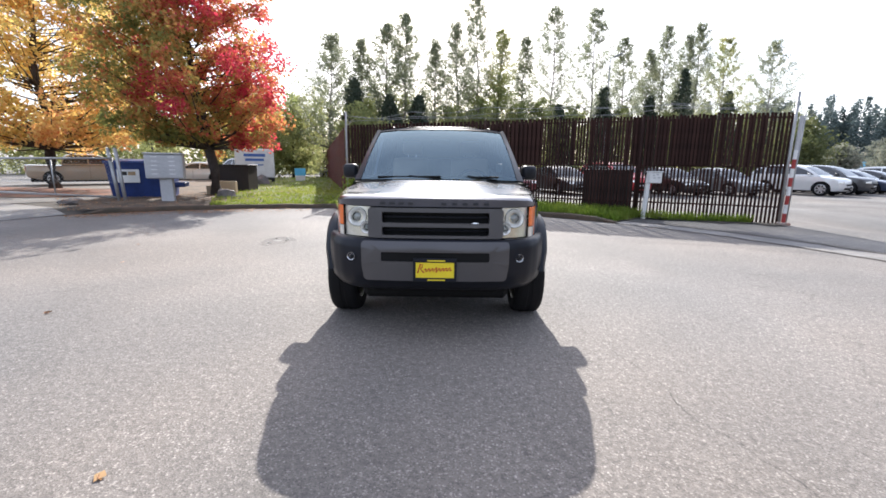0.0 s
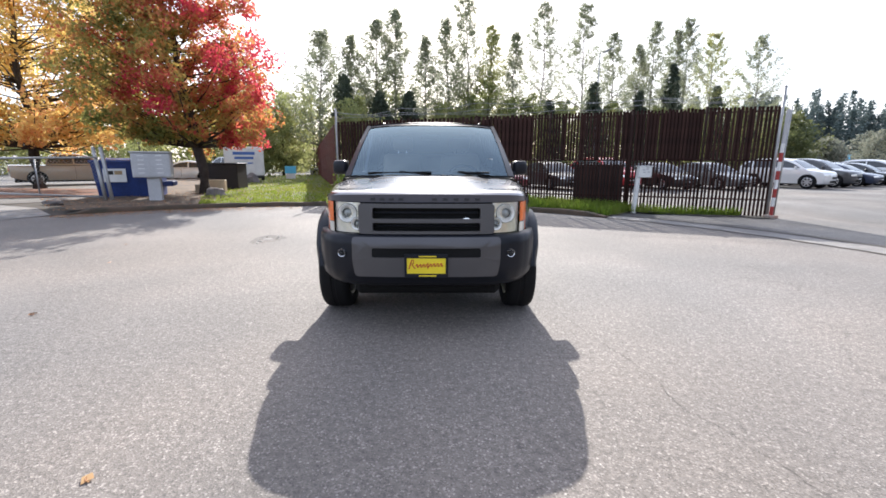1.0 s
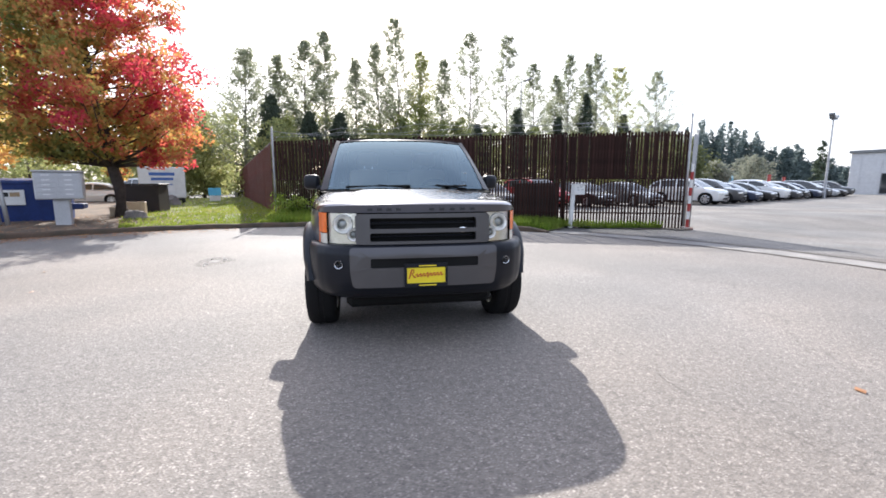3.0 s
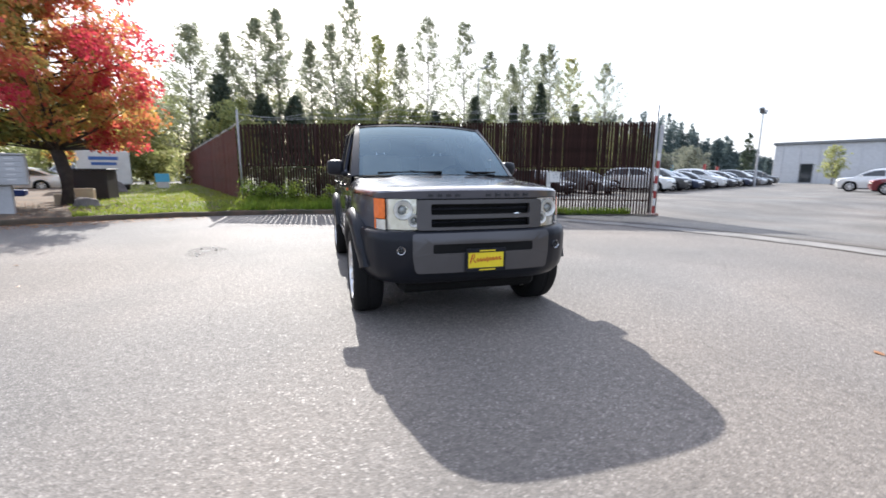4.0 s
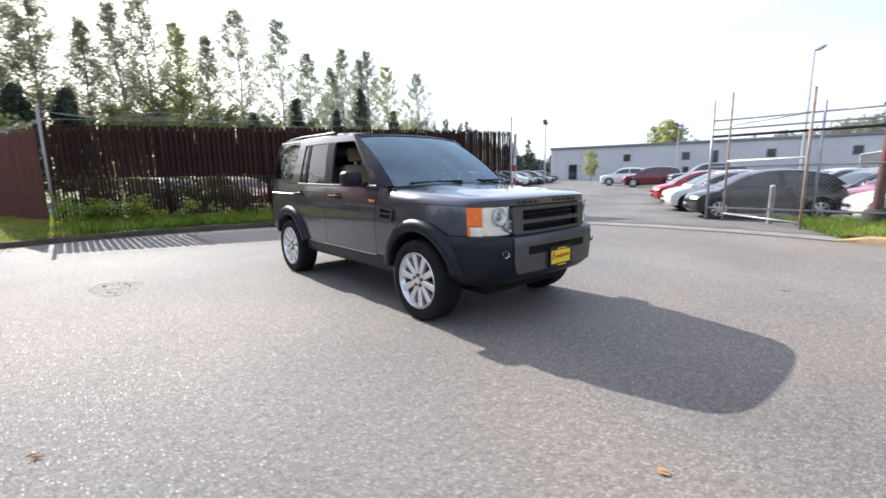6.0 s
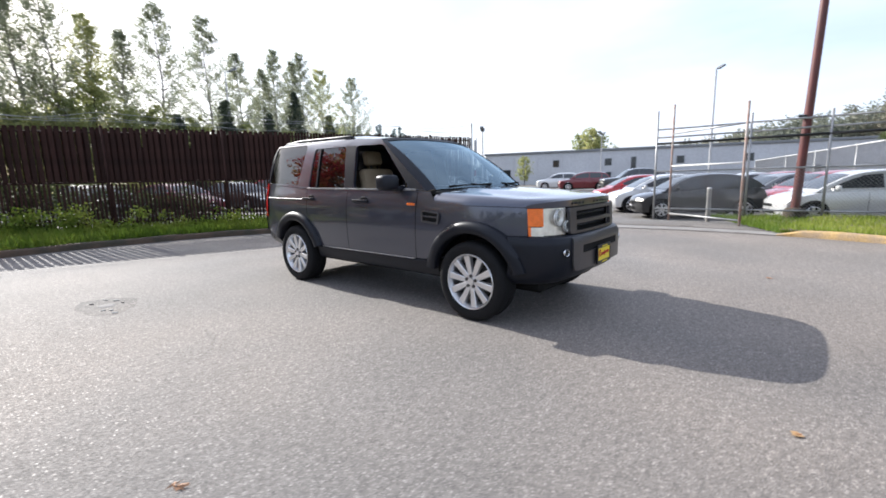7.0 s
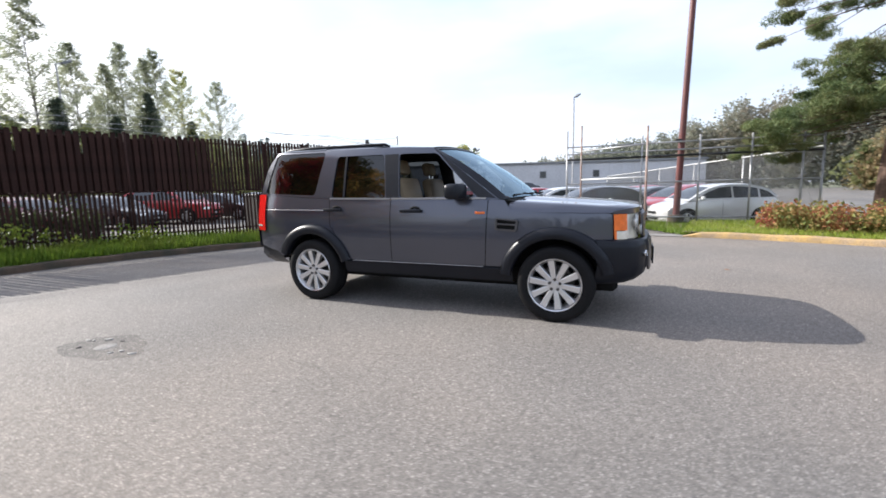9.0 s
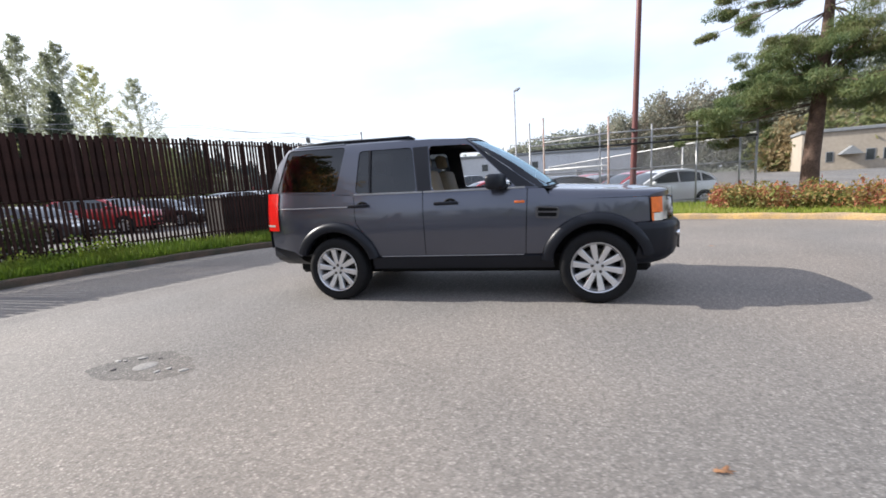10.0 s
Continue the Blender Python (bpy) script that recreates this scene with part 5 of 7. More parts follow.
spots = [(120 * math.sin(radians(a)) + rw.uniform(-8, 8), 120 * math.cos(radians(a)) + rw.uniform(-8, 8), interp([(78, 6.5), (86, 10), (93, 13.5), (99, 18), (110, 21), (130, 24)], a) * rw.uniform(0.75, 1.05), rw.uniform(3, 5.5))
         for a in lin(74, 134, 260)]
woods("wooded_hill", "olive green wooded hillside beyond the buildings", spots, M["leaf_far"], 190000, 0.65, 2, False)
spots = [(62 * math.sin(radians(a)) + rw.uniform(-3, 3), 62 * math.cos(radians(a)) + rw.uniform(-3, 3), 6.5 * rw.uniform(0.7, 1.15), rw.uniform(2.5, 4)) for a in lin(-58, -14, 40)]
woods("yard_woods", "mixed trees behind the yard", spots, M["leaf_lime"], 22000, 0.45, 3, False)
spots = [(-70 * math.sin(radians(a)) + rw.uniform(-5, 5), -70 * math.cos(radians(a)) + rw.uniform(-5, 5), 9 * rw.uniform(0.6, 1.2), rw.uniform(3, 5)) for a in lin(-70, 110, 70)]
woods("far_woods", "trees far behind the road", spots, M["leaf_olive"], 16000, 0.9, 4)
spots = [(-16 + 66 * f + rw.uniform(-1, 1), 35.5 + 22.5 * f + rw.uniform(-1.5, 1.5), rw.uniform(4.6, 8.2), rw.uniform(1.8, 3.0)) for f in lin(0, 1, 46)]
woods("undergrowth", "dense shaded undergrowth below the poplars", spots, M["leaf_lime"], 30000, 0.30, 6, False)
spots = [(67 + 6 * f + rw.uniform(-3, 3), -30 - 31 * f + rw.uniform(-3, 3), rw.uniform(5.5, 8.5), rw.uniform(2.8, 4.2)) for f in lin(0, 1, 26)]
woods("autumn_woods", "rust coloured autumn trees behind the office", spots, M["leaf_rust"], 60000, 0.45, 15, False)
tree("round_tree", "round green tree behind the warehouse", (89.4, 34.7, 0), 11.0, 4, 4.2, oval, 40, 3000, 1.5, 0.6, M["leaf_lime"], M["bark"], 200, 0.25)
tree("small_tree", "young yellow green tree before the warehouse", (58, 33, 0), 4.6, 1.0, 1.4, oval, 30, 1200, 0.6, 0.25, M["leaf_lime"], M["bark"], 201, 0.07)
tree("fir_tree", "lone dark green fir tree", (105, 82, 0), 11.5, 1, 2.2, cone, 40, 1500, 0.8, 0.5, M["needle_dark"], M["bark"], 202, 0.2)

# pine with flat needle pads on long limbs
pine = thing("pine_tree", "pine with broad green needle pads over a hedge", "tree")
pine.location = (10.6, -7.0, 0.1)
bm = bmesh.new()
stem = [(0, 0, -0.1), (0.02, -0.02, 1.2), (0.08, -0.12, 2.4), (0.12, -0.2, 3.6), (0.15, -0.28, 5.0), (0.1, -0.3, 6.6), (0.15, -0.3, 8.6)]
ring_sweep(bm, stem, [0.27, 0.22, 0.20, 0.17, 0.14, 0.10, 0.03], 10)
rng = np.random.default_rng(77)
LEFT, DEEP = Vector((0.35, 0.94, 0)), Vector((0.94, -0.35, 0))
pads, pad_r = [], []
for s, z, r, count in ((0.4, 4.4, 0.8, 5), (1.1, 3.95, 0.65, 5), (1.6, 3.6, 0.55, 4), (-0.6, 4.9, 0.9, 4), (0.7, 4.75, 0.55, 3), (-1.6, 4.4, 0.9, 4), (2.9, 2.15, 0.5, 3), (2.5, 2.4, 0.6, 4), (2.0, 2.65, 0.7, 4), (2.6, 2.85, 0.45, 3), (1.9, 3.2, 0.55, 3), (1.4, 2.95, 0.75, 4), (0.9, 3.3, 0.8, 5), (0.4, 3.5, 0.95, 5), (-0.5, 3.35, 0.9, 5), (-1.4, 3.0, 0.9, 5), (-2.4, 2.9, 0.9, 4), (-3.3, 3.3, 0.9, 3), (0.9, 4.1, 0.6, 3), (-0.8, 4.2, 0.7, 3),
                       (2.5, 5.55, 0.45, 2), (1.9, 5.85, 0.6, 3), (1.1, 6.2, 0.6, 3), (0.2, 6.7, 0.8, 4), (-0.9, 6.3, 0.7, 3), (-1.9, 5.6, 0.7, 3), (-2.8, 5.2, 0.7, 3), (0.3, 7.6, 0.8, 4), (-0.8, 8.0, 0.8, 4), (0.0, 8.8, 0.6, 3)):
    for k in range(count):
        c = LEFT * (s + 0.3 * rng.normal()) + DEEP * (0.25 + abs(s) * 0.15 + 0.5) * rng.normal() * 0.9 + Vector((0.1, -0.2, z + 0.14 * rng.normal()))
        foot = Vector(stem[3]).lerp(Vector(stem[4]), 0.0) if z < 4.5 else Vector(stem[5])
        foot = foot + Vector((0, 0, min(0.0, (z - foot.z) * 0.6)))
        ring_sweep(bm, [foot, foot.lerp(c, 0.5) + Vector((0, 0, 0.12)), c], [0.024 if z > 3.2 else 0.014, 0.018 if z > 3.2 else 0.011, 0.007], 5)
        pads.append(tuple(c))
        pad_r.append(r * (0.6 + 0.4 * rng.random()))
        for j in range(3):
            pads.append(tuple(c + Vector((rng.normal(), rng.normal(), 0.3 * rng.normal())) * r * 0.55))
            pad_r.append(r * 0.42)
part("trunk", bm, M["bark_pine"], pine, smooth=True)
cr = new("crown", leaf_cloud("crown", pads, pad_r, 165000, 0.14, M["needle"], rng, flat=0.5, droop=-0.6, aspect=0.12))
cr.parent = pine

# hedge of low shrubs
rng = np.random.default_rng(40)
hc, hr = [], []
for i in range(260):
    a = radians(-17.5 - 33 * rng.random())
    s = 1.15 + 1.7 * rng.random()
    hc.append(tuple(on_ring(a, R + s, 0.22 + 0.36 * rng.random())))
    hr.append(0.26 + 0.1 * rng.random())
hedge = tagged(new("hedge", leaf_cloud("hedge", hc, hr, 16000, 0.09, M["hedge"], rng)), "low hedge with green, yellow and reddish leaves", "hedge", kind="stuff")


# ---- parked cars ----
PAINTS = {}


def paint(name, c, metal=0.3):
    if name not in PAINTS:
        PAINTS[name] = mat(name + " car paint", c, 0.3, metal, var=0.06, scale=1.5, fine=300, bump=0.02, coat=1.0, dist=0.0005)
    return PAINTS[name]


COLOURS = {"black": (0.012, 0.012, 0.014), "dark grey": (0.05, 0.052, 0.056), "white": (0.75, 0.75, 0.74), "silver": (0.42, 0.43, 0.44), "red": (0.42, 0.012, 0.018), "maroon": (0.16, 0.012, 0.02),
           "dark blue": (0.02, 0.032, 0.07), "beige": (0.42, 0.36, 0.28), "grey": (0.16, 0.165, 0.17)}
# centre lines of the bodies, from the nose over the bonnet and belt to the tail, and of the cabins
BODIES = {
    "saloon": dict(n=4.6, w=0.90, wb=(0.92, 3.62), r=0.33, nose=[(0.12, 0.22), (0.03, 0.33), (0.0, 0.48), (0.03, 0.62), (0.14, 0.71), (0.6, 0.82), (1.2, 0.90), (1.5, 0.93)], tail=[(3.7, 0.98), (4.2, 1.00), (4.5, 0.98), (4.57, 0.85), (4.59, 0.6), (4.55, 0.4), (4.48, 0.26)],
                   cab=[(1.12, 0.88), (1.55, 1.16), (1.98, 1.36), (2.4, 1.44), (2.9, 1.44), (3.4, 1.36), (3.85, 1.16), (4.15, 0.98)]),
    "hatchback": dict(n=4.1, w=0.87, wb=(0.80, 3.34), r=0.32, nose=[(0.10, 0.22), (0.02, 0.33), (0.0, 0.50), (0.03, 0.66), (0.13, 0.77), (0.5, 0.88), (0.95, 0.96), (1.3, 0.99)], tail=[(3.5, 1.06), (3.9, 1.04), (4.04, 0.9), (4.08, 0.65), (4.06, 0.42), (3.98, 0.26)],
                      cab=[(0.82, 0.93), (1.25, 1.20), (1.65, 1.40), (2.1, 1.50), (2.7, 1.515), (3.2, 1.46), (3.62, 1.32), (3.93, 1.03)]),
    "suv": dict(n=4.6, w=0.93, wb=(0.90, 3.58), r=0.37, nose=[(0.10, 0.28), (0.02, 0.42), (0.0, 0.62), (0.03, 0.82), (0.13, 0.93), (0.55, 1.02), (1.1, 1.08), (1.4, 1.10)], tail=[(4.0, 1.15), (4.42, 1.12), (4.54, 0.98), (4.58, 0.72), (4.56, 0.5), (4.48, 0.34)],
                cab=[(1.02, 1.05), (1.42, 1.34), (1.80, 1.56), (2.3, 1.67), (3.0, 1.69), (3.7, 1.64), (4.15, 1.48), (4.42, 1.12)]),
    "pickup": dict(n=5.6, w=0.96, wb=(1.0, 4.40), r=0.39, nose=[(0.10, 0.34), (0.02, 0.46), (0.0, 0.70), (0.02, 0.95), (0.12, 1.04), (0.6, 1.11), (1.3, 1.15), (1.6, 1.16)], tail=[(4.6, 1.17), (5.5, 1.17), (5.56, 1.1), (5.58, 0.8), (5.57, 0.6), (5.5, 0.46)],
                   cab=[(1.38, 1.13), (1.72, 1.42), (2.05, 1.68), (2.5, 1.80), (3.1, 1.81), (3.6, 1.78), (3.88, 1.60), (3.98, 1.16)]),
}


def flow(pts, per=3):
    """A smooth line through the points."""
    out = []
    for i in range(len(pts) - 1):
        p0, p1, p2, p3 = (Vector((*pts[min(max(k, 0), len(pts) - 1)], 0)) for k in (i - 1, i, i + 1, i + 2))
        for j in range(per):
            t = j / per
            q = 0.5 * (2 * p1 + (p2 - p0) * t + (2 * p0 - 5 * p1 + 4 * p2 - p3) * t * t + (3 * p1 - p0 - 3 * p2 + p3) * t ** 3)
            out.append((q.x, q.y))
    return out + [tuple(pts[-1])]


CAR_MESH = {}


def parked(kind, colour, x, y, heading, label, group=""):
    """A parked car: nose along heading (degrees from +y, to the left), standing with its middle at x, y."""
    k = BODIES[kind]
    n, w, r, cab = k["n"], k["w"], k["r"], k["cab"]
    pm = paint(colour, COLOURS[colour])
    t = thing({"saloon": "saloon_car", "hatchback": "hatchback_car", "suv": "suv_car", "pickup": "pickup_truck"}[kind], label, "truck" if kind == "pickup" else "car", group)
    t.matrix_world = pose(x, y, lot_z(x, y), 0, 0, heading)
    count = [0]

    def piece(name, make, material, parent, smooth=False):
        count[0] += 1
        key = (kind, material.name, count[0])
        if key not in CAR_MESH:
            CAR_MESH[key] = mesh_of(name, make(), material, smooth)
        ob = new(name, CAR_MESH[key])
        ob.parent = parent
        return tagged(ob)

    top_h = max(c[1] for c in cab)
    belt0 = cab[0][1]
    path = flow(k["nose"] + k["tail"])

    def side_x(a, z):
        sec = interp([(0.13, 0.92), (0.27, 0.985), (0.42, 1.0), (0.55, 0.985), (0.66, 0.955), (0.75, 0.91)], z / top_h)
        return w * sec * (1 - 0.15 * max(0, 1 - (a - 0.2) / 0.9) ** 2 - 0.08 * max(0, 1 - (n - 0.12 - a) / 0.7) ** 2)

    def shift(a, s):
        return a + 0.20 * abs(s) ** 3 * max(0, 1 - a / 0.9) - 0.11 * abs(s) ** 3 * max(0, 1 - (n - a) / 0.6)

    def lower(a, z, s):
        return z - 0.055 * abs(s) ** 4 * smooth01(0.36, 0.5, z / top_h)

    def top_at(p, s, out=0.0):
        a, z = shift(p[0], s), lower(p[0], p[1], s)
        o = -1 if p[0] < n * 0.3 else 1 if p[0] > n * 0.8 else 0
        return Vector((s * (side_x(a, z) + out * 0.5), n / 2 - a - o * out, z + out * 0.4))

    S = [-1, -0.97, -0.9, -0.75, -0.5, -0.25, 0, 0.25, 0.5, 0.75, 0.9, 0.97, 1]

    def body_side(sx):
        up = [(shift(a, 1), lower(a, z, 1)) for a, z in path]
        bottom = []
        for c in reversed(k["wb"]):
            bottom += [(c + (r + 0.06) * math.cos(radians(q)), max(0.22, r + (r + 0.06) * math.sin(radians(q)))) for q in lin(-12, 192, 15)]
        return region(up + bottom, [], lin(0.3, n - 0.3, 9), [0.42 * top_h, 0.55 * top_h], lambda a, z: Vector((sx * side_x(a, z), n / 2 - a, z)))

    body = piece("body", lambda: grid_sheet(bmesh.new(), path, S, top_at), pm, t, 45)
    for sx in (-1, 1):
        piece("side_panel", lambda: body_side(sx), pm, t, 30)
    line = flow(cab)

    def cab_x(z):
        f = min(max((z - belt0) / (top_h - belt0), 0), 1.05)
        return w * (0.935 - 0.215 * f)

    def cab_at(p, s, out=0.0, back=0.0):
        z = p[1] - 0.05 * abs(s) ** 4 * smooth01(belt0, top_h, p[1])
        return Vector((s * cab_x(z), n / 2 - p[0] + back, z + out))
    cabin = piece("cabin", lambda: grid_sheet(bmesh.new(), line, [-1, -0.95, -0.8, -0.4, 0, 0.4, 0.8, 0.95, 1], cab_at), pm, t, 40)
    edge = [(p[0], cab_at(p, 1).z) for p in line]
    for sx in (-1, 1):
        piece("cabin_side", lambda: region(edge, [], [], [], lambda a, z: Vector((sx * cab_x(z), n / 2 - a, z))), pm, cabin)
        zb = belt0 + 0.085
        glass_top = [(a + (0.05 if a < n * 0.45 else -0.05), z - 0.075) for a, z in edge if z - 0.075 > zb]
        a_lo, a_hi = glass_top[0][0], glass_top[-1][0]
        cuts = [a_lo + (a_hi - a_lo) * f for f in ((0.46, 0.80) if kind in ("suv", "hatchback") else (0.50,))]
        bounds = [a_lo - 0.06] + cuts + [a_hi + 0.06]
        for u0, u1 in zip(bounds, bounds[1:]):
            def pane():
                up = [(a, z) for a, z in glass_top if u0 + 0.03 < a < u1 - 0.03]
                left = u0 + (0.035 if u0 in cuts else 0)
                right = u1 - (0.035 if u1 in cuts else 0)
                pts = [(left, zb)]
                if u0 in cuts:
                    pts.append((left, interp(glass_top, left)))
                pts += [q for q in up if left < q[0] < right]
                if u1 in cuts:
                    pts.append((right, interp(glass_top, right)))
                pts.append((right, zb + 0.01))
                return region(pts, [], [], [], lambda a, z: Vector((sx * (cab_x(z) + 0.007), n / 2 - a, z)))
            piece("window", pane, M["pane_dark"], cabin)
        for z0, z1, mm, nm, a_ref in ((0.40, 0.47, "lamp_inner", "headlamp", 0), (0.44, 0.60, "red_lens", "tail_lamp", n)):
            zs = lin(z0 * top_h, z1 * top_h, 4)
            src = [p for p in path if (p[0] < 0.8 if a_ref == 0 else p[0] > n - 0.5)]
            src = sorted((p[1], p[0]) for p in src)
            piece(nm, lambda: facing(grid_sheet(bmesh.new(), [(interp(src, z), z) for z in zs], lin(0.60, 0.985, 6), lambda p, s: top_at(p, sx * s, 0.012)), (0, 0, 0.5)), M[mm], t, True)
        piece("mirror", lambda: box(bmesh.new(), (sx * (w + 0.05) - 0.085, n / 2 - cab[0][0] - 0.50, belt0 + 0.04), (sx * (w + 0.05) + 0.085, n / 2 - cab[0][0] - 0.40, belt0 + 0.17), 0.03), pm, t)
        for f in (0.40, 0.64):
            hx = side_x(n * f, 0.58 * top_h)
            piece("handle", lambda: box(bmesh.new(), (sx * hx - 0.015, n / 2 - n * f - 0.09, 0.575 * top_h), (sx * hx + 0.02, n / 2 - n * f + 0.09, 0.595 * top_h), 0.008), pm, t)
        piece("door_seam", lambda: grid_sheet(bmesh.new(), [0.485 * n, 0.485 * n + 0.012], lin(0.2 * top_h, 0.60 * top_h, 7), lambda a, z: Vector((sx * (side_x(a, z) + 0.003), n / 2 - a, z))), M["plastic_rough"], t)
    third = len(line) // 3
    front = [p for p in line[1:third + 1] if p[1] < top_h - 0.09]
    rear = [p for p in line[-third:-1] if p[1] < top_h - 0.10]
    piece("windscreen", lambda: grid_sheet(bmesh.new(), front, lin(-0.86, 0.86, 5), lambda p, s: cab_at(p, s, 0.008, 0.008)), M["pane_dark"], cabin, True)
    piece("rear_window", lambda: grid_sheet(bmesh.new(), rear, lin(-0.84, 0.84, 5), lambda p, s: cab_at(p, s, 0.006, -0.010)), M["pane_dark"], cabin, True)
    src = sorted((p[1], p[0]) for p in path if p[0] < 0.3)
    for z0, z1, sw in ((0.20, 0.27, 0.55), (0.33, 0.385, 0.42)):
        piece("grille", lambda: grid_sheet(bmesh.new(), [(interp(src, z), z) for z in lin(z0 * top_h, z1 * top_h, 3)], lin(-sw, sw, 7), lambda p, s: top_at(p, s, 0.012)), M["plastic_rough"], t)
    piece("number_plate", lambda: box(bmesh.new(), (-0.16, n / 2 - 0.01, 0.285 * top_h), (0.16, n / 2 + 0.012, 0.325 * top_h)), M["grey_paint"], t)
    piece("underside", lambda: box(bmesh.new(), (-w * 0.8, -n / 2 + 0.25, 0.2), (w * 0.8, n / 2 - 0.25, 0.62 * top_h - 0.3)), M["plastic_rough"], t)
    for c in k["wb"]:
        for sx in (-1, 1):
            wm = Matrix.Translation((sx * (w - 0.115), n / 2 - c, r)) @ Matrix.Rotation(0 if sx > 0 else math.pi, 4, "Z")
            ty = piece("wheel", lambda: lathe(bmesh.new(), [(-0.1, 0.5 * r), (-0.1, 0.9 * r), (-0.07, r), (0.07, r), (0.1, 0.9 * r), (0.1, 0.66 * r), (0.04, 0.62 * r), (0.03, 0.0)], seg=24, m=wm), M["tyre"], t, 40)

            def rim():
                bm = lathe(bmesh.new(), [(0.099, 0.68 * r), (0.104, 0.62 * r), (0.06, 0.6 * r)], seg=24, m=wm)
                lathe(bm, [(0.07, 0.16 * r), (0.092, 0.13 * r), (0.094, 0.0)], seg=12, m=wm)
                for q in range(7):
                    box(bm, (0.06, -0.09 * r, 0.1 * r), (0.09, 0.09 * r, 0.62 * r), 0.0, m=wm @ Matrix.Rotation(2 * math.pi * q / 7, 4, "X"))
                return bm
            piece("rim", rim, M["alloy"], ty, 40)
    return t


# row seen through the open gate
CHOICE = ["white", "dark grey", "dark blue", "black", "white", "dark grey", "black", "dark blue", "dark grey", "silver", "black", "dark grey"]
KIND = ["suv", "suv", "saloon", "saloon", "suv", "saloon", "hatchback", "saloon", "suv", "saloon", "saloon", "suv"]
for i, (c, k) in enumerate(zip(CHOICE, KIND)):
    parked(k, c, 20.4 + 3.0 * i * 0.90, 21.4 + 3.0 * i * 0.45, -150, f"{c} car parked in the long row beyond the gate", "row beyond the gate")
for i, (c, k) in enumerate(zip(["dark grey", "silver", "black", "silver", "white", "dark blue", "black", "grey", "white", "silver"], KIND[3:] + KIND[:2])):
    parked(k, c, 27 + 3.1 * i * 0.90, 30 + 3.1 * i * 0.45, -150, f"{c} car parked in the far row", "far row of cars")
# row behind the brown fence
for i, (c, k) in enumerate(zip(["dark grey", "maroon", "dark grey", "red", "black", "grey"], ["saloon", "saloon", "saloon", "suv", "saloon", "saloon"])):
    parked(k, c, 0.35 + 2.95 * i, 19.6 + 0.12 * i, -164, f"{c} car parked behind the slat fence", "row behind the slat fence")
# across the lot
parked("suv", "white", 38.0, 17.6, 26, "white suv parked across the lot")
parked("suv", "maroon", 34.2, 13.4, 27, "dark red suv parked across the lot")
parked("pickup", "dark grey", 31.9, 8.2, 30, "dark grey pickup truck parked across the lot")
parked("saloon", "silver", 46.0, 21.5, 26, "silver saloon car parked before the warehouse")
parked("suv", "dark grey", 37.6, 9.6, 26, "dark grey suv parked beyond the pickup truck")
# two rows just inside the chain-link fence
parked("hatchback", "black", 13.3, 0.85, 30, "black hatchback car behind the chain-link gate", "near row")
parked("hatchback", "white", 15.55, 2.55, 32, "white hatchback car in the near row", "near row")
parked("hatchback", "red", 19.6, 4.75, 32, "red hatchback car in the near row", "near row")
parked("hatchback", "white", 12.95, -3.2, 24, "white hatchback car behind the chain-link fence", "second row")
parked("hatchback", "red", 15.6, -2.65, 28, "red hatchback car behind the chain-link fence", "second row")
parked("saloon", "grey", 18.9, -1.3, 34, "grey saloon car behind the chain-link fence", "second row")
parked("hatchback", "red", 22.9, -1.0, 34, "red hatchback car behind the chain-link fence", "second row")
parked("saloon", "white", 25.3, 0.6, 34, "white saloon car behind the chain-link fence", "second row")
# behind the trees
parked("pickup", "beige", -21.6, 22.4, -50, "beige pickup truck parked under the yellow tree")
parked("saloon", "white", -17.8, 27.5, 100, "white saloon car parked in the yard")
parked("pickup", "white", -17.0, 32.5, 60, "white pickup truck parked in the yard")
parked("saloon", "silver", -9.8, 38.0, 80, "silver saloon car parked at the back of the yard")


# ---- the grey off-road car ----

car = thing("off_road_car", "dark grey metallic off-road car with yellow dealer plate, parked on asphalt", "car")


def outward(bm, ref):
    for f in bm.faces:
        f.normal_update()
    return facing(bm, ref)


def shell(bm, thick):
    """Gives a side sheet its thickness, inwards."""
    inner = bm.copy()
    for v in inner.verts:
        v.co.x -= math.copysign(thick, v.co.x)
    edges = [e for e in bm.edges if e.is_boundary]
    pairs = [(e.verts[0].co.copy(), e.verts[1].co.copy()) for e in edges]
    me = bpy.data.meshes.new("inner")
    inner.to_mesh(me)
    inner.free()
    bm.from_mesh(me)
    bpy.data.meshes.remove(me)
    for p, q in pairs:
        d = Vector((math.copysign(thick, p.x), 0, 0))
        bm.faces.new([bm.verts.new(w) for w in (p, q, q - d, p - d)])
    bmesh.ops.remove_doubles(bm, verts=bm.verts[:], dist=1e-5)
    bmesh.ops.recalc_face_normals(bm, faces=bm.faces)
    return bm


PROF = [(0.34, 0.82), (0.44, 0.88), (0.56, 0.902), (0.80, 0.915), (1.0, 0.910), (1.05, 0.902), (1.13, 0.888), (1.20, 0.870), (1.30, 0.850), (1.45, 0.818), (1.60, 0.782), (1.72, 0.750), (1.78, 0.726), (1.84, 0.69)]


def half_w(y, z):
    w = interp(PROF, z)
    if y < 0:
        w -= 0.115 * (-y / 0.46) ** 1.8
    if y > 3.3:
        w -= 0.10 * ((y - 3.3) / 0.5) ** 2.6
    return w


def side_at(sx, out=0.0):
    return lambda y, z: Vector((sx * (half_w(y, z) + out), y, z))


CUT_Y = lin(-0.4, 3.75, 28)
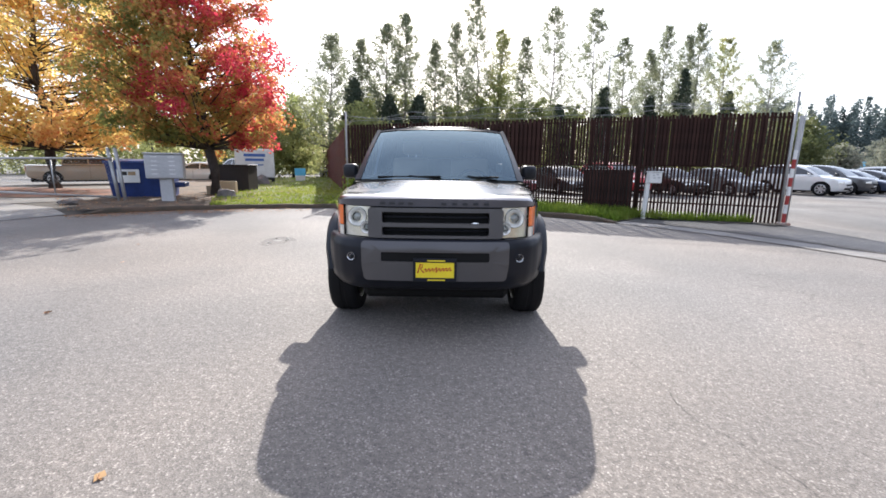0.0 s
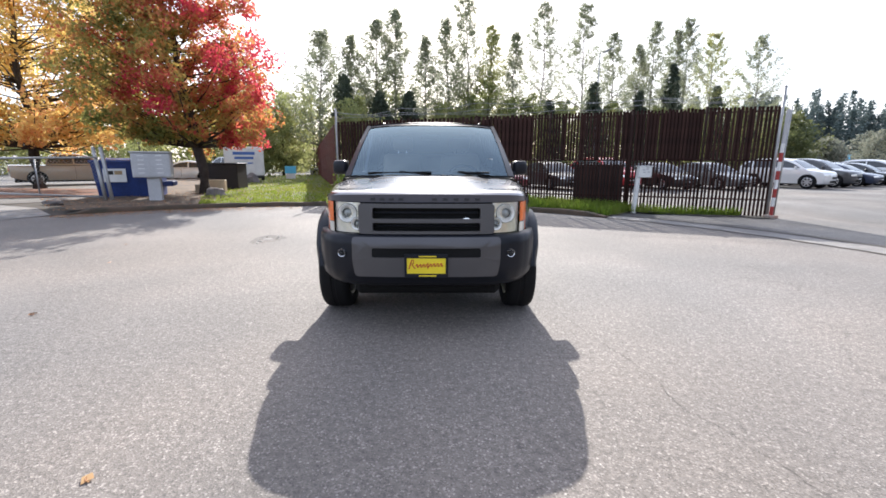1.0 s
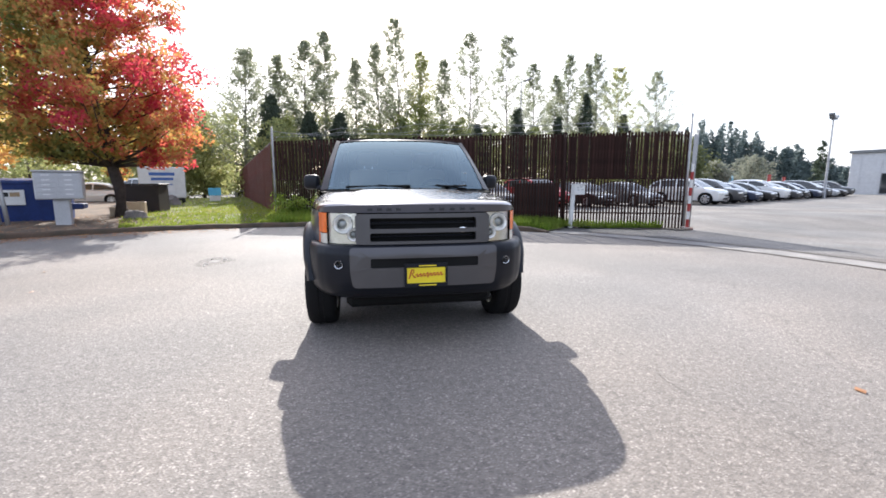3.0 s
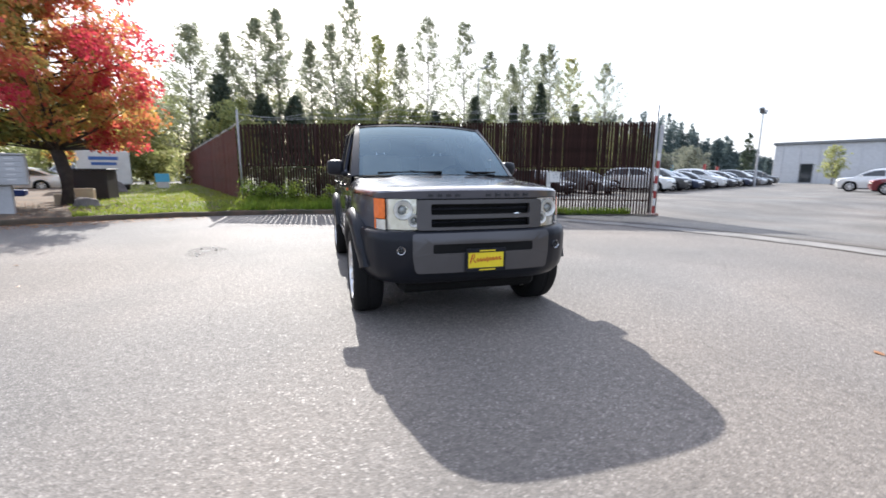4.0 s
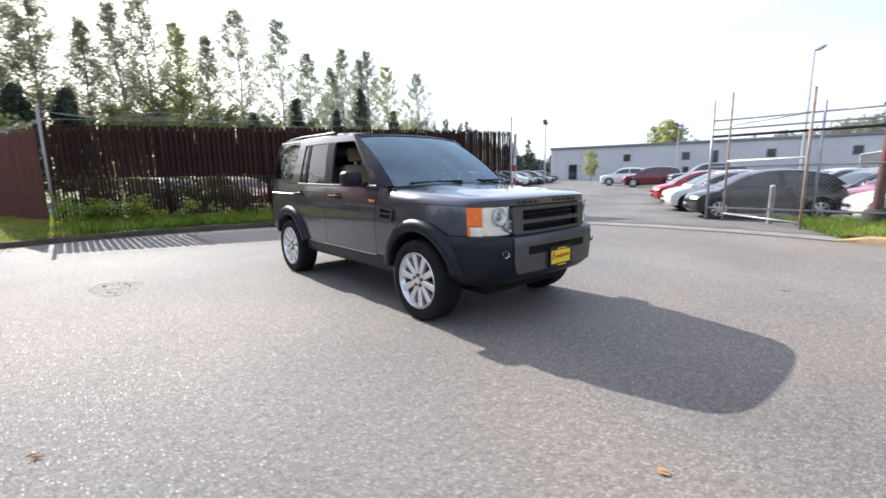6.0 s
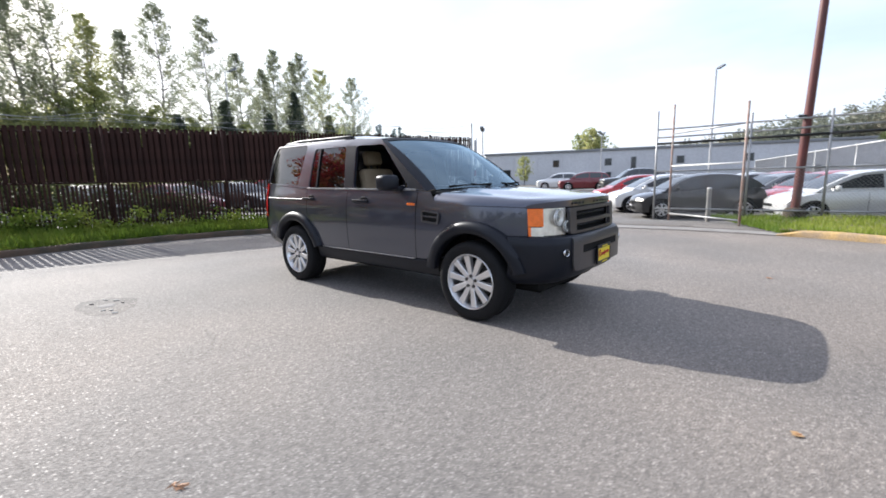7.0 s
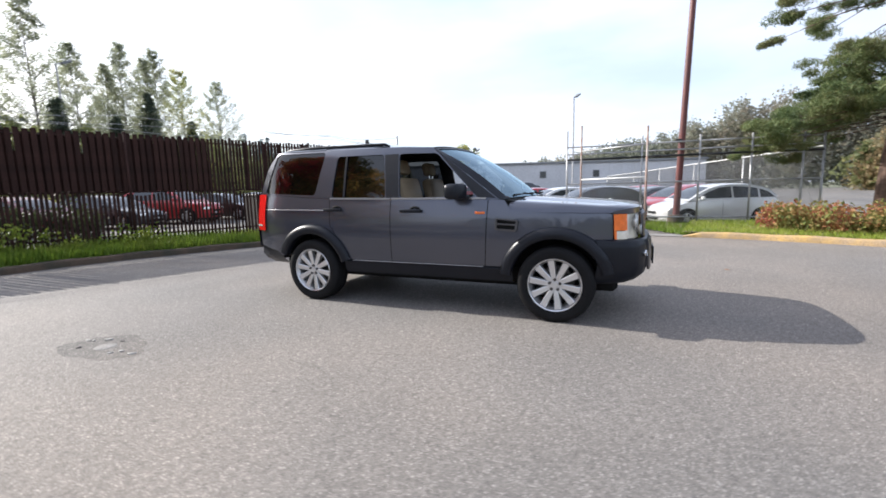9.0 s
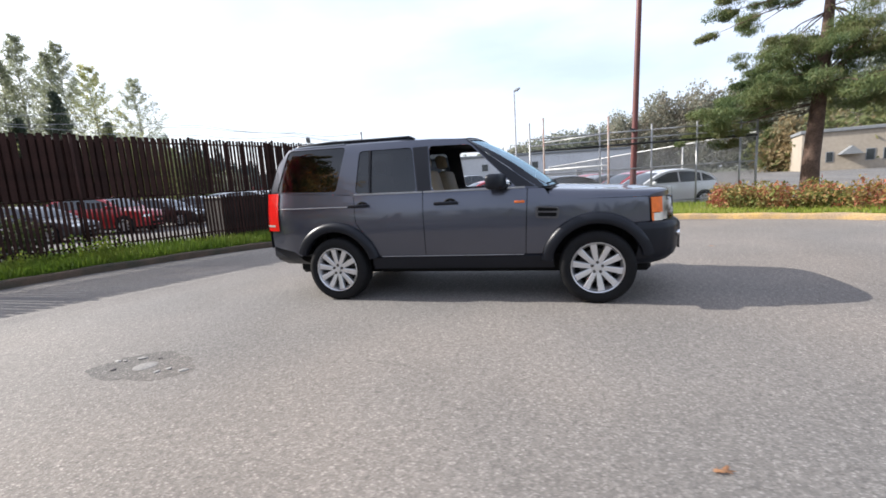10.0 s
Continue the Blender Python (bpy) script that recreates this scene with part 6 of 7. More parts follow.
CUT_Z = [0.44, 0.52, 0.6, 0.68, 0.76, 0.84, 0.92, 1.0, 1.05, 1.1, 1.15, 1.2, 1.27, 1.34, 1.41, 1.48, 1.55, 1.62, 1.69, 1.75, 1.79]
WZ = 0.365


def arc(cy, r, a, b, n=22):
    return [(cy + r * math.cos(radians(t)), WZ + r * math.sin(radians(t))) for t in lin(a, b, n)]


FENDER = [(0.695, 0.515), (0.668, 1.058), (0.662, 1.188), (0.50, 1.180), (0.42, 1.062), (-0.502, 1.040), (-0.502, 0.80)] + arc(0, 0.50, 119.5, 17.5)
DOOR_F = [(0.703, 0.515), (1.786, 0.515), (1.786, 1.20), (0.670, 1.190), (0.676, 1.06)]
DOOR_R = [(1.794, 0.515), (2.345, 0.515), (2.377, 0.6), (2.44, 0.70), (2.53, 0.80), (2.60, 0.90), (2.618, 1.212), (1.794, 1.20)]
QUARTER = [(2.626, 1.214), (2.608, 0.90), (2.538, 0.80), (2.448, 0.70), (2.385, 0.6), (2.353, 0.515)] + arc(2.885, 0.50, 162.5, 17.5) + [(3.46, 0.58), (3.79, 0.64), (3.80, 1.295)]
GREEN = [(0.555, 1.187), (0.668, 1.194), (1.79, 1.206), (2.622, 1.218), (3.80, 1.30), (3.66, 1.62), (3.50, 1.80), (2.6, 1.795), (1.7, 1.775), (1.32, 1.750)]
WIN_F = round_poly([(0.80, 1.222), (1.265, 1.685), (1.725, 1.700), (1.685, 1.215)], 0.05)
WIN_R = round_poly([(1.86, 1.217), (1.915, 1.702), (2.555, 1.710), (2.605, 1.232)], 0.05)
WIN_Q = round_poly([(2.85, 1.262), (2.735, 1.770), (3.50, 1.782), (3.675, 1.300)], 0.05)

# roof
ROOF_SIDE = [(1.32, 1.750), (1.7, 1.775), (2.6, 1.795), (3.50, 1.80)]


def roof_at(y, s):
    zs = interp(ROOF_SIDE, y)
    w = half_w(min(y, 3.3), zs) - 0.06 * max(0, (y - 3.3) / 0.2) ** 2
    z = zs + (0.034 + 0.024 * smooth01(1.4, 2.0, y)) * (1 - abs(s) ** 3.0) + 0.022 * smooth01(1.93, 2.06, y) * (1 - abs(s) ** 8)
    return Vector((s * w, y - 0.06 * (1 - s * s) * (1 - smooth01(1.32, 2.0, y)), z))



for sx in (-1, 1):
    part("front_fender", region(FENDER, [], CUT_Y, CUT_Z, side_at(sx)), M["paint"], car, smooth=35)
    fd = part("front_door", region(DOOR_F, [], CUT_Y, CUT_Z, side_at(sx)), M["paint"], car, smooth=35)
    rd = part("rear_door", region(DOOR_R, [], CUT_Y, CUT_Z, side_at(sx)), M["paint"], car, smooth=35)
    part("rear_quarter_panel", region(QUARTER, [], CUT_Y, CUT_Z, side_at(sx)), M["paint"], car, smooth=35)
    part("cabin_side", shell(region(GREEN, [WIN_F, WIN_R, WIN_Q], CUT_Y, CUT_Z, side_at(sx)), 0.03), M["paint"], car, smooth=35)
    # dark inner shell behind the gaps
    part("inner_shell", region([(0.56, 0.45), (2.33, 0.45), (2.36, 0.62), (2.5, 0.86), (2.7, 0.93), (3.74, 0.95), (3.74, 1.28), (2.6, 1.205), (0.62, 1.18)], [], CUT_Y, CUT_Z, side_at(sx, -0.02)), M["plastic_rough"], car)
    part("door_pillar_trim", region([(1.695, 1.213), (1.852, 1.213), (1.907, 1.700), (1.733, 1.700)], [], CUT_Y, CUT_Z, side_at(sx, 0.003)), M["plastic"], car, "glossy black pillar trim")
    gw = part("rear_door_window", facing(region(WIN_R, [], CUT_Y, CUT_Z, side_at(sx, -0.012)), (0, 2.2, 1.3)), M["privacy"], rd, "dark tinted glass", smooth=True)
    bm = bmesh.new()
    grid_sheet(bm, lin(2.76, 3.47, 8), [0.86, 0.90, 0.95, 0.985, 1.0], lambda y, k: roof_at(y, sx * k) + Vector((sx * 0.003, 0, 0.006)))
    part("roof_glass", bm, M["pane_dark"], car, "dark glass curving into the roof", smooth=True)
    part("quarter_window", facing(region(WIN_Q, [], CUT_Y, CUT_Z, side_at(sx, -0.010)), (0, 3.1, 1.3)), M["privacy"], car, "dark tinted glass", smooth=True)
    if sx > 0:
        part("front_door_window", facing(region(WIN_F, [], CUT_Y, CUT_Z, side_at(sx, -0.012)), (0, 1.4, 1.3)), M["clear"], fd, "clear glass", smooth=True)
    part("window_bar", region([(2.41, 1.225), (2.435, 1.225), (2.435, 1.706), (2.41, 1.706)], [], CUT_Y, CUT_Z, side_at(sx, -0.004), 0.01), M["plastic"], rd)
    for door, y0, y1, z0, z1 in ((fd, 0.69, 1.782, 1.193, 1.203), (rd, 1.798, 2.616, 1.203, 1.215)):
        bm = bmesh.new()
        grid_sheet(bm, lin(y0, y1, 10), [0, 1, 2, 3], lambda y, k: Vector((sx * (half_w(y, z0) + (0.0, 0.009, 0.009, -0.004)[k]), y, z0 + (z1 - z0) * (y - y0) / (y1 - y0) + (-0.004, -0.002, 0.012, 0.016)[k])))
        part("belt_strip", bm, M["satin"], door, "satin silver window strip")
    # door handles with their recess
    for door, y0, y1, z in ((fd, 1.395, 1.66, 1.078), (rd, 2.425, 2.68, 1.092)):
        w = half_w(y0, z)
        part("handle_recess", lathe(bmesh.new(), [(w - 0.01, 0.0), (w + 0.003, 0.05), (w - 0.004, 0.062)], seg=24, m=pose(0, y0 + 0.09, z, 0, 0, 0) @ Matrix.Diagonal((sx, 1.15, 0.8, 1))), M["plastic_rough"], door)
        bm = bmesh.new()
        box(bm, (sx * (w + 0.022) - 0.012, y0, z - 0.017), (sx * (w + 0.022) + 0.012, y1, z + 0.017), 0.01, seg=2)
        box(bm, (sx * (w + 0.005) - 0.015, y0 + 0.012, z - 0.013), (sx * (w + 0.005) + 0.015, y0 + 0.045, z + 0.013), 0.004)
        box(bm, (sx * (w + 0.005) - 0.015, y1 - 0.05, z - 0.013), (sx * (w + 0.005) + 0.015, y1 - 0.015, z + 0.013), 0.004)
        part("handle", bm, M["plastic"], door, "black pull handle", smooth=40)
    # the sky's reflection on the flank crease, laid on as a silver strip
    bm = bmesh.new()
    grid_sheet(bm, lin(2.70, 3.66, 10), range(4), lambda y, k: Vector((sx * (half_w(y, 1.085) + (0.0, 0.008, 0.008, 0.0)[k]), y, 1.085 + 0.012 * (y - 2.7) + (-0.006, -0.002, 0.002, 0.006)[k])))
    part("crease_glint", bm, M["satin"], car, "thin silver strip standing in for the sky's reflection on the flank crease")
    # side marker and vent
    w = half_w(0.7, 1.05)
    part("side_marker", box(bmesh.new(), (sx * w - 0.010, 0.695, 1.042), (sx * w + 0.010, 0.80, 1.068), 0.008, seg=2), M["amber"], car, "orange side marker lamp")
    vent = part("side_vent", region(round_poly([(0.365, 0.87), (0.59, 0.885), (0.585, 1.005), (0.35, 0.985)], 0.03),
                                    [round_poly([(0.385, 0.89), (0.565, 0.90), (0.565, 0.938), (0.378, 0.93)], 0.012), round_poly([(0.378, 0.945), (0.565, 0.953), (0.562, 0.99), (0.37, 0.972)], 0.012)],
                                    [0.42, 0.5], [0.94], side_at(sx, 0.010), 0.014), M["bezel"], car, "grey framed side vent", smooth=35)
    part("vent_mesh", region([(0.375, 0.88), (0.58, 0.89), (0.575, 0.995), (0.365, 0.98)], [], [0.45], [0.94], side_at(sx, 0.002)), M["plastic_rough"], vent)
    # sill
    bm = bmesh.new()
    grid_sheet(bm, lin(0.42, 2.44, 12), range(5), lambda y, k: Vector((sx * (0.70, 0.845, 0.872, 0.888, 0.87)[k], y, (0.35, 0.355, 0.40, 0.49, 0.512)[k])))
    part("sill", bm, M["plastic"], car, "black sill", smooth=40)
    part("sill_strip", box(bmesh.new(), (sx * 0.896 - 0.006, 0.72, 0.503), (sx * 0.896 + 0.006, 2.32, 0.510), 0.002), M["satin"], car, "thin silver sill strip")

    # wheel arch flares and liners
    for cy, a, b in ((0.0, 9, 166), (2.885, 22, 165)):
        bm = bmesh.new()
        sect = [(0.440, -0.06, 0), (0.442, 0.030, 1), (0.452, 0.046, 1), (0.48, 0.052, 1), (0.515, 0.047, 1), (0.545, 0.030, 1), (0.556, 0.006, 2), (0.557, -0.02, 2)]

        def flare_at(t, k):
            r, o, mode = sect[k]
            ta = radians(t)
            y, z = cy + r * math.cos(ta), WZ + r * math.sin(ta)
            base = 0.915 if mode != 2 else half_w(y, z)
            if mode == 1 and y < cy and cy == 0:
                base -= 0.05 * (min(-y, 0.5) / 0.5) ** 2.2
            if mode == 1:
                o *= 0.35 + 0.65 * smooth01(a - 2, a + 30, t) * (1 - 0.5 * smooth01(b - 25, b, t))
            return Vector((sx * (base + o), y, z))
        grid_sheet(bm, lin(a, b, 36), range(len(sect)), flare_at)
        bmesh.ops.recalc_face_normals(bm, faces=bm.faces)
        part("arch_flare", bm, M["plastic"], car, "charcoal wheel arch flare", smooth=50)
        bm = bmesh.new()
        grid_sheet(bm, lin(24, 160, 20), [0.55, 0.885], lambda t, x: Vector((sx * x, cy + 0.508 * math.cos(radians(t)), WZ + 0.508 * math.sin(radians(t)))))
        part("wheel_liner", bm, M["plastic_rough"], car, smooth=True)
        # flat inner wall, added to stop light leaking in above the wheel
        part("wheel_wall", box(bmesh.new(), (sx * 0.56 - 0.01, cy - 0.52, 0.30), (sx * 0.56 + 0.01, cy + 0.52, 0.88)), M["plastic_rough"], car)

    # headlamp
    PLAN = [(0.0, -0.745), (0.3, -0.742), (0.5, -0.722), (0.62, -0.685), (0.70, -0.63), (0.755, -0.57), (0.788, -0.495)]

    def nose_y(x):
        return interp(PLAN, abs(x))

    def lamp_at(q, z, out=0.0):
        x = interp([(0, 0.508), (0.35, 0.62), (0.6, 0.70), (0.8, 0.757), (1.0, 0.787)], q)
        k = (z - 0.80) / 0.235
        return Vector((sx * (x + out * 0.6), nose_y(x) - out - 0.012 * (1 - k), z))
    bm = bmesh.new()
    grid_sheet(bm, lin(0, 0.665, 13), lin(0.802, 1.030, 6), lambda q, z: lamp_at(q, z, -0.012))
    lamp = part("headlamp", bm, M["lamp_inner"], car, "clear headlamp with silver reflector", smooth=True)
    bm = bmesh.new()
    grid_sheet(bm, lin(0.67, 1.0, 11), lin(0.882, 1.032, 5), lambda q, z: lamp_at(q, z, 0.008))
    ind = part("indicator", bm, M["amber"], lamp, "orange indicator lens", smooth=True)
    bm = bmesh.new()
    grid_sheet(bm, lin(0.935, 1.0, 4), lin(0.80, 0.878, 3), lambda q, z: lamp_at(q, z, 0.008))
    part("indicator_foot", bm, M["amber"], ind, smooth=True)
    bm = bmesh.new()
    grid_sheet(bm, lin(0.67, 0.93, 8), lin(0.80, 0.876, 3), lambda q, z: lamp_at(q, z, 0.005))
    part("side_reflector", bm, M["lamp_inner"], lamp, "pale side reflector", smooth=True)
    for x, z, r in ((0.600, 0.950, 0.068), (0.522, 0.874, 0.046)):
        y = nose_y(x) - (0.006 if r > 0.06 else 0.016)
        m = Matrix.Translation((sx * x, y, z)) @ Matrix.Rotation(radians(90), 4, "Z") @ Matrix.Rotation(radians(180), 4, "Z")
        part("reflector_ring", lathe(bmesh.new(), [(-0.03, r * 0.55), (0.0, r * 0.62), (0.012, r * 0.9), (0.014, r), (-0.01, r * 1.03)], seg=28, m=m), M["lamp_silver"], lamp, "silver ring", smooth=40)
        part("lamp_bezel", lathe(bmesh.new(), [(0.006, r * 1.03), (0.010, r * 1.06), (0.004, r * 1.10)], seg=28, m=m), M["projector"], lamp, "dark thin ring", smooth=40)
        part("projector", lathe(bmesh.new(), [(-0.028, r * 0.58), (-0.012, r * 0.5), (0.0, r * 0.28), (0.003, 0.0)], seg=24, m=m), M["projector"], lamp, "grey projector lens", smooth=True)
    bm = bmesh.new()
    grid_sheet(bm, lin(0, 0.665, 13), lin(0.802, 1.030, 6), lambda q, z: lamp_at(q, z, 0.022 * min(1, 12 * q + 0.1)))
    cv = part("lamp_cover", outward(bm, (sx * 0.4, 0, 0.9)), M["clear"], lamp, "clear cover", smooth=True)
    cv.visible_shadow = False

    # fog lamp
    m = Matrix.Translation((sx * 0.636, -0.792, 0.662)) @ Matrix.Rotation(radians(-90 + sx * 14), 4, "Z")
    fog = part("fog_lamp", lathe(bmesh.new(), [(-0.03, 0.0), (-0.02, 0.024), (0.004, 0.027), (0.006, 0.030), (-0.005, 0.032)], seg=24, m=m), M["chrome"], car, "round fog lamp", smooth=40)
    part("fog_glass", lathe(bmesh.new(), [(0.0, 0.032), (0.006, 0.02), (0.008, 0.0)], seg=20, m=m), M["clear"], fog, smooth=True)

    # door mirror
    bm = bmesh.new()
    box(bm, (0.915, 0.865, 1.195), (1.088, 1.025, 1.352), 0.045, seg=3)
    for v in bm.verts:
        v.co.y += 0.05 * smooth01(0.95, 1.08, v.co.x)
        v.co.x *= sx
    bmesh.ops.recalc_face_normals(bm, faces=bm.faces)
    mir = part("door_mirror", bm, M["plastic"], car, "black door mirror housing", smooth=40)
    part("mirror_glass", box(bmesh.new(), (sx * 1.0 - 0.07, 1.052, 1.215), (sx * 1.0 + 0.07, 1.058, 1.335), 0.002), M["chrome"], mir)
    part("mirror_foot", box(bmesh.new(), (sx * 0.90 - 0.05, 0.86, 1.19), (sx * 0.90 + 0.05, 0.99, 1.235), 0.015), M["plastic"], mir)

    # tail lamp
    bm = bmesh.new()
    grid_sheet(bm, lin(3.64, 3.845, 8), lin(0.835, 1.285, 8), lambda y, z: Vector((sx * (half_w(y, z) + 0.014), y, z)))
    tl = part("tail_lamp", bm, M["red_lens"], car, "tall red tail lamp", smooth=True)
    bm = bmesh.new()
    grid_sheet(bm, lin(3.70, 3.845, 6), lin(0.885, 0.908, 3), lambda y, z: Vector((sx * (half_w(y, z) + 0.018), y, z)))
    part("reversing_lens", bm, M["lamp_inner"], tl, "clear reversing lens", smooth=True)
    # roof rail
    bm = bmesh.new()
    ring_sweep(bm, [(sx * 0.63, 1.92, 1.80), (sx * 0.63, 1.99, 1.828), (sx * 0.63, 2.3, 1.832), (sx * 0.63, 3.0, 1.846), (sx * 0.63, 3.40, 1.832), (sx * 0.63, 3.47, 1.80)], [0.016, 0.017, 0.017, 0.017, 0.017, 0.016], 8)
    part("roof_rail", bm, M["plastic"], car, "black roof rail", smooth=True)

# tailgate, windscreen, bonnet
SS = [-1, -0.97, -0.92, -0.82, -0.66, -0.45, -0.22, 0, 0.22, 0.45, 0.66, 0.82, 0.92, 0.97, 1]
part("roof", grid_sheet(bmesh.new(), lin(1.32, 3.50, 26), SS, roof_at), M["paint"], car, smooth=True)


def tail_at(z, s):
    y = interp([(0.62, 3.83), (1.2, 3.83), (1.32, 3.81), (1.62, 3.67), (1.80, 3.50), (1.86, 3.50)], z)
    w = half_w(min(y, 3.80), min(z, 1.80)) + 0.002
    top = roof_at(3.50, s)
    k = smooth01(1.74, 1.80, z)
    return Vector((s * w, y + 0.05 * (1 - s * s) * (1 - k), z)).lerp(top, k)


part("tailgate", grid_sheet(bmesh.new(), lin(0.62, 1.80, 22), SS, tail_at), M["paint"], car, smooth=40)
part("rear_window", outward(grid_sheet(bmesh.new(), lin(1.22, 1.70, 8), [-0.85, -0.5, 0, 0.5, 0.85], lambda z, s: tail_at(z, s) + Vector((0, 0.008, 0))), (0, 2.5, 1.2)), M["privacy"], car, "dark rear window", smooth=True)


def screen_at(t, s):
    top = roof_at(1.32, s) + Vector((0, 0.0, -0.012))
    top.x *= 0.965
    base = Vector((s * 0.812, 0.50 - 0.115 * (1 - s * s), 1.196 + 0.012 * (1 - s * s)))
    p = base.lerp(top, t)
    return p + Vector((0, -0.02, 0.03)) * 4 * t * (1 - t)


part("windscreen", outward(grid_sheet(bmesh.new(), lin(0, 1, 12), SS, screen_at), (0, 1.6, 0.9)), M["windscreen"], car, "clear bluish windscreen", smooth=True)
for sx in (-1, 1):
    bm = bmesh.new()
    grid_sheet(bm, lin(0, 1, 10), [0, 1], lambda t, k: screen_at(t, sx * 0.985) + Vector((0, -0.006, 0.004)) if k == 0 else
               Vector((sx * (half_w(0.555 + 0.765 * t, 1.187 + 0.563 * t) + 0.003), 0.55 + 0.768 * t, 1.189 + 0.566 * t)))
    part("a_pillar", bm, M["plastic"], car, "dark windscreen pillar", smooth=True)
    part("pillar_trim", region([(0.585, 1.200), (0.785, 1.214), (1.252, 1.692), (1.30, 1.730), (1.29, 1.728)], [], CUT_Y, CUT_Z, side_at(sx, 0.003)), M["plastic"], car, "dark trim before the door window", smooth=True)
bm = bmesh.new()
grid_sheet(bm, [0.955, 1.0], SS, lambda t, s: screen_at(t, s) + Vector((0, -0.004, 0.006)))
part("header_band", bm, M["plastic"], car, "black band over the windscreen", smooth=True)
bm = bmesh.new()
grid_sheet(bm, lin(0, 1, 5), SS, lambda t, s: Vector((s * (0.86 - 0.05 * t), 0.43 - 0.125 * (1 - s * s) + 0.09 * t, 1.172 + 0.014 * t + 0.012 * (1 - s * s))))
part("cowl", bm, M["plastic_rough"], car, "black cowl below the windscreen", smooth=True)
for x0, x1, yb in ((-0.62, 0.02, 0.0), (-0.02, 0.60, 0.02)):
    bm = bmesh.new()
    rod(bm, (x0, 0.47, 1.222), (x1, 0.40, 1.232), 0.010)
    rod(bm, (x1, 0.385 + yb, 1.20), ((x0 + x1) / 2, 0.435, 1.24), 0.008)
    part("wiper", bm, M["plastic_rough"], car, "black wiper")


def hood_at(t, s):
    xw = 0.795 + (half_w(0.45, 1.06) - 0.795) * min(1, t * 1.7) ** 0.8
    x = s * xw
    y0 = nose_y(min(abs(s) * 0.795, 0.79))
    y = y0 + (0.46 - 0.11 * (1 - s * s) - y0) * t
    top = interp([(0, 1.083), (0.03, 1.098), (0.1, 1.112), (0.4, 1.142), (1.0, 1.188)], t) + 0.014 * (1 - s * s)
    top -= 0.016 * smooth01(0.52, 0.60, abs(s)) * smooth01(0.05, 0.3, t) * (1 - smooth01(0.8, 0.95, abs(s)))
    edge = 1.046 + 0.016 * t
    return Vector((x, y, edge + (top - edge) * (1 - abs(s) ** 14) ** 0.6))


HS = [-1, -0.995, -0.985, -0.965, -0.93, -0.88, -0.8, -0.7, -0.6, -0.5, -0.3, -0.1, 0.1, 0.3, 0.5, 0.6, 0.7, 0.8, 0.88, 0.93, 0.965, 0.985, 0.995, 1]
hood = part("bonnet", grid_sheet(bmesh.new(), [0, 0.015, 0.03, 0.06] + lin(0.1, 1, 16), HS, hood_at), M["paint"], car, smooth=50)
bm = bmesh.new()
grid_sheet(bm, HS, lin(0, 1, 4), lambda s, k: hood_at(0, s).lerp(Vector((hood_at(0, s).x * 0.997, nose_y(min(abs(s) * 0.795, 0.79)) + 0.004, 1.034)), k))
part("bonnet_lip", bm, M["paint"], hood, smooth=50)
for i, x in enumerate([-0.40, -0.33, -0.26, -0.19, 0.06, 0.14, 0.22, 0.30, 0.38]):
    part("letter_bar", box(bmesh.new(), (x - 0.019, nose_y(x) - 0.006, 1.049), (x + 0.019, nose_y(x) + 0.002, 1.069)), M["letter"], hood)

# grille
part("grille_backing", box(bmesh.new(), (-0.50, -0.70, 0.79), (0.50, -0.62, 1.03)), M["plastic_rough"], car)
gr = part("grille", region(round_poly([(-0.506, 0.80), (0.506, 0.80), (0.506, 1.026), (-0.506, 1.026)], 0.02),
                           [round_poly([(-0.40, 0.915), (0.40, 0.915), (0.40, 0.995), (-0.40, 0.995)], 0.015), round_poly([(-0.40, 0.822), (0.40, 0.822), (0.40, 0.884), (-0.40, 0.884)], 0.015)],
                           lin(-0.45, 0.45, 10), [0.9], lambda x, z: Vector((x, nose_y(x) - 0.004 - 0.012 * (1.03 - z) / 0.23, z)), 0.03), M["bezel"], car, "satin grey grille frame", smooth=35)
for z0, z1 in ((0.946, 0.964), (0.846, 0.860)):
    bm = bmesh.new()
    box(bm, (-0.40, -0.722, z0), (0.40, -0.70, z1), 0.006)
    part("grille_slat", bm, M["plastic"], gr)
part("badge", lathe(bmesh.new(), [(0.0, 0.042), (0.006, 0.040), (0.009, 0.0)], seg=24, m=Matrix.Translation((0.30, -0.752, 0.901)) @ Matrix.Rotation(radians(-90), 4, "Z") @ Matrix.Diagonal((1, 1, 0.5, 1))), M["chrome"], gr, "small oval badge")

# front bumper
BPLAN = [(0.0, -0.835), (0.3, -0.832), (0.5, -0.815), (0.62, -0.785), (0.72, -0.73), (0.80, -0.645), (0.86, -0.53), (0.895, -0.38)]


def bump_pt(q, k):
    n = len(BPLAN) - 1
    f = abs(q) * n
    i = min(int(f), n - 1)
    x = BPLAN[i][0] + (BPLAN[i + 1][0] - BPLAN[i][0]) * (f - i)
    y = BPLAN[i][1] + (BPLAN[i + 1][1] - BPLAN[i][1]) * (f - i)
    z, ins = ((0.375, 0.16), (0.40, 0.10), (0.455, 0.035), (0.53, 0.008), (0.62, 0.0), (0.72, 0.0), (0.772, 0.008), (0.793, 0.03), (0.797, 0.10))[k]
    return Vector((math.copysign(x * (1 - ins * 0.55), q), y + ins * (1 - 0.35 * abs(q)), z))


bump = part("front_bumper", grid_sheet(bmesh.new(), lin(-1, 1, 49), range(9), bump_pt), M["plastic"], car, "charcoal front bumper", smooth=50)


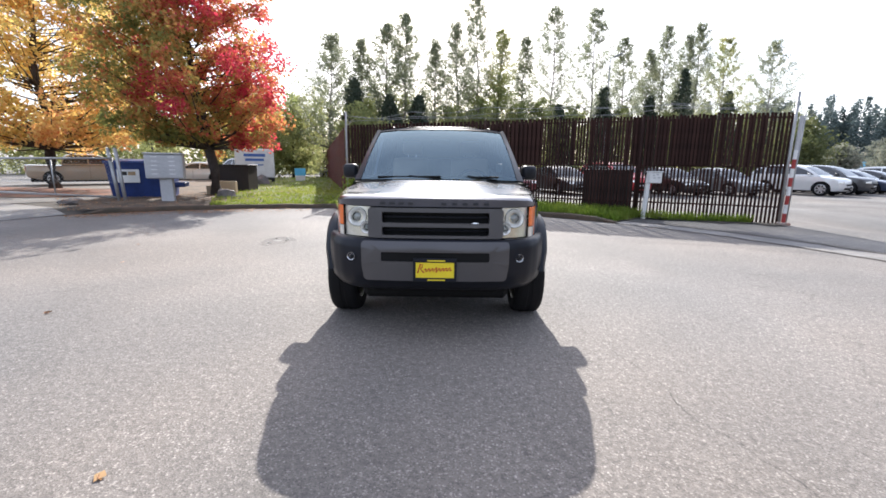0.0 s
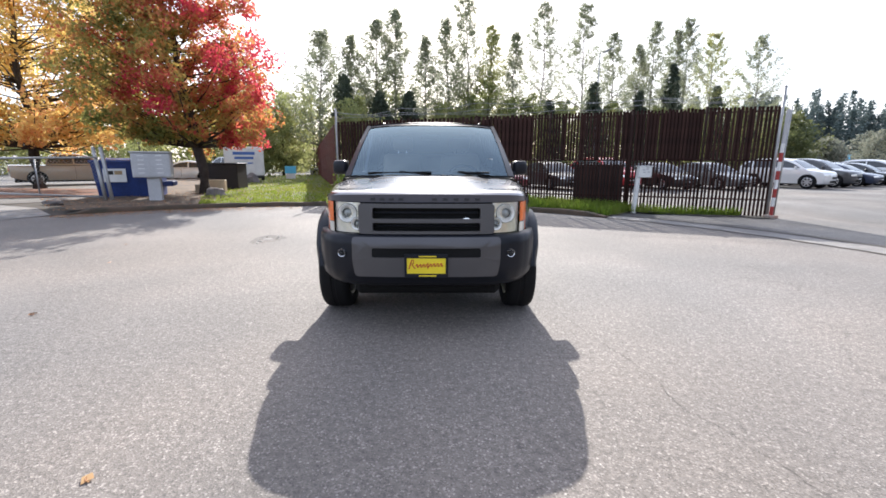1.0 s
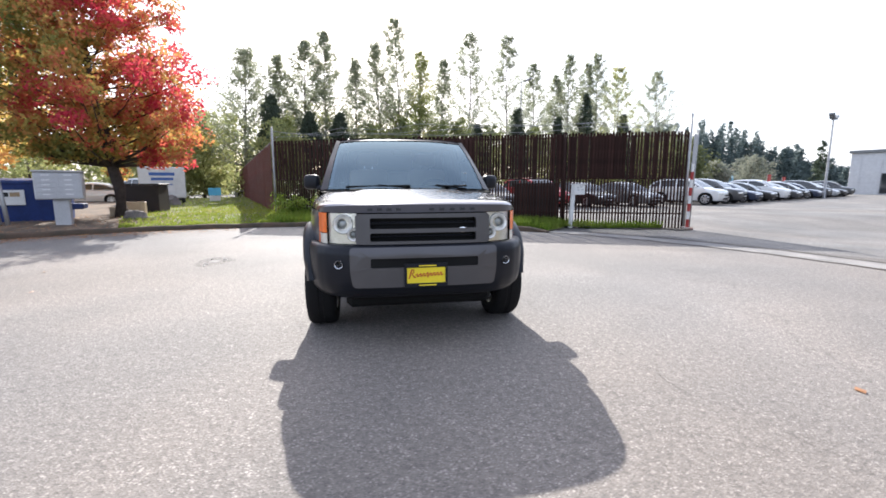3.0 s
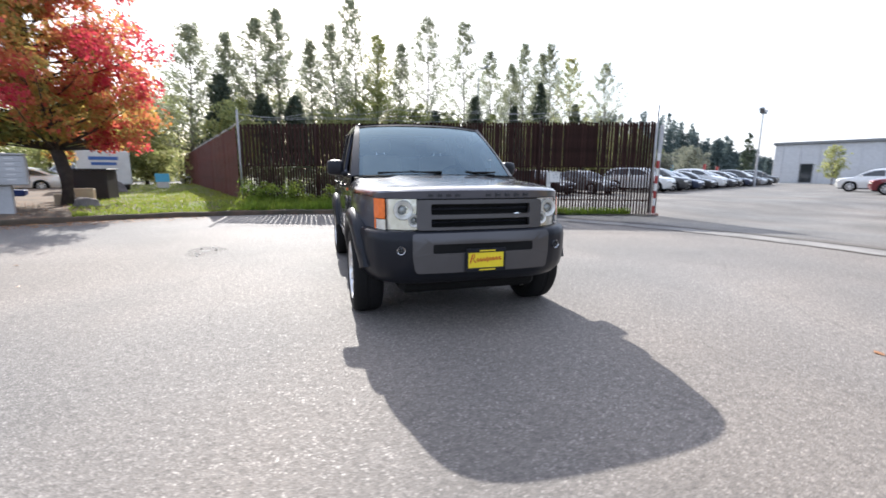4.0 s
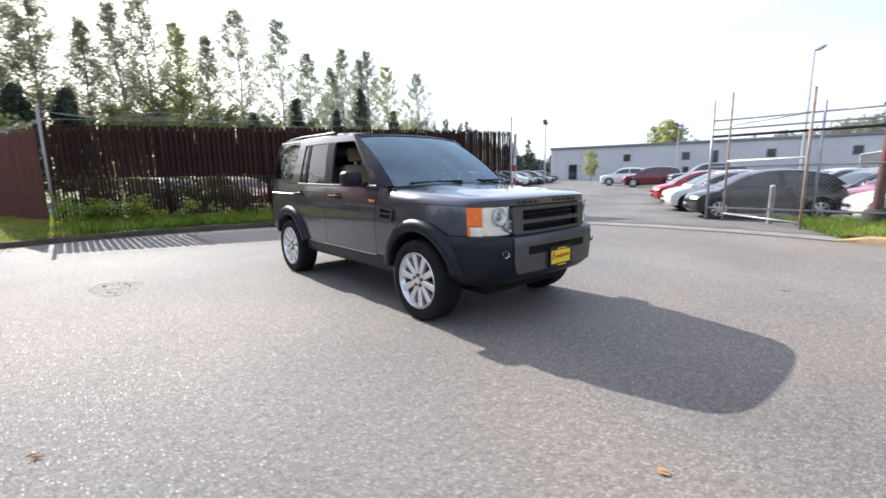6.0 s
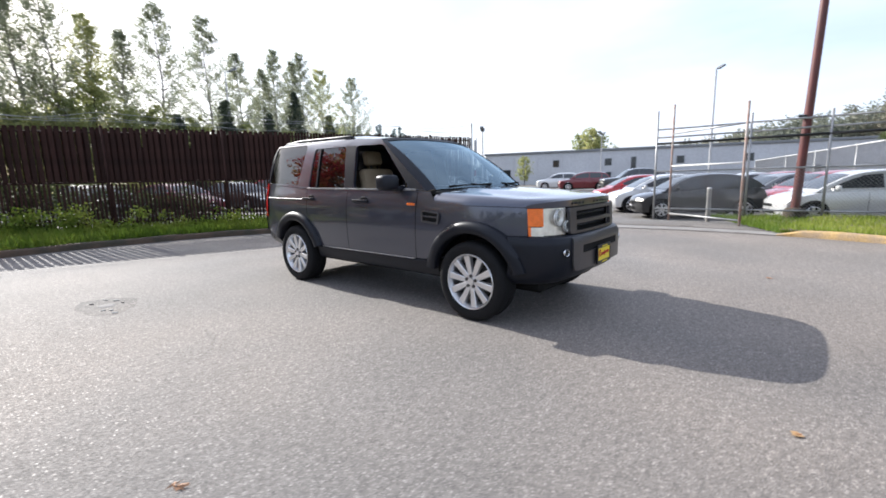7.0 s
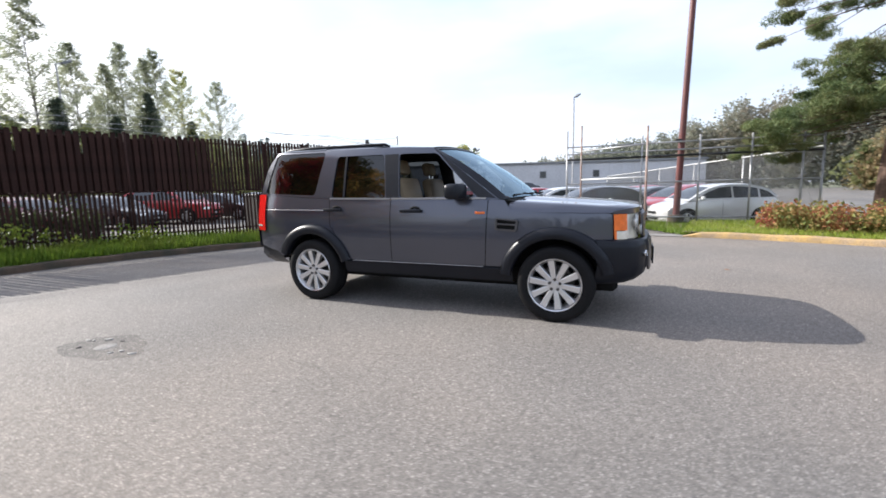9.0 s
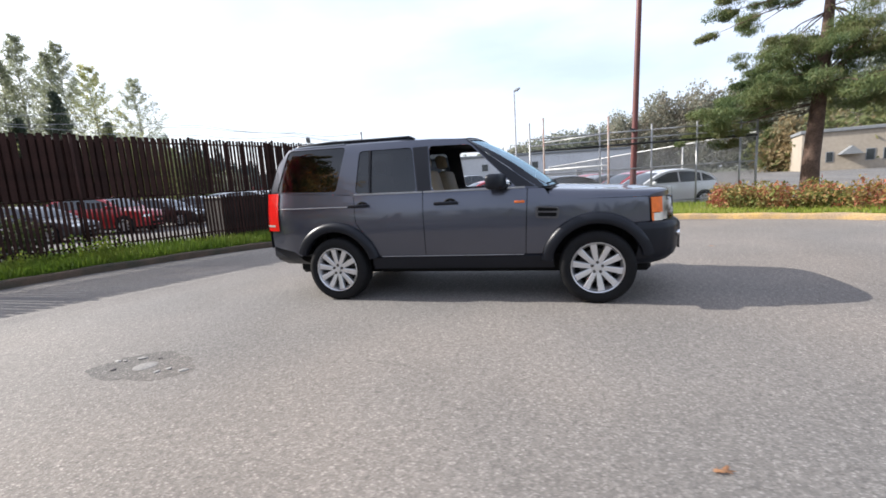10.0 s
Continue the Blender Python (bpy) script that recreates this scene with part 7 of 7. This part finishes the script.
def bumper_y(x):
    return interp(BPLAN, abs(x))


part("bumper_panel", region(round_poly([(-0.535, 0.488), (0.535, 0.488), (0.555, 0.60), (0.555, 0.785), (-0.555, 0.785), (-0.555, 0.60)], 0.03),
                            [round_poly([(-0.405, 0.635), (0.405, 0.635), (0.405, 0.705), (-0.405, 0.705)], 0.015)], lin(-0.45, 0.45, 12), [0.55, 0.62, 0.72],
                            lambda x, z: Vector((x, bumper_y(x) - 0.016 + 0.022 * smooth01(0.75, 0.79, z), z)), 0.02),
     M["bezel"], bump, "satin grey centre panel", smooth=35)
part("bumper_slot", box(bmesh.new(), (-0.41, -0.837, 0.63), (0.41, -0.80, 0.71)), M["plastic_rough"], bump, "black lower intake")
part("valance", box(bmesh.new(), (-0.52, -0.64, 0.34), (0.52, -0.3, 0.42), 0.03), M["plastic_rough"], car)
plate = part("licence_plate", box(bmesh.new(), (-0.150, -0.872, 0.505), (0.150, -0.866, 0.652), 0.002), M["plate_yellow"], car, "yellow dealer plate with red print")
for nm, x0, x1, z0, z1 in (("plate_frame", -0.161, 0.161, 0.636, 0.666), ("plate_frame", -0.161, 0.161, 0.490, 0.520), ("plate_frame", -0.161, -0.143, 0.520, 0.636), ("plate_frame", 0.143, 0.161, 0.520, 0.636)):
    part(nm, box(bmesh.new(), (x0, -0.876, z0), (x1, -0.862, z1), 0.002), M["plastic"], plate)
bm = bmesh.new()      # an unreadable line of slanted script
ring_sweep(bm, [(-0.128, -0.8735, 0.556), (-0.118, -0.8735, 0.59), (-0.108, -0.8735, 0.622), (-0.092, -0.8735, 0.620), (-0.094, -0.8735, 0.600), (-0.108, -0.8735, 0.590), (-0.096, -0.8735, 0.574), (-0.082, -0.8735, 0.560)], [0.0042] * 8, 5)
pts = []
for k in range(61):
    f = k / 60
    w = 0.013 * math.sin(f * 50) * (1.0 if not 0.40 < f < 0.48 else 1.9)
    pts.append((-0.078 + 0.203 * f + 0.35 * w, -0.8735, 0.578 + 0.010 * f + w))
ring_sweep(bm, pts, [0.0034] * 61, 5)
part("plate_print", bm, M["plate_red"], plate, "dark red line of script")
for z in (0.499, 0.645):
    part("frame_print", box(bmesh.new(), (-0.055, -0.8785, z + 0.001), (0.075, -0.8765, z + 0.010)), M["plate_yellow"], plate)

# rear bumper, floor pan
bm = bmesh.new()
grid_sheet(bm, lin(-1, 1, 31), range(6), lambda q, k: Vector((q * (0.89 - (0.10, 0.03, 0, 0, 0.01, 0.05)[k]) * (1 - 0.03 * (abs(q) > 0.9)), interp([(0, 3.92), (0.7, 3.90), (0.88, 3.82), (1.0, 3.42)], abs(q)) - (0.12, 0.04, 0, 0, 0.01, 0.06)[k], (0.40, 0.46, 0.52, 0.62, 0.655, 0.66)[k])))
part("rear_bumper", bm, M["plastic"], car, "charcoal rear bumper", smooth=50)
part("underbody", box(bmesh.new(), (-0.60, -0.55, 0.26), (0.60, 3.6, 0.50), 0.04), M["plastic_rough"], car)
for sy, h in ((-0.30, 0.74), (0.30, 0.74), (2.55, 0.74), (3.2, 0.74)):
    part("bulkhead", box(bmesh.new(), (-0.60, sy - 0.02, 0.42), (0.60, sy + 0.02, h + 0.2)), M["plastic_rough"], car)
# unseen dark box under the bonnet, added to block light leaks
part("bay_light_block", box(bmesh.new(), (-0.72, -0.40, 0.87), (0.72, 0.44, 1.03), 0.02), M["plastic_rough"], car)
part("cabin_floor", box(bmesh.new(), (-0.80, 0.45, 0.505), (0.80, 3.7, 0.53)), M["dash"], car)

# cabin
bm = bmesh.new()
box(bm, (-0.76, 0.42, 0.75), (0.76, 0.98, 1.17), 0.06, seg=2)
box(bm, (-0.16, 0.9, 0.53), (0.16, 1.7, 0.85), 0.04)
part("dashboard", bm, M["dash"], car, "dark dashboard", smooth=40)
bm = bmesh.new()
m = Matrix.Translation((0.38, 1.02, 1.13)) @ Matrix.Rotation(radians(62), 4, "X")
R1, R2 = 0.19, 0.016
grid_sheet(bm, lin(0, 2 * math.pi, 25), lin(0, 2 * math.pi, 8), lambda a, b: m @ Vector(((R1 + R2 * math.cos(b)) * math.cos(a), (R1 + R2 * math.cos(b)) * math.sin(a), R2 * math.sin(b))))
sw = part("steering_wheel", bm, M["dash"], car, smooth=True)
bm = bmesh.new()
box(bm, (-0.17, -0.02, -0.012), (0.17, 0.02, 0.012), 0.006, m=m)
box(bm, (-0.05, -0.05, -0.02), (0.05, 0.05, 0.02), 0.01, m=m)
part("wheel_spoke", bm, M["dash"], sw)


def seat(x, y, w=0.50, bench=False):
    bm = bmesh.new()
    box(bm, (x - w / 2, y - 0.28, 0.62), (x + w / 2, y + 0.26, 0.82), 0.06, seg=2)
    s = part("seat", bm, M["leather"], car, "beige leather seat", smooth=40)
    part("backrest", box(bmesh.new(), (-w / 2, -0.07, 0.0), (w / 2, 0.07, 0.66), 0.06, seg=2, m=Matrix.Translation((x, y + 0.26, 0.80)) @ Matrix.Rotation(radians(-13), 4, "X")), M["leather"], s, smooth=40)
    for hx in ((x,) if not bench else (x - w * 0.33, x + w * 0.33)):
        bm = bmesh.new()
        box(bm, (-0.13, -0.05, 0.70), (0.13, 0.06, 0.88), 0.045, seg=2, m=Matrix.Translation((hx, y + 0.27, 0.80)) @ Matrix.Rotation(radians(-13), 4, "X"))
        part("headrest", bm, M["leather"], s, smooth=40)
        for dx in (-0.05, 0.05):
            part("headrest_stem", rod(bmesh.new(), (hx + dx, y + 0.42, 1.42), (hx + dx, y + 0.43, 1.52), 0.008), M["chrome"], s)


seat(-0.38, 1.45)
seat(0.38, 1.45)
seat(0.0, 2.38, 1.30, True)
part("rear_view_mirror", box(bmesh.new(), (-0.11, 1.10, 1.575), (0.11, 1.13, 1.64), 0.02, seg=2), M["dash"], car)
part("paper_tag", box(bmesh.new(), (0.60, 0.66, 1.28), (0.66, 0.668, 1.37)), M["white_paint"], car, "white paper tag behind the windscreen")
part("headliner", grid_sheet(bmesh.new(), lin(1.36, 3.4, 8), [-0.94, -0.5, 0, 0.5, 0.94], lambda y, s: roof_at(y, s) + Vector((0, 0, -0.04))), M["headliner"], car, smooth=True)


def wheel(cx, cy, sx):
    """An alloy wheel with ten spokes; its outer face looks to sx."""
    base = Matrix.Translation((cx, cy, WZ)) @ Matrix.Rotation(0 if sx > 0 else math.pi, 4, "Z")
    r = part("wheel", lathe(bmesh.new(), [(-0.11, 0.25), (-0.10, 0.232), (0.055, 0.222), (0.085, 0.228), (0.105, 0.243), (0.116, 0.246), (0.120, 0.254), (0.112, 0.260)], seg=48, m=base), M["alloy"], car, "ten-spoke alloy wheel", smooth=40)
    tp = [(-0.112, 0.255), (-0.122, 0.275), (-0.1275, 0.31), (-0.120, 0.345), (-0.10, 0.364), (-0.07, 0.3695), (-0.02, 0.371), (-0.015, 0.366), (0.015, 0.366), (0.02, 0.371), (0.07, 0.3695), (0.10, 0.364), (0.120, 0.345), (0.1275, 0.31), (0.122, 0.275), (0.112, 0.255)]
    part("tyre", lathe(bmesh.new(), tp, seg=56, m=base), M["tyre"], r, "black tyre", smooth=35)
    for k in range(10):
        bm = bmesh.new()
        rm = base @ Matrix.Rotation(2 * math.pi * (k + 0.25) / 10, 4, "X")
        v = [bm.verts.new(rm @ Vector(p)) for p in ((0.060, -0.026, 0.05), (0.060, 0.026, 0.05), (0.060, 0.037, 0.236), (0.060, -0.037, 0.236),
                                                    (0.092, -0.021, 0.05), (0.092, 0.021, 0.05), (0.108, 0.031, 0.238), (0.108, -0.031, 0.238))]
        for f in ((0, 1, 2, 3), (4, 5, 6, 7), (0, 1, 5, 4), (1, 2, 6, 5), (2, 3, 7, 6), (3, 0, 4, 7)):
            bm.faces.new([v[i] for i in f])
        bmesh.ops.recalc_face_normals(bm, faces=bm.faces)
        bmesh.ops.bevel(bm, geom=bm.edges[:], offset=0.004, segments=1, affect="EDGES")
        part("spoke", bm, M["alloy"], r)
    bm = bmesh.new()
    lathe(bm, [(0.05, 0.082), (0.084, 0.080), (0.093, 0.072), (0.088, 0.062), (0.088, 0.036), (0.102, 0.032), (0.104, 0.0)], seg=30, m=base)
    part("hub", bm, M["alloy"], r, smooth=35)
    for k in range(5):
        a = 2 * math.pi * k / 5 + 0.3
        bm = bmesh.new()
        lathe(bm, [(0.084, 0.017), (0.103, 0.015), (0.105, 0.0)], seg=6, m=base @ Matrix.Translation((0, 0.052 * math.cos(a), 0.052 * math.sin(a))))
        part("wheel_nut", bm, M["brake"], r)
    part("brake_disc", lathe(bmesh.new(), [(0.0, 0.0), (0.0, 0.172), (-0.03, 0.172), (-0.03, 0.0)], seg=32, m=base), M["brake"], r, smooth=35)
    part("rim_back", lathe(bmesh.new(), [(-0.04, 0.0), (-0.04, 0.222)], seg=24, m=base), M["plastic_rough"], r)


for sx in (-1, 1):
    for cy in (0.0, 2.885):
        wheel(sx * 0.822, cy, sx)
